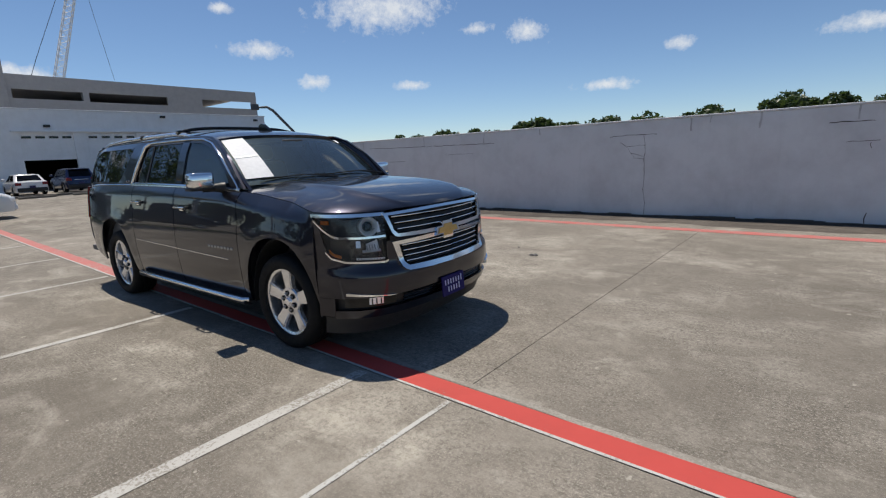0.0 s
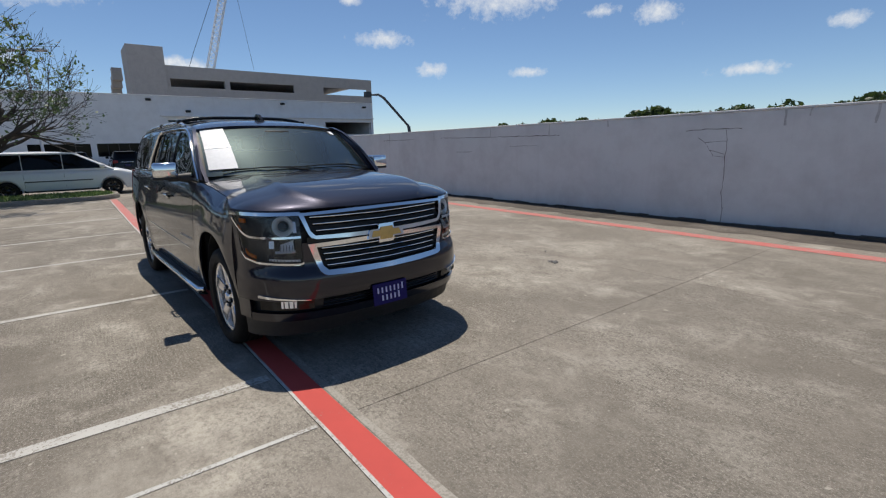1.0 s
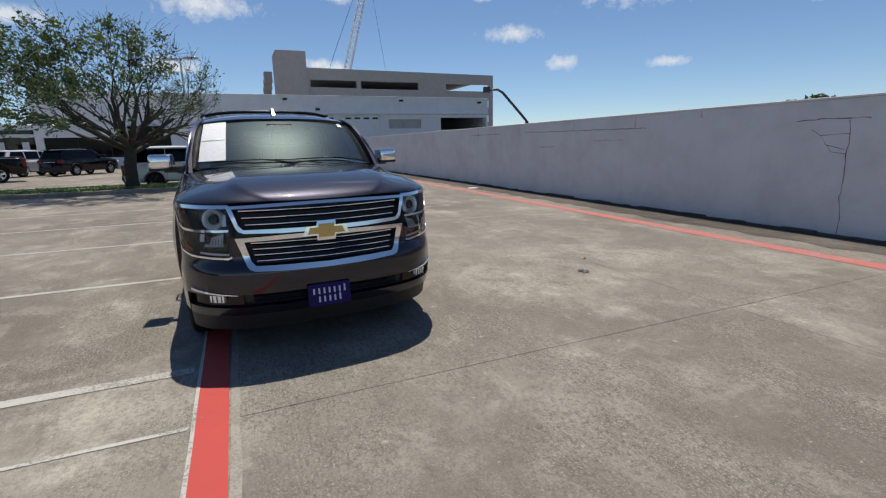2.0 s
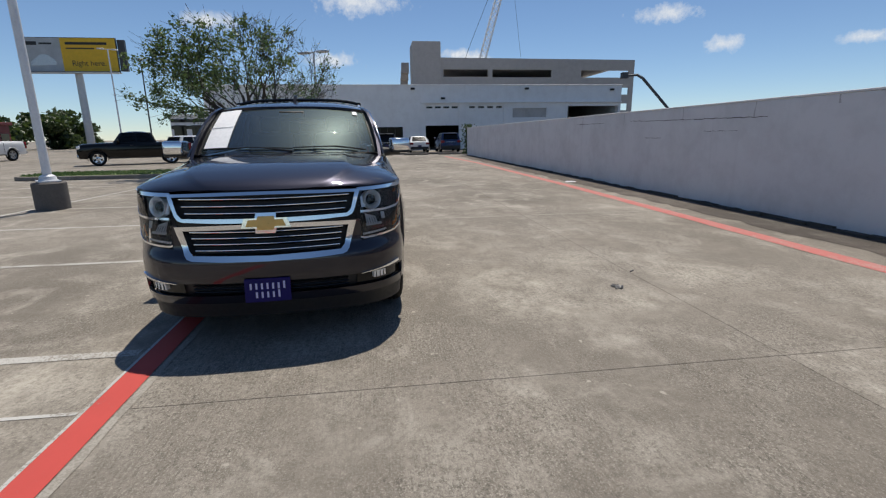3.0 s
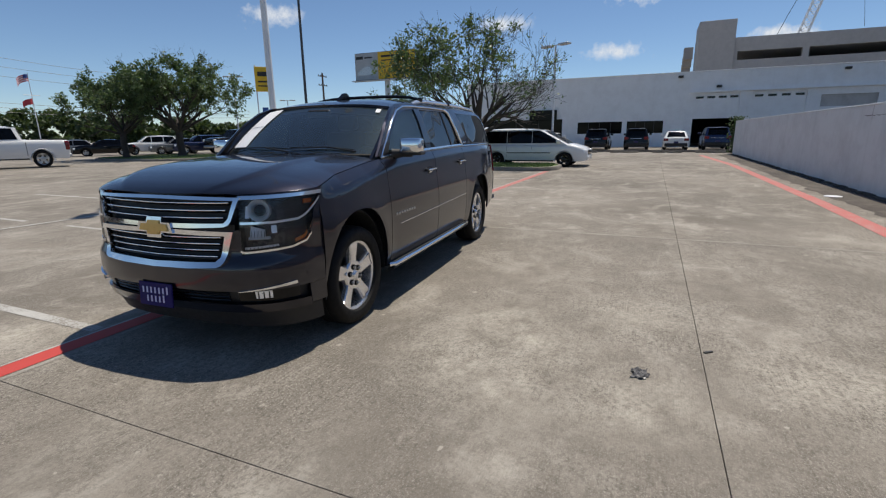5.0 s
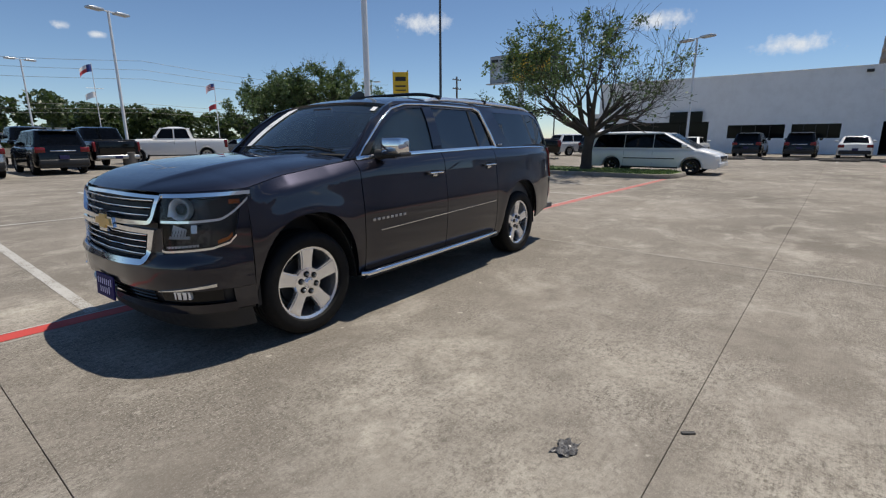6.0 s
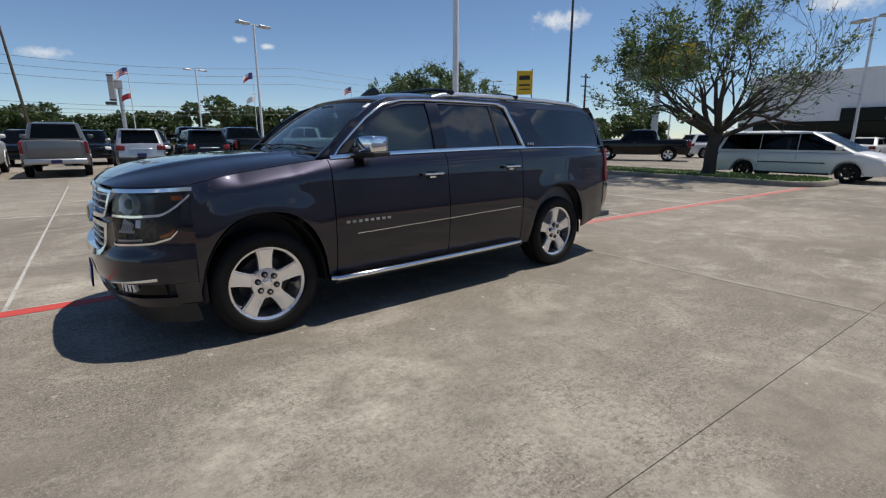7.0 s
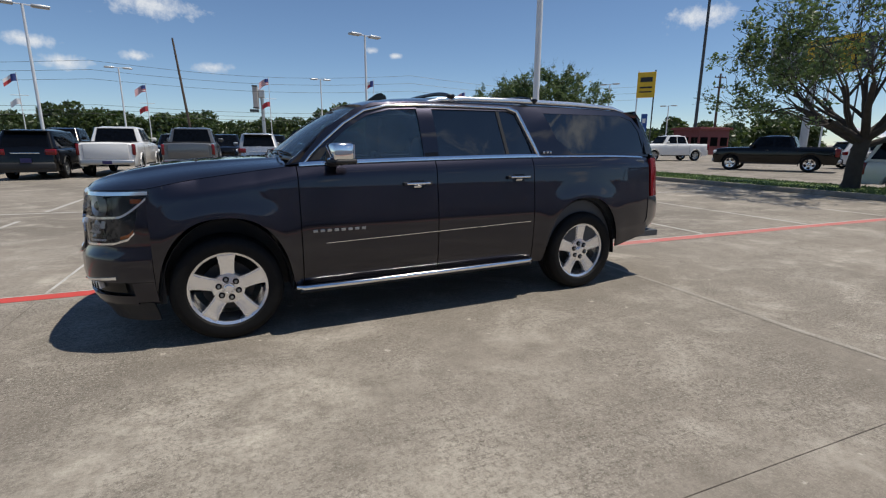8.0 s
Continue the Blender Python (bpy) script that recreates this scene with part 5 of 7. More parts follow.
part("rear_bumper", sheet(lambda s, v: tail_pt(s, 0.47 + 0.17 * (1 - abs(s) ** 4) + (0.43 - 0.17 * (1 - abs(s) ** 4)) * v), SS[::2], spread(0, 1, 12), 0.02), PH, suv, smooth=32)
gate = part("tailgate", sheet(lambda s, z: tail_pt(s, z), spread(-0.86, 0.86, 28), spread(0.905, 1.345, 8), 0.02), PH, suv, smooth=32)
rg = part("rear_glass", sheet(lambda s, z: tail_pt(s, z), spread(-0.90, 0.90, 24), spread(1.35, 1.72, 8), 0.005), M["glass_dark"], gate, "privacy glass", 60)
part("spoiler", sheet(lambda s, z: tail_pt(s, z, 0.012), spread(-0.8, 0.8, 24), spread(1.71, 1.80, 5), 0.03), PH, gate, smooth=40)
for s in (1, -1):
    part("tail_lamp", sheet(lambda q, z: tail_pt(s * q, z, 0.012), spread(0.84, 0.972, 8), spread(0.91, 1.31, 6), 0.03), M["tail_red"], suv, "red tail lamp", 40)
    part("rear_pillar", sheet(lambda q, z: tail_pt(s * q, z), spread(0.88, 1.0, 6), spread(1.35, 1.73, 8), 0.02), M["gloss_black"], suv, "gloss black corner pillar", smooth=40)

# cabin fittings seen through the glass
part("dashboard", sheet(lambda x, v: Vector((x, 0.80 * v, np.interp(x, [-1.25, -1.15, -0.9, -0.6], [1.06, 1.19, 1.25, 1.28]))), [-1.25, -1.2, -1.15, -1.0, -0.9, -0.75, -0.6], spread(-1, 1, 10), 0.05), M["leather"], suv, "dark dashboard", 40)
st = part("steering_wheel", tube([Vector((-1.38 + 0.08 * math.sin(a), 0.38 + 0.185 * math.cos(a), 1.20 + 0.17 * math.sin(a))) for a in spread(0, math.tau, 24)[:-1]], 0.016, 8, True), M["leather"], suv, smooth=60)
part("wheel_boss", box((-1.40, 0.30, 1.15), (-1.30, 0.46, 1.24), 0.03), M["leather"], st, smooth=50)
part("wheel_spoke", box((-1.38, 0.21, 1.185), (-1.355, 0.55, 1.215), 0.008), M["leather"], st)


def seat(x, y, w):
    sq = part("seat", box((x - 0.25, y - w, 0.80), (x + 0.28, y + w, 0.98), 0.06), M["leather"], suv, "dark leather seat", 50)
    part("backrest", box((-0.08, -w, 0.0), (0.08, w, 0.62), 0.06, pose(x - 0.30, y, 0.92, 0, -14, 0)), M["leather"], sq, smooth=50)
    part("headrest", box((-0.05, -0.13, 0.64), (0.06, 0.13, 0.82), 0.045, pose(x - 0.30, y, 0.92, 0, -14, 0)), M["leather"], sq, smooth=50)


for x, y, w in ((-1.70, 0.40, 0.27), (-1.70, -0.40, 0.27), (-2.62, 0.42, 0.27), (-2.62, -0.42, 0.27), (-3.45, 0.36, 0.3), (-3.45, -0.36, 0.3)):
    seat(x, y, w)
part("headliner", sheet(lambda x, v: roof_pt(x, v) - Vector((0, 0, 0.045)), spread(-1.25, -4.0, 12), spread(-0.93, 0.93, 10), 0.01), M["leather_light"], suv, smooth=40)
part("cabin_floor", box((-0.6, -0.9, 0.46), (-4.4, 0.9, 0.52)), M["leather"], suv)
for s in (1, -1):
    part("door_lining", box((-0.62, s * 0.885, 0.5), (-4.1, s * 0.905, 1.29), 0.01), M["leather"], suv)
    for x in (0.0, AX_R):
        wheel(suv, x, s * 0.835, 0.39, 0.395, 0.279, 0.27)


# ---------------------------------------------------------------- other vehicles
# each kind: overhangs and wheelbase, half width, sill, belt, roof, bonnet line, cabin (base front, roof front, roof rear, base rear), pillars, wheel radius
KINDS = {
    "suv": dict(wb=2.85, fo=0.92, ro=0.98, w=0.93, sill=0.30, belt=1.10, roof=1.72, hood=[(1.0, 0.72), (0.93, 0.93), (0.55, 1.02)], cab=(1.12, 0.25, -1.98, -2.36), roofw=0.70, pil=[-0.05, -1.05], r=0.36, tail=1.02),
    "van": dict(wb=3.08, fo=0.97, ro=1.10, w=0.99, sill=0.26, belt=1.02, roof=1.74, hood=[(1.0, 0.64), (0.90, 0.82), (0.5, 0.95)], cab=(1.72, 0.42, -2.28, -2.58), roofw=0.80, pil=[0.10, -1.05], r=0.33, tail=1.0),
    "pickup": dict(wb=3.75, fo=0.97, ro=1.20, w=1.01, sill=0.42, belt=1.30, roof=1.95, hood=[(1.0, 0.95), (0.95, 1.18), (0.5, 1.26)], cab=(1.05, 0.55, -0.95, -1.20), roofw=0.76, pil=[-0.15], r=0.42, tail=1.33),
    "sedan": dict(wb=2.75, fo=0.90, ro=1.00, w=0.91, sill=0.24, belt=0.96, roof=1.45, hood=[(1.0, 0.62), (0.9, 0.78), (0.5, 0.90)], cab=(0.95, 0.15, -1.25, -1.95), roofw=0.66, pil=[-0.35], r=0.33, tail=1.0),
}


def vehicle(name, label, kind, paint, loc, heading, rims="dull", group="", category="car", size=(1, 1, 1)):
    k = KINDS[kind]
    wb, w, r = k["wb"], k["w"], k["r"]
    xf, xr = wb / 2 + k["fo"], -wb / 2 - k["ro"]
    v = thing(name, label, category, loc, heading, group)
    v.scale = size
    P, cab = M[paint], k["cab"]
    hood = bend([(xf - 0.0, k["hood"][0][1]), (xf - 0.10, k["hood"][1][1]), (xf - 0.45, k["hood"][2][1]), (cab[0], k["belt"] + 0.01), (cab[0] - 0.5, k["belt"]), (cab[3], k["belt"] + 0.02), (xr + 0.12, k["belt"] if kind != "sedan" else 1.0), (xr, k["belt"] - 0.06)])
    plan = bend([(xf, w - 0.22), (xf - 0.12, w - 0.10), (xf - 0.4, w - 0.02), (0, w), (xr + 0.35, w - 0.01), (xr + 0.1, w - 0.06), (xr, w - 0.12)])

    def archz(x):
        for c in (wb / 2, -wb / 2):
            s = abs(x - c) / (r + 0.07)
            if s < 1:
                return r * 0.9 + (r + 0.10) * math.sqrt(1 - s * s)
        return 0.0

    xs = sorted(set([xf, xf - 0.04] + spread(xf - 0.1, xr + 0.1, 46) + [xr + 0.04, xr]), reverse=True)
    bm = bmesh.new()
    rings = []
    for x in xs:
        ww, zt = plan(x), hood(x)
        end = min(1.0, min(xf - x, x - xr) / 0.1)
        zb = max(k["sill"] + 0.12 * (1 - end), min(archz(x), zt - 0.12))
        zb0 = k["sill"] + 0.08
        pts = [(0.0, zb0), (ww * 0.75, zb0), (ww * 0.76, zb), (ww * 0.97, zb), (ww, zb + 0.05), (ww * 1.004, max(zb + 0.07, zb0 + (zt - zb0) * 0.55)), (ww * 0.998, max(zb + 0.09, zb0 + (zt - zb0) * 0.72)), (ww * 0.985, zt - 0.10), (ww * 0.93, zt - 0.03), (ww * 0.84, zt), (0.0, zt + 0.025)]
        ring = [bm.verts.new((x, y, z)) for y, z in pts] + [bm.verts.new((x, -y, z)) for y, z in pts[-2:0:-1]]
        rings.append(ring)
    for a, b in zip(rings, rings[1:]):
        for i in range(len(a)):
            bm.faces.new((a[i], a[(i + 1) % len(a)], b[(i + 1) % len(a)], b[i]))
    bm.faces.new(rings[0])
    bm.faces.new(rings[-1][::-1])
    body = part("body", bm, P, v, smooth=38)
    # cabin: rings from belt to roof
    zb, zr = k["belt"] - 0.02, k["roof"]

    def ring_at(t, inset=0.0):
        x0, x1 = cab[0] + (cab[1] - cab[0]) * t, cab[3] + (cab[2] - cab[3]) * t
        hw_ = (w - 0.06) + (k["roofw"] - w + 0.06) * t - inset
        x0, x1 = x0 - inset * 1.5, x1 + inset * 1.5
        c = 0.10
        mid = [x0 - c + (x1 - x0 + 2 * c) * q for q in (0.2, 0.4, 0.6, 0.8)]
        return [(x0 - c, hw_)] + [(q, hw_) for q in mid] + [(x1 + c, hw_), (x1 + c * .3, hw_ - c * .4), (x1, hw_ - c * 1.5), (x1 - 0.02, 0), (x1, -hw_ + c * 1.5), (x1 + c * .3, -hw_ + c * .4), (x1 + c, -hw_)] + [(q, -hw_) for q in mid[::-1]] + [(x0 - c, -hw_), (x0 - c * .3, -hw_ + c * .4), (x0, -hw_ + c * 1.5), (x0 + 0.04, 0), (x0, hw_ - c * 1.5), (x0 - c * .3, hw_ - c * .4)]
    bm = bmesh.new()
    rs = []
    for t, ins, z in ((0, 0, zb), (0.5, 0, zb + (zr - zb) * 0.5), (0.93, 0, zb + (zr - zb) * 0.93), (1, 0.05, zr - 0.015), (1, 0.22, zr)):
        xm, xh = (cab[1] + cab[2]) / 2, (cab[1] - cab[2]) / 2
        rs.append([bm.verts.new((x, y, z - (0.055 * ((x - xm) / xh) ** 2 + (0.02 if ins > 0.1 else 0) * -1 if t > 0.95 else 0))) for x, y in ring_at(t, ins)])
    for a, b in zip(rs, rs[1:]):
        for i in range(len(a)):
            bm.faces.new((a[i], a[(i + 1) % len(a)], b[(i + 1) % len(a)], b[i]))
    bm.faces.new(rs[-1])
    part("cabin", bm, P, v, smooth=40)

    def edge(t):
        return cab[0] + (cab[1] - cab[0]) * t, cab[3] + (cab[2] - cab[3]) * t, (w - 0.06) + (k["roofw"] - w + 0.06) * t, zb + (zr - zb) * t
    glass = M["black_glass"]
    t0, t1 = 0.10, 0.86
    for s in (1, -1):
        cuts = [None] + k["pil"] + [None]
        for a, b in zip(cuts, cuts[1:]):
            quad = []
            for t, rev in ((t0, 0), (t1, 1)):
                f, rr, hh, z = edge(t)
                gap = 0.012 if kind == "van" else 0.035
                xa = f - 0.16 if a is None else a - gap
                xb = rr + 0.16 if b is None else b + gap
                row = [(xa, hh, z), (xb, hh, z)]
                quad += row[::-1] if rev else row
            part("window", box_from_quad([Vector((x, s * (y + 0.008), z)) for x, y, z in quad], 0.006), glass, v, "dark tinted glass")
        f0, _, h0, _ = edge(0.3)
        mx = cab[0] - (cab[0] - cab[1]) * 0.25 - 0.12
        part("mirror", box((mx - 0.08, s * (w - 0.02), zb + 0.08), (mx + 0.10, s * (w + 0.20), zb + 0.24), 0.05), P, v, smooth=50)
        for hx in [p + 0.28 for p in k["pil"]][:2]:
            part("door_handle", box((hx - 0.10, s * (w - 0.012), k["belt"] - 0.16), (hx + 0.10, s * (w + 0.022), k["belt"] - 0.125), 0.01), P if paint == "car_white" else M["black_plastic"], v)
        part("sill_trim", box((wb / 2 - r - 0.12, s * (w - 0.06), k["sill"] - 0.02), (-wb / 2 + r + 0.12, s * (w - 0.005), k["sill"] + 0.09), 0.02), M["black_plastic"], v)
        for c in (wb / 2, -wb / 2):
            lip = [(c + (r + 0.075) * math.cos(a), s * (plan(c) + 0.004), r * 0.9 + (r + 0.105) * math.sin(a)) for a in spread(-0.12, math.pi + 0.12, 16)]
            part("arch_lip", tube(lip, 0.022 if kind in ("suv", "pickup") else 0.012, 6), M["black_plastic"] if kind == "suv" else P, v, smooth=60)
        # lamps
        part("headlamp", box((xf - 0.34, s * (w - 0.36), k["hood"][1][1] - 0.20), (xf - 0.012, s * (w - 0.085), k["hood"][1][1] - 0.04), 0.04), M["lamp_white"], v, "clear headlamp", 50)
        tz = k["belt"] - 0.05
        tall = 0.42 if kind in ("van", "pickup") else 0.2
        part("tail_lamp", box((xr - 0.015, s * (w - (0.15 if kind in ("van", "pickup") else 0.36)), tz - tall), (xr + 0.20, s * (w - 0.035), tz), 0.03), M["tail_red"], v, "red tail lamp", 50)
        for x in (wb / 2, -wb / 2):
            wheel(v, x, s * (w - 0.13), r, r, r * 0.66, 0.24, rims)
    for fwd in (1, 0):
        f, rr, hh, z = edge(0.08)
        f1, r1, h1, z1 = edge(0.88)
        a, b = (f + 0.055, f1 + 0.055) if fwd else (rr - 0.04, r1 - 0.04)
        quad = [Vector((a, -(hh - 0.17), z)), Vector((a, hh - 0.17, z)), Vector((b, h1 - 0.13, z1)), Vector((b, -(h1 - 0.13), z1))]
        part("windshield" if fwd else "rear_window", box_from_quad(quad, 0.02), glass, v, "dark glass")
    lo, bt = k["sill"], M["black_plastic"] if kind != "pickup" else M["alloy_dull"]
    part("front_bumper", box((xf - 0.22, -w + 0.16, lo + 0.04), (xf + 0.03, w - 0.16, lo + 0.26), 0.06), P if kind != "pickup" else bt, v, smooth=50)
    part("rear_bumper", box((xr - 0.06, -w + 0.10, lo + 0.05), (xr + 0.2, w - 0.10, lo + (0.30 if kind != "pickup" else 0.24)), 0.05), bt, v, smooth=50)
    part("grille", box((xf - 0.2, -w + 0.42, lo + 0.28), (xf + 0.012, w - 0.42, k["hood"][1][1] - 0.07), 0.03), M["gloss_black"], v, smooth=50)
    part("licence_plate", box((xr - 0.075, -0.16, lo + 0.30 if kind != "pickup" else lo + 0.08), (xr - 0.045, 0.16, lo + 0.44 if kind != "pickup" else lo + 0.2), 0.005), M["plate_blue"], v, "dark blue dealer plate")
    if kind in ("suv", "van"):
        part("spoiler", box((cab[2] - 0.24, -k["roofw"] + 0.06, zr - 0.085), (cab[2] + 0.16, k["roofw"] - 0.06, zr - 0.045), 0.018), P, v, smooth=50)
        part("tailgate_trim", box((xr - 0.03, -0.42, k["belt"] - 0.2), (xr + 0.02, 0.42, k["belt"] - 0.165), 0.01), CH, v, "bright strip over the plate", 50)
        part("lower_valance", box((xr - 0.02, -w + 0.14, lo - 0.03), (xr + 0.25, w - 0.14, lo + 0.09), 0.03), M["black_plastic"], v, smooth=50)
    if kind == "pickup":
        part("bed_liner", box((cab[3] - 0.12, -w + 0.16, k["belt"] + 0.0), (xr + 0.12, w - 0.16, k["belt"] + 0.05), 0.01), M["black_plastic"], v, "dark load bed")
        part("tailgate", box((xr - 0.025, -w + 0.26, lo + 0.28), (xr + 0.02, w - 0.26, k["belt"] - 0.03), 0.02), P, v, smooth=50)
        part("bed_gap", box((cab[3] - 0.10, -w - 0.003, lo + 0.15), (cab[3] - 0.08, w + 0.003, k["belt"] - 0.1)), M["gloss_black"], v)
    if kind == "van":
        for s in (1, -1):
            part("side_strip", box((wb / 2 - 0.6, s * (w - 0.01), 0.62), (-wb / 2 + 0.5, s * (w + 0.012), 0.66), 0.008), M["black_plastic"], v, "black side strip")
    for s in (1, -1):
        for px in k["pil"]:
            part("door_gap", box((px - 0.004, s * (w - 0.02), lo + 0.16), (px + 0.004, s * (w + 0.0015), k["belt"] - 0.1)), M["gloss_black"], v)
    return v


def box_from_quad(q, thick):
    """A pane from four corners, with depth along its own normal."""
    bm = bmesh.new()
    f = bm.faces.new([bm.verts.new(p) for p in q])
    bmesh.ops.solidify(bm, geom=[f], thickness=thick)
    return bm


G1 = "vehicles parked in the lot"
vehicle("minivan", "white minivan with black wheels beside the planting island", "van", "car_white", (-22.5, 1.7, 0), 90, "black", size=(1, 1, 0.955))
minivan = bpy.data.objects["minivan"]
lid = part("liftgate", box((-1.05, -0.74, -0.03), (0.0, 0.74, 0.03), 0.025, pose(-2.26, 0, 1.73, 0, 20, 0)), M["car_white"], minivan, "raised rear liftgate", 50)
part("liftgate_glass", box((-0.62, -0.62, -0.045), (-0.08, 0.62, -0.034), 0.004, pose(-2.26, 0, 1.73, 0, 20, 0)), M["black_glass"], lid, "dark glass")
for y, p, kd, lab in ((-1.6, "car_white", "sedan", "white hatchback parked facing the workshop"), (2.4, "car_black", "suv", "black crossover parked facing the workshop"), (5.5, "car_black", "suv", "black crossover parked facing the workshop"),
                      (8.4, "car_white", "sedan", "white hatchback parked facing the workshop"), (11.2, "car_blue", "suv", "dark blue crossover parked by the roller door")):
    vehicle("car", lab, kd, p, (-44.3, y, 0), 180, group="cars by the workshop")
vehicle("pickup_truck", "black crew-cab pickup with bright wheels standing in the aisle", "pickup", "car_black", (-31.3, -10.3, 0), -64, "polished", G1, "truck")
vehicle("car", "white crossover parked beyond the planting island", "suv", "car_white", (-39.8, -9.4, 0), 150, group=G1)
vehicle("car", "black crossover parked beyond the planting island", "suv", "car_black", (-39.2, -6.4, 0), 150, group=G1)
vehicle("car", "red hatchback behind the tree and the minivan", "sedan", "car_red", (-28.2, -0.8, 0), 192, group=G1)
for (x, y), p, kd, h, lab in (((-35.8, -30.2), "car_black", "pickup", -12, "black pickup nose out in a row"), ((-36.9, -27.7), "car_black", "pickup", -12, "black pickup nose out in a row"),
                              ((-38.9, -24.8), "car_white", "pickup", -12, "white crew-cab pickup nose out in a row"), ((-34.2, -33.6), "car_blue", "suv", -30, "dark blue crossover in the far row"),
                              ((-33.0, -35.4), "car_grey", "sedan", -30, "grey sedan in the far row"), ((-32.0, -37.6), "car_white", "suv", -30, "white crossover in the far row"),
                              ((-28.6, -39.2), "car_black", "sedan", -30, "black sedan in the far row"), ((-26.6, -40.8), "car_grey", "sedan", -30, "grey sedan in the far row")):
    vehicle("pickup_truck" if kd == "pickup" else "car", lab, kd, p, (x, y, 0), h, "dull", "far row of vehicles", "truck" if kd == "pickup" else "car", (1.08, 1.08, 1.14) if kd == "pickup" else (1, 1, 1))
for x, y, p, kd, lab in ((7.7, -19.6, "car_black", "pickup", "black pickup seen from behind"), (4.3, -18.4, "car_black", "suv", "black crossover seen from behind"), (1.95, -20.0, "car_white", "pickup", "white crew-cab pickup with its tailgate shut"),
                         (-1.05, -19.9, "car_grey", "pickup", "dark grey pickup with its tailgate shut"), (-3.95, -21.2, "car_silver", "suv", "silver crossover with red tail lamps"), (-6.85, -21.9, "car_black", "suv", "black crossover with dark glass"),
                         (-9.6, -25.0, "car_black", "pickup", "black pickup beside a lamp post")):
    vehicle("pickup_truck" if kd == "pickup" else "car", lab, kd, p, (x, y + 1.6, 0), -90, "dull", "near row of vehicles", "truck" if kd == "pickup" else "car", (1.05, 1.05, 1.08 if kd == "pickup" else 1.1))
for x, y, p, kd in ((6.6, -27.4, "car_black", "pickup"), (3.9, -28.0, "car_black", "suv"), (0.8, -27.6, "car_black", "suv"), (-2.2, -27.4, "car_black", "suv"), (-5.2, -28.0, "car_black", "suv"), (-7.9, -29.0, "car_black", "pickup")):
    vehicle("pickup_truck" if kd == "pickup" else "car", "black pickup in the second row" if kd == "pickup" else "black crossover in the second row", kd, p, (x, y, 0), 90, "dull", "second row of vehicles", "truck" if kd == "pickup" else "car", (1.08, 1.05, 1.14))
vehicle("pickup_truck", "white crew-cab pickup standing across the far aisle", "pickup", "car_white", (-14.4, -25.5, 0), -27, "dull", G1, "truck", (1.03, 1.0, 1.13))


# ---------------------------------------------------------------- trees
def add_leaf(bm, p, size, rnd):
    """One leaf: a folded diamond of two triangles."""
    d = Vector((rnd.gauss(0, 1), rnd.gauss(0, 1), rnd.gauss(0, 0.7))).normalized()
    s = d.cross(Vector((rnd.gauss(0, 1), rnd.gauss(0, 1), rnd.gauss(0, 1)))).normalized()
    a, b = p - d * size * 0.5, p + d * size * 0.5
    m = p + d * size * 0.05
    k = Vector((0, 0, -size * 0.08))
    va, vb = bm.verts.new(a), bm.verts.new(b)
    bm.faces.new((va, bm.verts.new(m + s * size * 0.30 + k), vb))
    bm.faces.new((va, vb, bm.verts.new(m - s * size * 0.30 + k)))


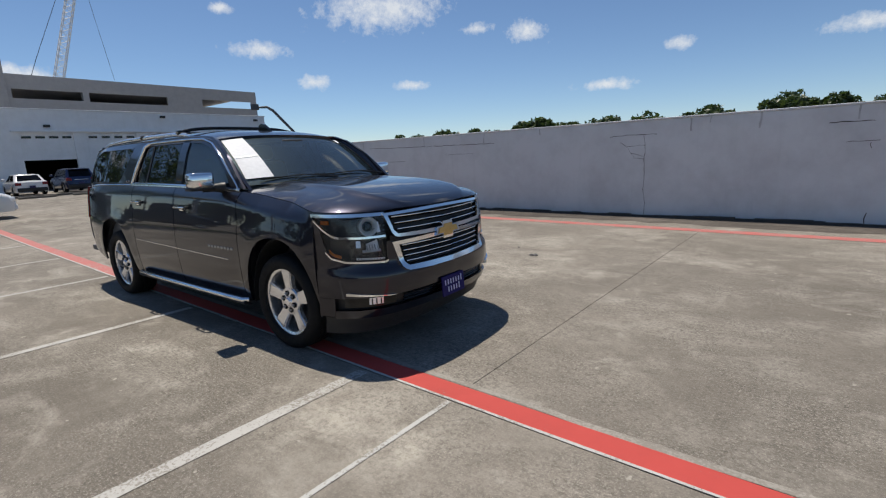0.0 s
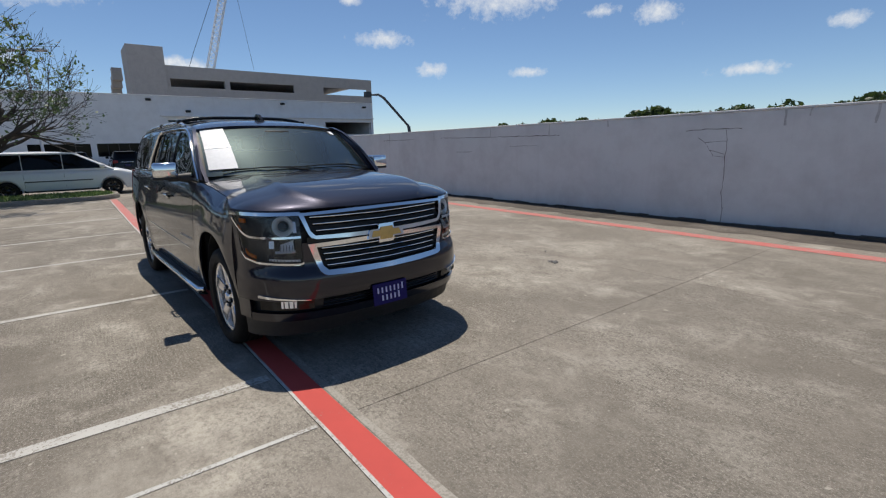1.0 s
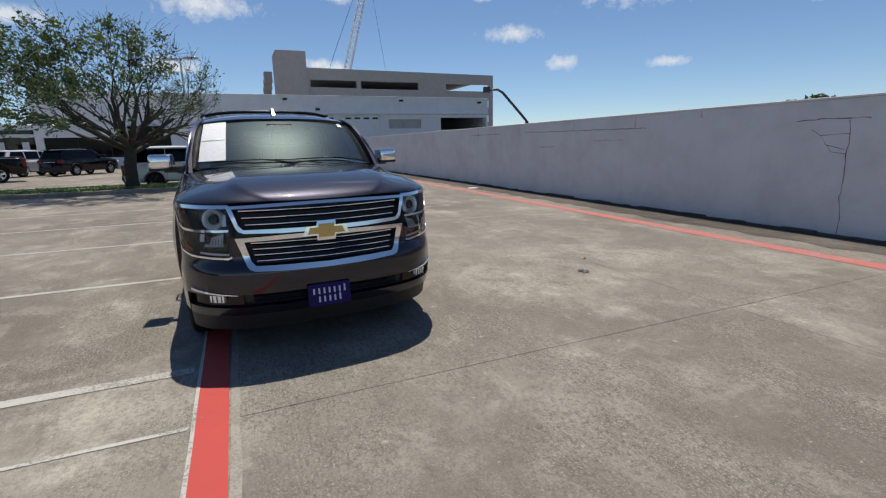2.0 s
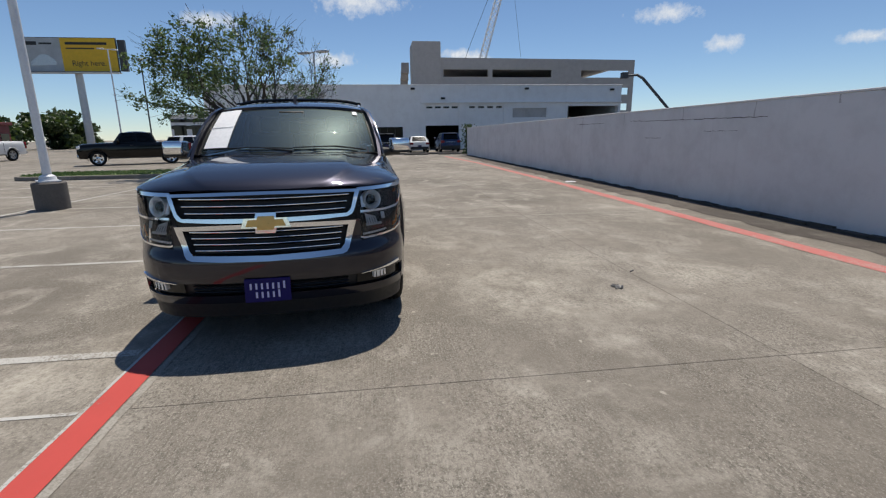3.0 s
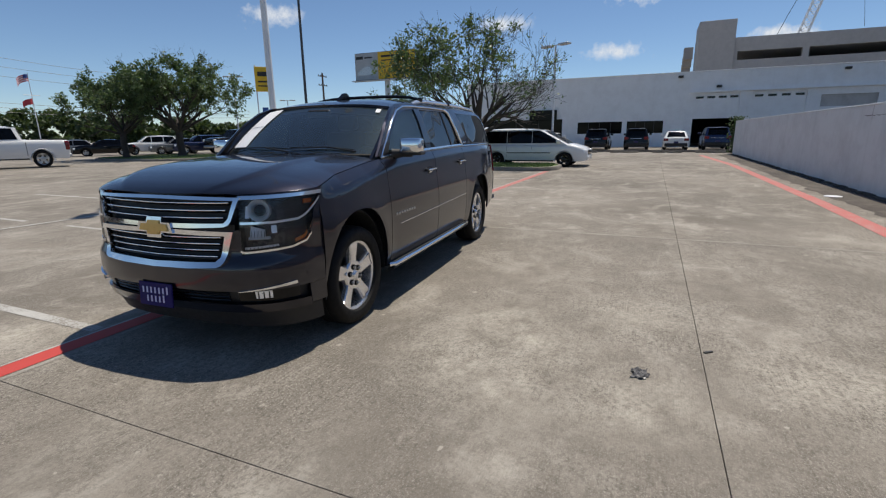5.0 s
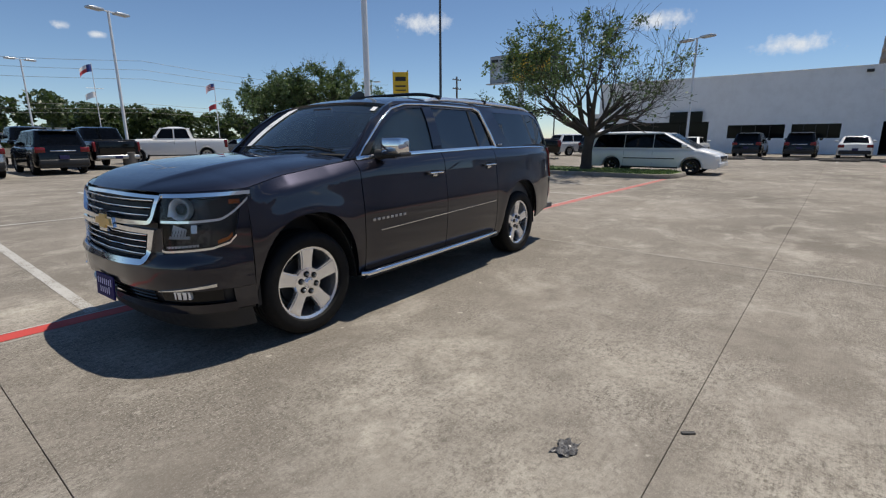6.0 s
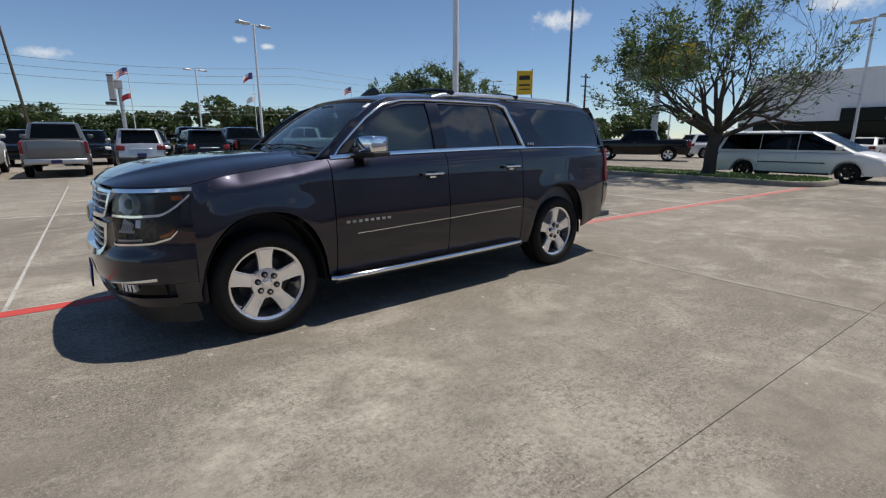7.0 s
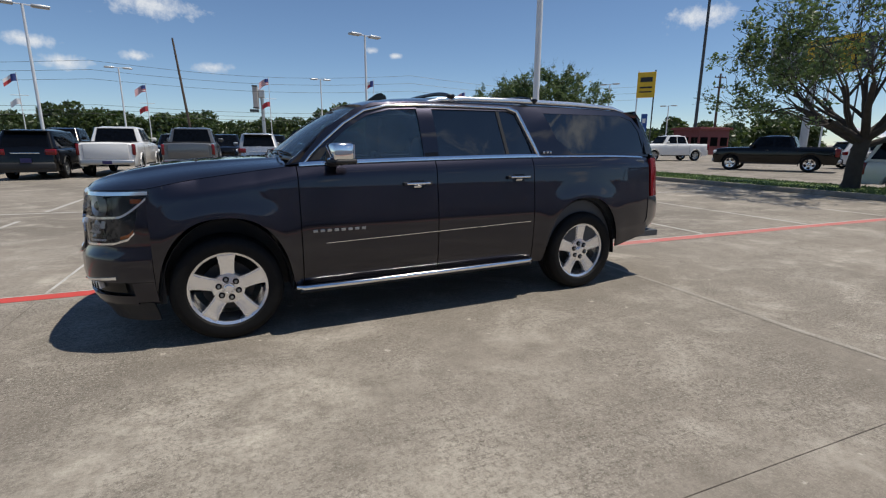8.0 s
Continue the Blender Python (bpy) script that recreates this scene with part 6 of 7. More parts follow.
def tree(name, label, loc, height, spread_r, fork, seed, leaves, leaf_size, squash=1.0, bare=None, lean=(0, 0), trunk_r=0.26, limbs=6, drift=(0, 0), dome=None, fan=False, clump=1.0):
    """Trunk, limbs that fork four times, and leaves along the outer twigs; bare(p): 0..1, how leafless a side is."""
    rnd = random.Random(seed)
    t = thing(name, label, "tree", loc)
    wood, tips = bmesh.new(), []

    mid_z = (height + fork * 0.9) / 2

    def outside(q):
        return dome and ((q.x - dome[0]) / spread_r) ** 2 + ((q.y - dome[1]) / spread_r) ** 2 + ((q.z - mid_z) / (height - mid_z)) ** 2 > 1

    def grow(p, d, length, r, depth):
        if depth > 2 and outside(p):
            return
        pts, rad = [p], [r]
        n = 5
        for i in range(n):
            d = (d + Vector((rnd.gauss(0, .10), rnd.gauss(0, .10), rnd.gauss(0, .06) + (0.03 if fan else 0.05 if depth < 2 else -0.01)))).normalized()
            p = p + d * length / n
            pts.append(p)
            rad.append(r * (1 - 0.5 * (i + 1) / n))
        add_tube(wood, pts, [max(v, 0.0055) for v in rad], 8 if depth < 2 else 5 if depth < 3 else 3, cap=depth > 3)
        if depth >= 3:
            tips.append((pts, depth))
            if fan and depth < 3:
                tips.pop()
        if depth >= (6 if fan else 5):
            return
        for i in range(rnd.choice((2, 3, 3)) if depth else limbs):
            k = rnd.randint(2, n) if depth else n
            ax = d.cross(Vector((rnd.gauss(0, 1), rnd.gauss(0, 1), rnd.gauss(0, 1)))).normalized()
            nd = Matrix.Rotation(radians(rnd.uniform(14, 44) if fan else rnd.uniform(18, 48)), 3, ax) @ d
            grow(pts[k], nd, length * rnd.uniform(0.62, 0.85), rad[k] * rnd.uniform(0.55, 0.75), depth + 1)
    base = Vector((0, 0, -0.05))
    top = Vector((lean[0] * fork, lean[1] * fork, fork))
    flare_pts = [base, base.lerp(top, 0.06), base.lerp(top, 0.2), base.lerp(top, 0.55) + Vector((0.04, -0.03, 0)), top]
    add_tube(wood, flare_pts, [trunk_r * 1.55, trunk_r * 1.2, trunk_r, trunk_r * 0.93, trunk_r * 0.9], 12)
    reach = (height - fork)
    for i in range(limbs):
        a = math.tau * (i + rnd.uniform(-.25, .25)) / limbs
        up = (0.32, 0.9, 0.5, 1.6, 0.42, 0.8, 2.4)[i % 7] if fan else rnd.uniform(0.45, 1.15)
        h = Vector((math.cos(a), math.sin(a), up)).normalized()
        h = (h + Vector((drift[0], drift[1], 0)) * rnd.uniform(0.2, 1)).normalized()
        length = 0.44 * (1 - 0.5 * (h.x * -drift[0] + h.y * -drift[1])) * math.hypot(spread_r * h.xy.length, reach * h.z) * rnd.uniform(0.9, 1.1)
        grow(top - Vector((0, 0, rnd.uniform(0, 0.25))), h, length, trunk_r * rnd.uniform(0.42, 0.6), 1)
    lo, hi = Vector((-spread_r, -spread_r, fork + 0.2)), Vector((spread_r, spread_r, height))
    part("trunk", wood, M["bark"], t, smooth=60)
    crown = bmesh.new()
    made = tries = 0
    leafy = [t_ for t_ in tips if rnd.random() < clump]
    while made < leaves and tries < leaves * 4:
        tries += 1
        pts, depth = rnd.choice(leafy)
        i = rnd.randrange(len(pts) - 1)
        c = pts[i].lerp(pts[i + 1], rnd.random())
        if c.z < fork * 0.7 or outside(c) or (bare and rnd.random() < bare(c)):
            continue
        for _ in range(rnd.randint(3, 9)):
            p = c + Vector((rnd.gauss(0, .10), rnd.gauss(0, .10), rnd.gauss(0, .09)))
            add_leaf(crown, p, leaf_size * rnd.uniform(0.6, 1.25), rnd)
            made += 1
    part("crown", crown, M["leaf"], t, "small green leaves, thin in places")
    return t


def oak_bare(p):
    """More bare twigs on the windward side and at the top."""
    return min(0.90, max(0.05, 0.52 + p.y * 0.20 - max(0.0, p.length - 4.6) * 0.2))


tree("oak_tree", "leaning oak with half-bare twigs on a planting island", (-20.3, -0.45, 0.13), 5.9, 4.7, 1.5, 47, 9000, 0.135, bare=oak_bare, lean=(0.03, 0.10), trunk_r=0.22, limbs=11, drift=(0, -0.04), dome=(0, -0.05), fan=True, clump=0.5)
tree("oak_tree", "leafy green oak on the far planting island", (-26.0, -25.9, 0.13), 7.3, 5.0, 2.0, 23, 20000, 0.2, trunk_r=0.27, limbs=12, dome=(-0.2, 0.4), fan=True)
tree("oak_tree", "leafy green oak on the far planting island", (-23.4, -28.4, 0.13), 6.3, 4.0, 1.8, 31, 13000, 0.2, trunk_r=0.22, limbs=11, dome=(0.2, -0.4), fan=True)


def far_woods(name, spots, seed, label):
    """Distant trees as many small leaf clumps on short trunks."""
    rnd = random.Random(seed)
    bm = bmesh.new()
    for x, y, h, w in spots:
        blobs = [(Vector((x + rnd.gauss(0, w * .32), y + rnd.gauss(0, w * .32), h * rnd.uniform(0.42, 0.8))), rnd.uniform(.25, .5) * w * 0.62) for _ in range(9)]
        add_tube(bm, [(x, y, -0.1), (x, y, h * 0.5)], [h * 0.03, h * 0.015], 6)
        blobs += [(Vector((x + rnd.gauss(0, w * .45), y + rnd.gauss(0, w * .45), h * rnd.uniform(0.12, 0.3))), 0.25 * w) for _ in range(3)]
        for c, r in blobs:
            for _ in range(210):
                d = Vector((rnd.gauss(0, 1), rnd.gauss(0, 1), rnd.gauss(0, 1))).normalized() * r * rnd.uniform(0.55, 1.05)
                d.z *= 0.72
                add_leaf(bm, c + d, rnd.uniform(0.45, 0.95) * min(1.2, w / 6), rnd)
    return structure(name, bm, M["leaf_far"], label, "trees", kind="stuff")


rnd = random.Random(5)
spots = []
for x, h in ((36, 7), (30, 8), (24, 9), (18, 8), (13, 7.5), (8, 7.5), (4, 8.5), (0, 6), (-10, 6.5), (-15, 7.5), (-26, 11), (-31, 9.5), (-37, 9.5), (-42, 10), (-48, 8.5), (-55, 8)):
    spots.append((x, -108 + rnd.uniform(-4, 4), h, 8.5))
spots += [(34 - 6.5 * k + rnd.uniform(-2, 2), -122 + rnd.uniform(-4, 4), rnd.uniform(4.0, 8.2), 9) for k in range(15)]
far_woods("far_woods", spots, 3, "green trees along the street behind the car rows")
spots = [(-58 - 3.4 * k, -94 + 3.6 * k, rnd.uniform(4.6, 7.0), 8) for k in range(13)]
far_woods("far_woods", spots, 4, "low green trees beyond the far rows")
spots = [(-48.2, 52, 4.4, 3), (-43.1, 56.5, 4.9, 4), (-39.5, 58.5, 4.2, 4), (-33.7, 62.7, 5.3, 5.5), (-29.6, 64.8, 5.1, 5), (-24.5, 67, 5.4, 4.5), (-20, 68.2, 5.0, 4), (-16.5, 69.5, 5.2, 5), (-13.5, 70, 5.1, 4), (-10.8, 70.7, 6.2, 3.2),
         (-5.5, 71.3, 6.3, 4), (-3.2, 71.4, 7.0, 4.5), (0.9, 71.6, 6.2, 4), (4.2, 71.5, 5.5, 3.5), (8, 71, 6.4, 4)]
spots = [(x, y, h + 0.75, w + 0.8) for x, y, h, w in spots]
far_woods("far_woods", spots, 6, "tree tops showing over the long wall")


# ---------------------------------------------------------------- lamp posts, signs, wires
def lamp_post(loc, h, heads, base_block, label, r=0.075, along=0.0, mat_="pole_white"):
    p = thing("lamp_post", label, "lamp post", loc, along, "lamp posts")
    z0 = 0.0
    if base_block:
        part("base", lathe([(0.32, 0.0), (0.32, base_block - 0.03), (0.29, base_block), (0.001, base_block)], 20, "z"), M["stop_concrete"] if base_block > 0.55 else M["kerb"], p, "dirty round concrete base", 40)
        part("base_plate", box((-0.2, -0.2, base_block), (0.2, 0.2, base_block + 0.035), 0.01), M[mat_], p)
        part("base_cover", lathe([(0.17, base_block + 0.035), (0.15, base_block + 0.12), (0.09, base_block + 0.16)], 16, "z"), M[mat_], p, smooth=40)
        z0 = base_block
    part("pole", tube([(0, 0, z0), (0, 0, z0 + 0.35 * (h - z0)), (0, 0, h)], [r, r * 0.92, r * 0.72], 14), M[mat_], p, smooth=50)
    for k in range(heads):
        a = math.tau * k / max(heads, 1)
        m = pose(0, 0, h, 0, 0, math.degrees(a))
        arm = part("arm", box((0, -0.03, -0.05), (0.35, 0.03, 0.0), 0.01, m), M[mat_], p)
        part("lamp_head", box((0.3, -0.19, -0.09), (1.0, 0.19, 0.03), 0.04, m), M["galv"], arm, "flat shoebox lamp head", 50)
    return p


lamp_post((-10.3, -2.58, 0), 11.5, 2, 0.6, "tall white steel lamp post on a dirty concrete base", 0.085, 40)
lamp_post((-10.16, -20.4, 0), 7.45, 2, 0.85, "white twin-head lamp post on a concrete base", 0.075, 20)
lamp_post((-10.9, -42.6, 0), 7.6, 2, 0.8, "white twin-head lamp post", 0.075, 10)
lamp_post((5.5, -20.45, 0), 7.5, 2, 0.85, "white twin-head lamp post on a concrete base", 0.075, 20)
lamp_post((5.9, -41.0, 0), 7.5, 2, 0.8, "white twin-head lamp post", 0.075, 15)
lamp_post((-30.0, 1.1, 0), 6.45, 2, 0.4, "pale lamp post in front of the workshop", 0.07, 60)
lamp_post((-40.0, -34.4, 0), 7.7, 2, 0.4, "distant twin-head lamp post", 0.08, 120)
lamp_post((-53.2, -38.7, 0), 6.2, 2, 0.4, "distant short lamp post", 0.08, 120)
lamp_post((-59.8, -24.4, 0), 11.3, 2, 0.4, "distant twin-head lamp post by the billboard", 0.09, 120)
lamp_post((-72.5, -51.0, 0), 31.0, 0, 0.0, "very tall dark steel mast", 0.26, 0, "pole_dark")
lamp_post((-54.2, -18.8, 0), 9.4, 1, 0.3, "distant dark lamp post", 0.08, 30, "pole_dark")


def timber_pole(loc, h, lean_deg, label, arms=1):
    p = thing("utility_pole", label, "pole", loc, 0, "utility poles")
    t = math.tan(radians(lean_deg))
    part("post", tube([(0, 0, -0.1), (t * h * 0.5, 0, h * 0.5), (t * h, 0, h)], [0.2, 0.17, 0.13], 10), M["timber"], p, smooth=50)
    for k in range(arms):
        z = h - 0.6 - 1.4 * k
        a = part("cross_arm", box((t * z - 1.1, -0.06, z), (t * z + 1.1, 0.06, z + 0.12), 0.01), M["timber"], p)
        for x in (-1.0, -0.4, 0.4, 1.0):
            part("insulator", lathe([(0.05, 0), (0.07, 0.05), (0.04, 0.16), (0.001, 0.17)], 8, "z", (t * z + x, 0, z + 0.12)), M["pole_dark"], a)
    return p


timber_pole((3.45, -73.2, 0), 15.8, 5.0, "dark leaning timber pole with no crossarm", 0)
timber_pole((-67.6, -43.4, 0), 11.4, 0.5, "distant timber utility pole with crossarms", 2)
for z, sag in ((12.2, 1.2), (11.0, 1.0), (9.8, 0.9), (6.4, 0.6), (5.8, 0.6), (5.2, 0.5)):
    w = thing("power_line", "thin dark overhead wire across the sky", "wire", (0, 0, 0), 0, "overhead wires")
    part("wire", tube([(60 - 3.2 * k, -77 + 0.25 * k, z - sag * math.sin(math.pi * ((k % 14) / 14))) for k in range(43)], 0.022, 4), M["pole_dark"], w)


# billboard
bb = thing("billboard", "large roadside billboard, half pale and half yellow, on a post", "billboard", (-80.0, -38.95, 0))
part("post", tube([(-0.6, 0.2, -0.1), (-0.6, 0.2, 11.6)], [0.55, 0.5], 18), M["galv"], bb, smooth=50)
part("catwalk", box((-0.2, -6.4, 11.1), (1.1, 6.4, 11.25), 0.02), M["galv"], bb)
part("frame", box((-0.35, -6.2, 11.3), (-0.02, 6.2, 16.1), 0.03), M["pole_dark"], bb)
part("picture_panel", box((0.0, -6.15, 11.45), (0.05, -1.3, 16.0), 0.01), mat("pale_print", (0.42, 0.45, 0.46), 0.6, var=0.35, scale=0.5), bb, "pale printed panel")
part("yellow_panel", box((0.0, -1.28, 11.45), (0.05, 6.15, 16.0), 0.01), M["yellow"], bb, "yellow printed panel")
car_shape = [(-5.6, 12.2), (-5.5, 12.9), (-4.9, 13.1), (-4.4, 13.7), (-3.2, 13.75), (-2.6, 13.2), (-2.2, 13.0), (-2.1, 12.3)]
part("printed_car", plate(car_shape, [], lambda u, v, d: Vector((0.07 + d, u, v)), 0.015), M["car_silver"], bb, "printed grey car shape")
for y0, y1, z, h in ((-5.9, -4.4, 15.0, 0.5), (-4.1, -2.4, 15.1, 0.25)):
    part("print_bar", box((0.052, y0, z), (0.064, y1, z + h)), M["ink_black"], bb)
for y0, y1, z, h in ((-0.6, 5.0, 15.1, 0.35), (-0.6, 3.2, 14.5, 0.18)):
    part("print_bar", box((0.052, y0, z), (0.064, y1, z + h)), M["ink_black"], bb)
words = bpy.data.curves.new("lettering", "FONT")
words.body, words.size, words.extrude = "Right here.", 1.05, 0.006
words.materials.append(M["ink_black"])
text_ob = new("lettering", words)
text_ob.parent = bb
text_ob.matrix_basis = pose(0.06, -0.1, 12.2, 90, 0, 90)
tagged(text_ob)
part("side_panel", box((-0.9, 6.2, 11.5), (-0.4, 7.2, 15.9), 0.02), M["pole_dark"], bb)

# yellow sign on two poles, with a blue banner below
ys = thing("rental_sign", "yellow rectangular sign with dark lettering bars on two poles", "sign", (-50.0, -39.5, 0), 40.0)
part("panel", box((-0.12, -1.05, 7.1), (0.12, 1.05, 10.1), 0.03), M["yellow"], ys)
part("lettering_bar", box((0.12, -0.7, 8.95), (0.135, 0.7, 9.5)), M["ink_black"], ys)
part("lettering_bar", box((0.12, -0.7, 8.2), (0.135, 0.7, 8.4)), M["ink_black"], ys)
part("lettering_bar", box((0.12, -0.7, 7.7), (0.135, 0.7, 7.85)), M["ink_black"], ys)
for y in (-0.95, 0.95):
    part("post", tube([(-0.02, y, 0), (-0.02, y, 10.3)], 0.08, 10), M["pole_dark"] if y > 0 else M["pole_white"], ys, smooth=50)
bs = thing("banner_sign", "tall narrow blue sign with pale bars", "sign", (-53.3, -42.7, 0), 40.0)
part("panel", box((-0.1, -0.38, 2.2), (0.1, 0.38, 5.4), 0.03), M["sign_blue"], bs)
part("lettering_bar", box((0.1, -0.2, 4.2), (0.115, 0.2, 4.8)), M["ink_white"], bs)
part("post", tube([(0, 0, 0), (0, 0, 2.3)], 0.1, 8), M["pole_dark"], bs)

# sign on a thick steel post, seen from the side
ts = thing("roadside_sign", "edge-on advertising sign on a thick steel post", "sign", (-6.6, -74.6, 0), -6.0)
part("post", tube([(0, 0, 0), (0, 0, 8.9)], [0.28, 0.25], 14), M["galv"], ts, smooth=50)
part("cradle", box((-0.4, -0.5, 8.2), (0.5, 0.5, 9.4), 0.1), M["galv"], ts)
pn = part("panel", box((0.55, -1.2, 6.6), (1.25, 1.2, 9.9), 0.05), M["precast"], ts, "grey panel box seen from its end")
part("panel_rim", box((0.5, 1.15, 6.55), (1.3, 1.26, 6.75), 0.02), M["pole_dark"], pn)
part("panel_rim", box((0.5, 1.15, 9.75), (1.3, 1.26, 9.95), 0.02), M["pole_dark"], pn)
part("light_arm", box((0.5, 0.6, 6.0), (1.8, 1.4, 6.4), 0.05), M["pole_dark"], ts)


def flagpole(loc, h, a, kind, label):
    f = thing("flagpole", label, "flagpole", loc, a, "flagpoles")
    part("pole", tube([(0, 0, 0), (0, 0, h)], [0.07, 0.035], 8), M["pole_white"], f, smooth=50)
    part("cross_piece", tube([(-0.9, 0, h * 0.72), (0.9, 0, h * 0.72)], 0.04, 6), M["pole_white"], f)

    def cloth(u, v):
        return Vector((0.05 + 1.3 * u, 0.18 * math.sin(u * 7), h - 0.2 - drop - 0.85 * v - 0.75 * u * u))
    drop = 0.0
    part("field", sheet(cloth, spread(0, 0.4, 6), spread(0, 0.55 if kind == "stripes" else 1.0, 5), 0.01), M["flag_blue"], f, "dark blue field")
    if kind == "stripes":
        for k in range(7):
            a0, b0 = k / 7, (k + 1) / 7
            part("stripe", sheet(cloth, spread(0.4 if a0 < 0.5 else 0.0, 1, 8), spread(a0, b0, 2), 0.01), M["flag_red"] if k % 2 == 0 else M["flag_white"], f)
    else:
        part("stripe", sheet(cloth, spread(0.4, 1, 8), spread(0, 0.5, 3), 0.01), M["flag_white"], f)
        part("stripe", sheet(cloth, spread(0.4, 1, 8), spread(0.5, 1, 3), 0.01), M["flag_red"], f)
    drop = h * 0.30
    part("lower_flag", sheet(cloth, spread(0, 0.8, 10), spread(0, 0.8, 4), 0.01), M["flag_red"] if kind == "stripes" else M["flag_white"], f, "second smaller flag")
    return f


flagpole((-7.4, -68.5, 0), 10.6, 0, "stripes", "white flagpole with a striped flag")
flagpole((-22.1, -65.2, 0), 10.7, 0, "star", "white flagpole with a three-coloured flag")
flagpole((-37.0, -64.8, 0), 9.6, 0, "stripes", "white flagpole with a striped flag")
flagpole((8.5, -70.9, 0), 9.2, 0, "stripes", "white flagpole with a striped flag")
flagpole((21.5, -67.7, 0), 9.6, 0, "star", "white flagpole with a three-coloured flag")

# low buildings at a distance
def low_building(name, label, lo, hi, wall_mat, roof_mat, cols):
    b = thing(name, label, "building", ((lo[0] + hi[0]) / 2, (lo[1] + hi[1]) / 2, 0))
    hx, hy, h = (hi[0] - lo[0]) / 2, (hi[1] - lo[1]) / 2, hi[2]
    part("wall", box((-hx, -hy, 0), (hx, hy, h)), wall_mat, b)
    part("roof", box((-hx - 0.3, -hy - 0.3, h), (hx + 0.3, hy + 0.3, h + 0.35), 0.05), roof_mat, b)
    n = cols
    for k in range(n):
        y = -hy + 2 * hy * (k + 0.5) / n
        part("window", box((hx - 0.02, y - hy / n * 0.7, h * 0.35), (hx + 0.04, y + hy / n * 0.7, h * 0.7)), M["black_glass"], b)
        x = -hx + 2 * hx * (k + 0.5) / n
        part("window", box((x - hx / n * 0.7, hy - 0.02, h * 0.35), (x + hx / n * 0.7, hy + 0.04, h * 0.7)), M["black_glass"], b)
    return b


low_building("shed", "low red metal building", (-69, -46.5, 0), (-63, -42.0, 3.5), M["roof_red"], M["roof_red"], 3)
low_building("warehouse", "long low white warehouse", (-28, -114, 0), (-12, -106, 3.4), M["facade"], M["facade"], 6)
ob_ = low_building("office_building", "distant pale office block with window bands", (-122, -39, 0), (-112, -28, 6.3), M["facade"], M["facade"], 3)
for z in (3.6, 5.0):
    part("window_band", box((4.9, -5.4, z), (5.1, 5.4, z + 0.7)), M["black_glass"], ob_)
low_building("store", "low pale store beyond the far rows", (-104, -100, 0), (-92, -76, 4.0), M["facade"], M["precast"], 5)

# crane and boom lift
cr = thing("crane", "pale lattice crane boom rising behind the garage", "crane", (-173.9, 42.2, 0))
foot, tip = Vector((0, -1.2, 20)), Vector((2.2, 9.6, 60))
bm = bmesh.new()
ax = (tip - foot).normalized()
u_ = ax.cross(Vector((1, 0, 0))).normalized() * 1.1
v_ = ax.cross(u_).normalized() * 1.1
L_ = (tip - foot).length
cor = [u_ + v_, u_ - v_, -u_ - v_, -u_ + v_]
for c in cor:
    add_tube(bm, [foot + c, tip + c * 0.8], 0.14, 5)
n = 24
for k in range(n):
    p, q = foot + ax * L_ * k / n, foot + ax * L_ * (k + 1) / n
    for i in range(4):
        add_tube(bm, [p + cor[i], q + cor[(i + 1) % 4]], 0.08, 4)
        add_tube(bm, [p + cor[i], p + cor[(i + 1) % 4]], 0.06, 4)
part("boom", bm, M["pole_white"], cr, "white lattice boom")
part("cable", tube([foot + Vector((0, -7, 0)), foot + Vector((1, -2.5, 12)), tip + Vector((0, -1.5, 0))], 0.07, 4), M["pole_dark"], cr)
part("cable", tube([tip, tip + Vector((0, 4.5, -32))], 0.05, 4), M["pole_dark"], cr)
part("mast_base", box((-3, -4, 0), (3, 4, 20.5), 0.3), M["precast"], cr)
bl = thing("boom_lift", "dark folding boom arm reaching down past the garage corner", "boom lift", (-72.3, 43.6, 0))
part("arm", tube([(0, 0, 10.1), (0.7, 1.3, 10.15), (1.2, 2.0, 9.6), (3.3, 5.4, 4.9)], [0.14, 0.2, 0.22, 0.2], 8), M["pole_dark"], bl, "dark boom", 50)
part("basket", box((-0.4, -0.9, 9.7), (0.4, 0.1, 10.6), 0.05), M["pole_dark"], bl)
part("chassis", box((2.4, 4.2, 0), (5.4, 6.8, 1.8), 0.2), M["pole_dark"], bl)
part("mast", tube([(3.6, 5.6, 1.6), (3.3, 5.4, 4.9)], 0.28, 8), M["pole_dark"], bl)

# shrub at the wall's end, wheel stops, small litter
rnd = random.Random(9)
sh = thing("shrub", "tall dark shrub at the end of the wall", "shrub", (-35.3, 11.5, 0))
bm = bmesh.new()
for _ in range(900):
    add_leaf(bm, Vector((rnd.gauss(0, .22), rnd.gauss(0, .2), rnd.uniform(0.1, 2.3))), rnd.uniform(.1, .2), rnd)
part("leaves", bm, M["leaf_far"], sh)
part("stem", tube([(0, 0, 0), (0.05, 0, 1.9)], 0.03, 6), M["bark"], sh)
for y in (-0.6, 2.1, 4.9, 7.7, 10.4):
    ws_ = thing("wheel_stop", "low concrete wheel stop at the head of a stall", "wheel stop", (-37.2, y, 0), 0, "wheel stops")
    part("bar", box((-0.08, -0.95, 0), (0.08, 0.95, 0.13), 0.03), M["kerb"], ws_, smooth=50)
structure("kerb", box((-38.9, -3.0, -0.01), (-38.6, WALL_Y + 1.0, 0.14), 0.02), M["stop_concrete"], "dark low kerb before the workshop cars", "kerb")


def litter(name, label, loc, bm, material):
    t = thing(name, label, "litter", loc)
    part("piece", bm, material, t)


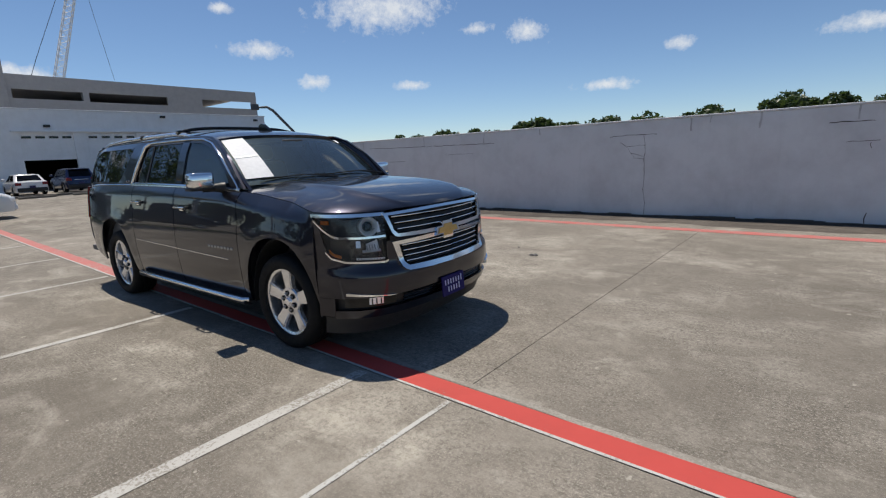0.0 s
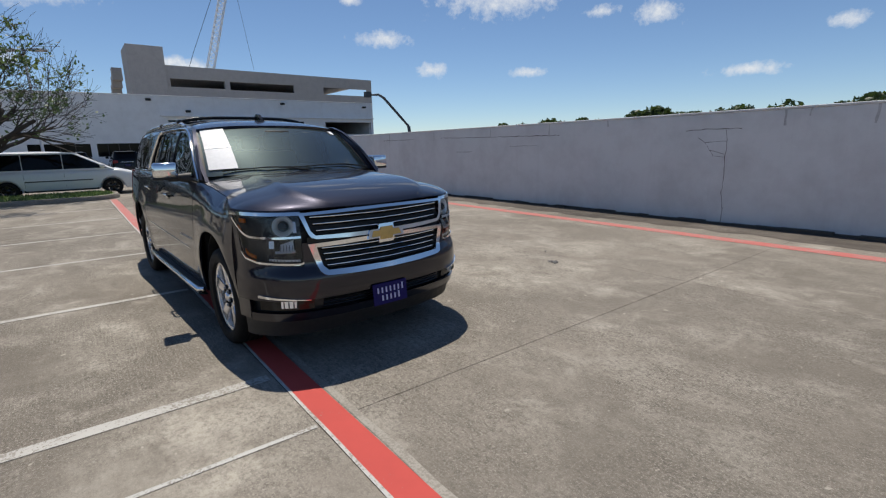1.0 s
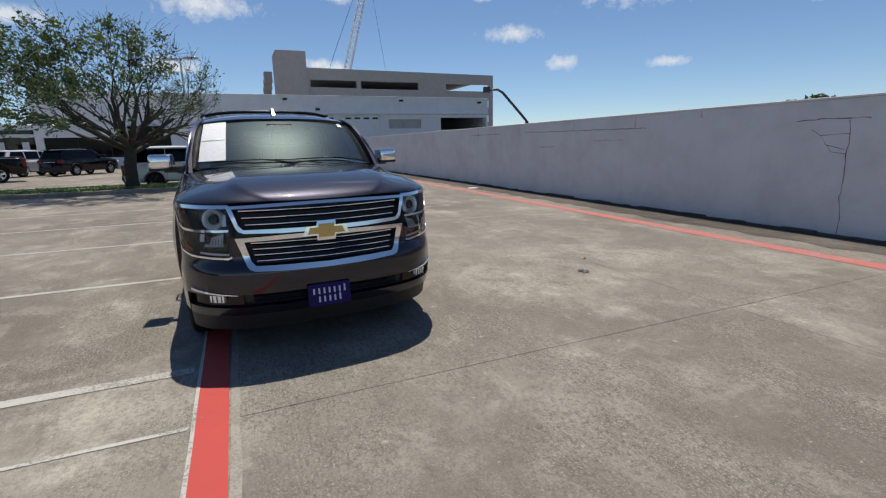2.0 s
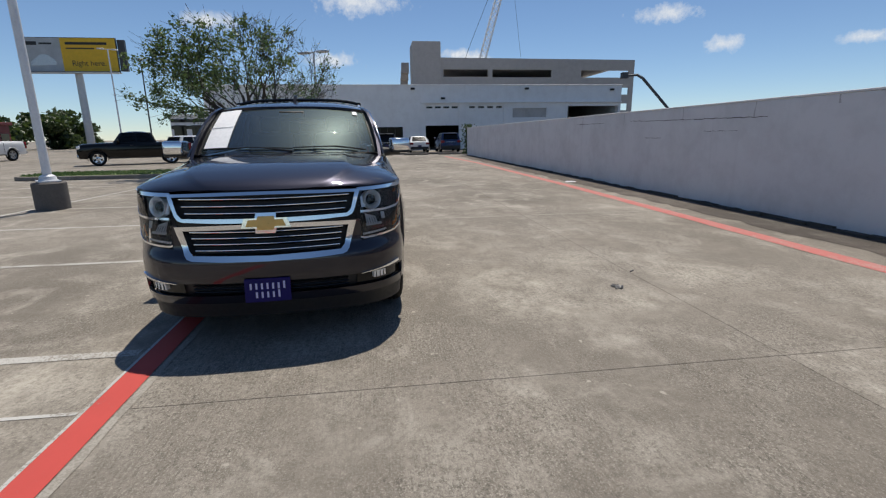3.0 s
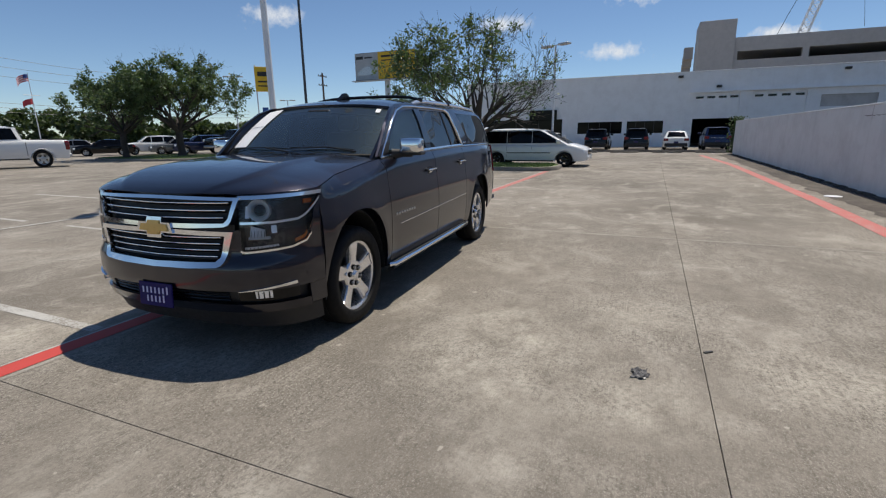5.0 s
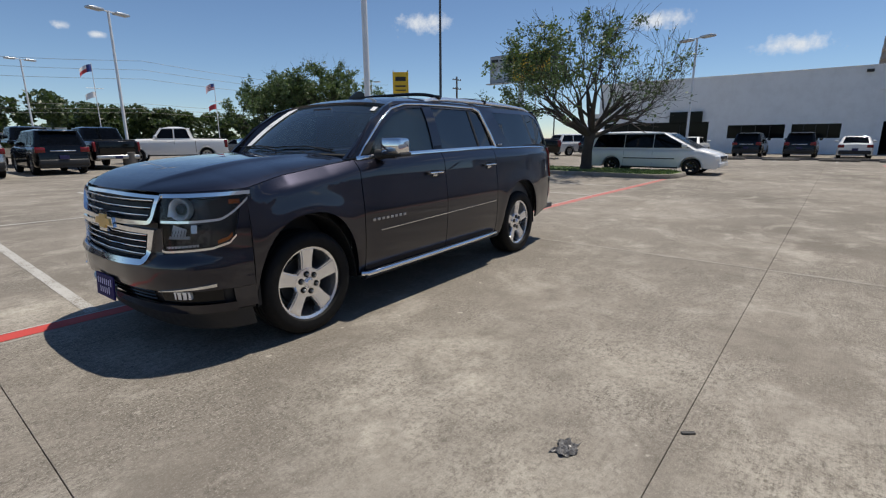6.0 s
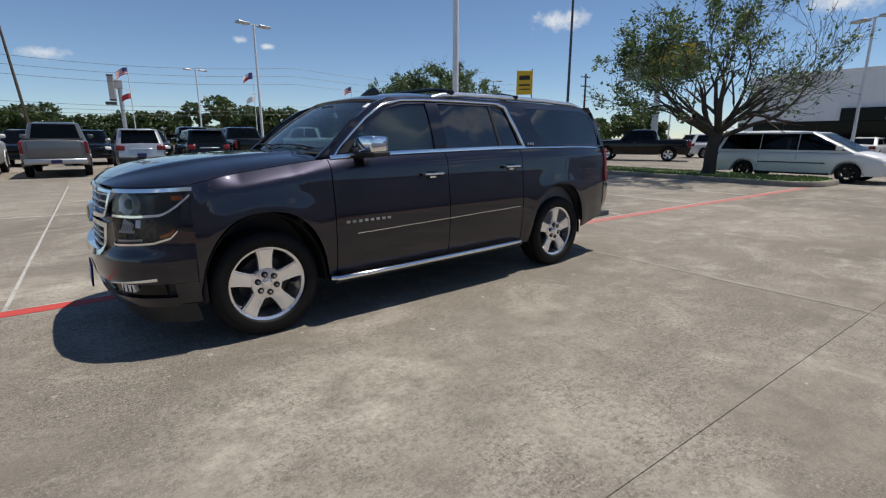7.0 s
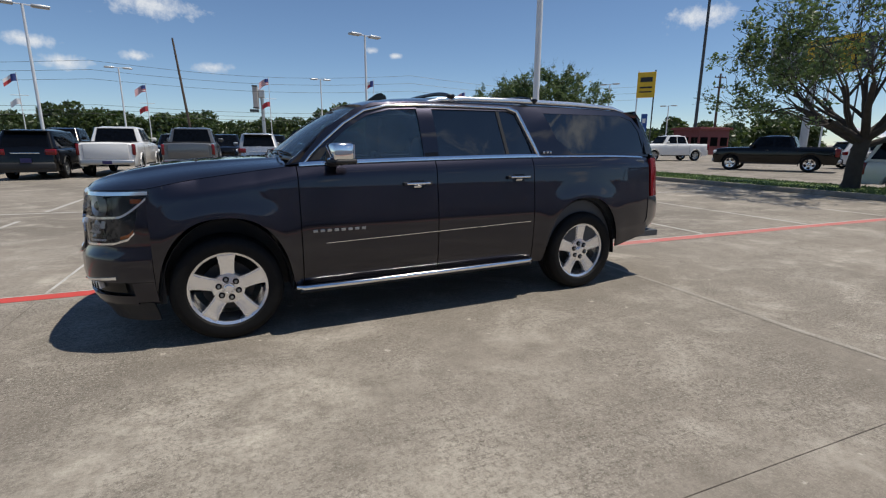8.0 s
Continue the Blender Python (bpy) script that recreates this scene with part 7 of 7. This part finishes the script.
rag = sheet(lambda u, v: Vector((0.062 * u + 0.010 * math.sin(5 * v), 0.045 * v + 0.012 * math.sin(4 * u + 1), 0.003 + 0.016 * abs(math.sin(3.1 * u + 4.3 * v)) * abs(math.sin(5.3 * u - 2.1 * v)))), spread(-1, 1, 10), spread(-1, 1, 8), 0.002)
litter("plastic_scrap", "crumpled grey plastic scrap on the concrete", (-2.915, 6.815, 0), rag, M["scrap"])
litter("rubber_scrap", "small black rubber scrap beside a joint", (-3.41, 7.235, 0), box((-0.035, -0.010, 0.0), (0.035, 0.010, 0.010), 0.004, pose(0, 0, 0, 0, 0, -52)), M["ink_black"])
cover = thing("utility_cover", "flat pale round cover beside the red stripe", "cover", (-13.15, 10.56, 0))
part("plate", lathe([(0.17, 0.0), (0.165, 0.012), (0.001, 0.014)], 24, "z"), M["ink_white"], cover)
drain = thing("drain_grate", "dark low drain strip in the stalls", "drain", (-8.3, -4.0, 0), -25)
part("grate", box((-0.4, -0.04, -0.01), (0.4, 0.04, 0.006), 0.003), M["stop_concrete"], drain)
bm = bmesh.new()
for _ in range(240):
    x, y, r_ = rnd.uniform(-14, 0.2), rnd.uniform(-2, 10.8), rnd.choice((0.004, 0.005, 0.006, 0.009, 0.013, 0.018))
    vs = [bm.verts.new((x + r_ * rnd.uniform(.3, 1.2) * math.cos(a), y + r_ * rnd.uniform(.3, 1.2) * math.sin(a), 0.0025)) for a in spread(0, math.tau, 7)[:-1]]
    bm.faces.new(vs)
structure("spots", bm, M["sealant"], "pale gum and paint spots on the concrete", kind="stuff")

# ---------------------------------------------------------------- clouds, far off
def cloud_mat():
    m = bpy.data.materials.new("cloud_vapour")
    m.use_nodes = True
    t = m.node_tree
    t.nodes.remove(t.nodes["Principled BSDF"])
    uv = t.nodes.new("ShaderNodeTexCoord").outputs["UV"]
    pos = t.nodes.new("ShaderNodeNewGeometry").outputs["Position"]
    sub = t.nodes.new("ShaderNodeVectorMath")
    sub.operation = "SUBTRACT"
    t.links.new(uv, sub.inputs[0])
    sub.inputs[1].default_value = (0.5, 0.5, 0)
    ln = t.nodes.new("ShaderNodeVectorMath")
    ln.operation = "LENGTH"
    t.links.new(sub.outputs[0], ln.inputs[0])
    fall = ramp(t, ln.outputs["Value"], 0.06, 0.5, 1, 0)
    n1 = noise_node(t, pos, 0.017, 9, 0.68)
    n2 = noise_node(t, pos, 0.045, 4, 0.6)
    mul = t.nodes.new("ShaderNodeMath")
    mul.operation = "MULTIPLY_ADD"
    t.links.new(n1, mul.inputs[0])
    mul.inputs[1].default_value = 2.3
    t.links.new(ramp(t, fall, 0, 1, -1.45, -0.25), mul.inputs[2])
    alpha = ramp(t, mul.outputs[0], 0.05, 1.0, 0, 0.86)
    em, tr, mx = t.nodes.new("ShaderNodeEmission"), t.nodes.new("ShaderNodeBsdfTransparent"), t.nodes.new("ShaderNodeMixShader")
    t.links.new(mix(t, n2, (0.70, 0.76, 0.84), (0.98, 0.98, 0.97)), em.inputs["Color"])
    em.inputs["Strength"].default_value = 1.0
    t.links.new(alpha, mx.inputs[0])
    t.links.new(tr.outputs[0], mx.inputs[1])
    t.links.new(em.outputs[0], mx.inputs[2])
    t.links.new(mx.outputs[0], t.nodes["Material Output"].inputs["Surface"])
    return m


# the seven clouds above 25 degrees are unseen, added for the windows to mirror
CLOUDS = [(135, 15.6, 20, 6.5), (149, 11.6, 9, 2.6), (152, 15.4, 4, 1.6), (124.7, 13.3, 5, 1.8), (119.5, 12.8, 6, 3.4), (143, 8.4, 5.5, 2.4), (132.3, 7.8, 6, 1.6), (111, 6.6, 9, 1.8), (103.7, 9.9, 4, 2), (89, 9.4, 9, 2.5),
          (168.6, 8.5, 7, 2.6), (196, 11.5, 9, 3), (181, 14.0, 14, 4), (167.6, 15.4, 5, 2), (221, 12.3, 9, 3), (184.5, 8.3, 10, 2.6), (170, 8.9, 6, 2), (255.5, 10, 2.0, 1.0), (253, 9.5, 2.2, 0.9), (276.7, 12.6, 11, 3),
          (284.6, 7, 6, 2), (279, 8.1, 4, 1.4), (272, 7.5, 5, 1.7), (287, 8.6, 6, 1.8), (295, 9, 10, 3), (60, 11, 14, 4), (35, 13, 16, 5), (5, 9, 12, 3.5), (330, 10, 14, 4), (100, 17, 10, 3), (137, 27.5, 24, 7), (154, 25.5, 14, 4.5), (120, 30, 16, 5), (146, 33, 14, 4), (112, 42, 16, 6), (162, 38, 14, 5), (94, 37, 14, 5)]
vapour = cloud_mat()
for az, el, w_, h_ in CLOUDS:
    bm = bmesh.new()
    uvl = bm.loops.layers.uv.new("UVMap")
    d = Vector((math.cos(radians(az)) * math.cos(radians(el)), math.sin(radians(az)) * math.cos(radians(el)), math.sin(radians(el))))
    R = 2600.0
    sx = Vector((-math.sin(radians(az)), math.cos(radians(az)), 0)) * R * math.tan(radians(w_ / 2))
    sy = d.cross(sx).normalized() * R * math.tan(radians(h_ / 2))
    sy = sy if sy.z > 0 else -sy
    f = bm.faces.new([bm.verts.new(d * R + a * sx + b * sy) for a, b in ((-1, -1), (1, -1), (1, 1), (-1, 1))])
    for lp, c in zip(f.loops, ((0, 0), (1, 0), (1, 1), (0, 1))):
        lp[uvl].uv = c
    structure("backdrop", bm, vapour, "small white fair-weather cloud far off; the high ones are added, unseen, for reflections", "cloud").visible_shadow = False


# ---------------------------------------------------------------- slabs of the car park
pavement = structure("pavement", sheet(lambda u, v: (u, v, -0.02), [-66.1, -20, 22.2], [-59.5, -20, WALL_Y]), M["joint"], "concrete car park of large cast slabs", "pavement")
XS = [-1.345 + 5.885 * (4 - k) for k in range(16)]
YS = [WALL_Y, 7.19, 2.855] + [2.855 - 4.3 * k for k in range(1, 15)]
slab_mesh = {}
for y1, y0 in zip(YS, YS[1:]):
    key = round(y1 - y0, 3)
    if key not in slab_mesh:
        g = 0.002
        slab_mesh[key] = mesh_of("slab", box((g, g, -0.12), (5.885 - g, key - g, 0.0), 0.003), M["concrete"])
    for x1, x0 in zip(XS, XS[1:]):
        ob = new("slab", slab_mesh[key])
        ob.parent = pavement
        ob.matrix_basis = pose(x0, y0, 0)
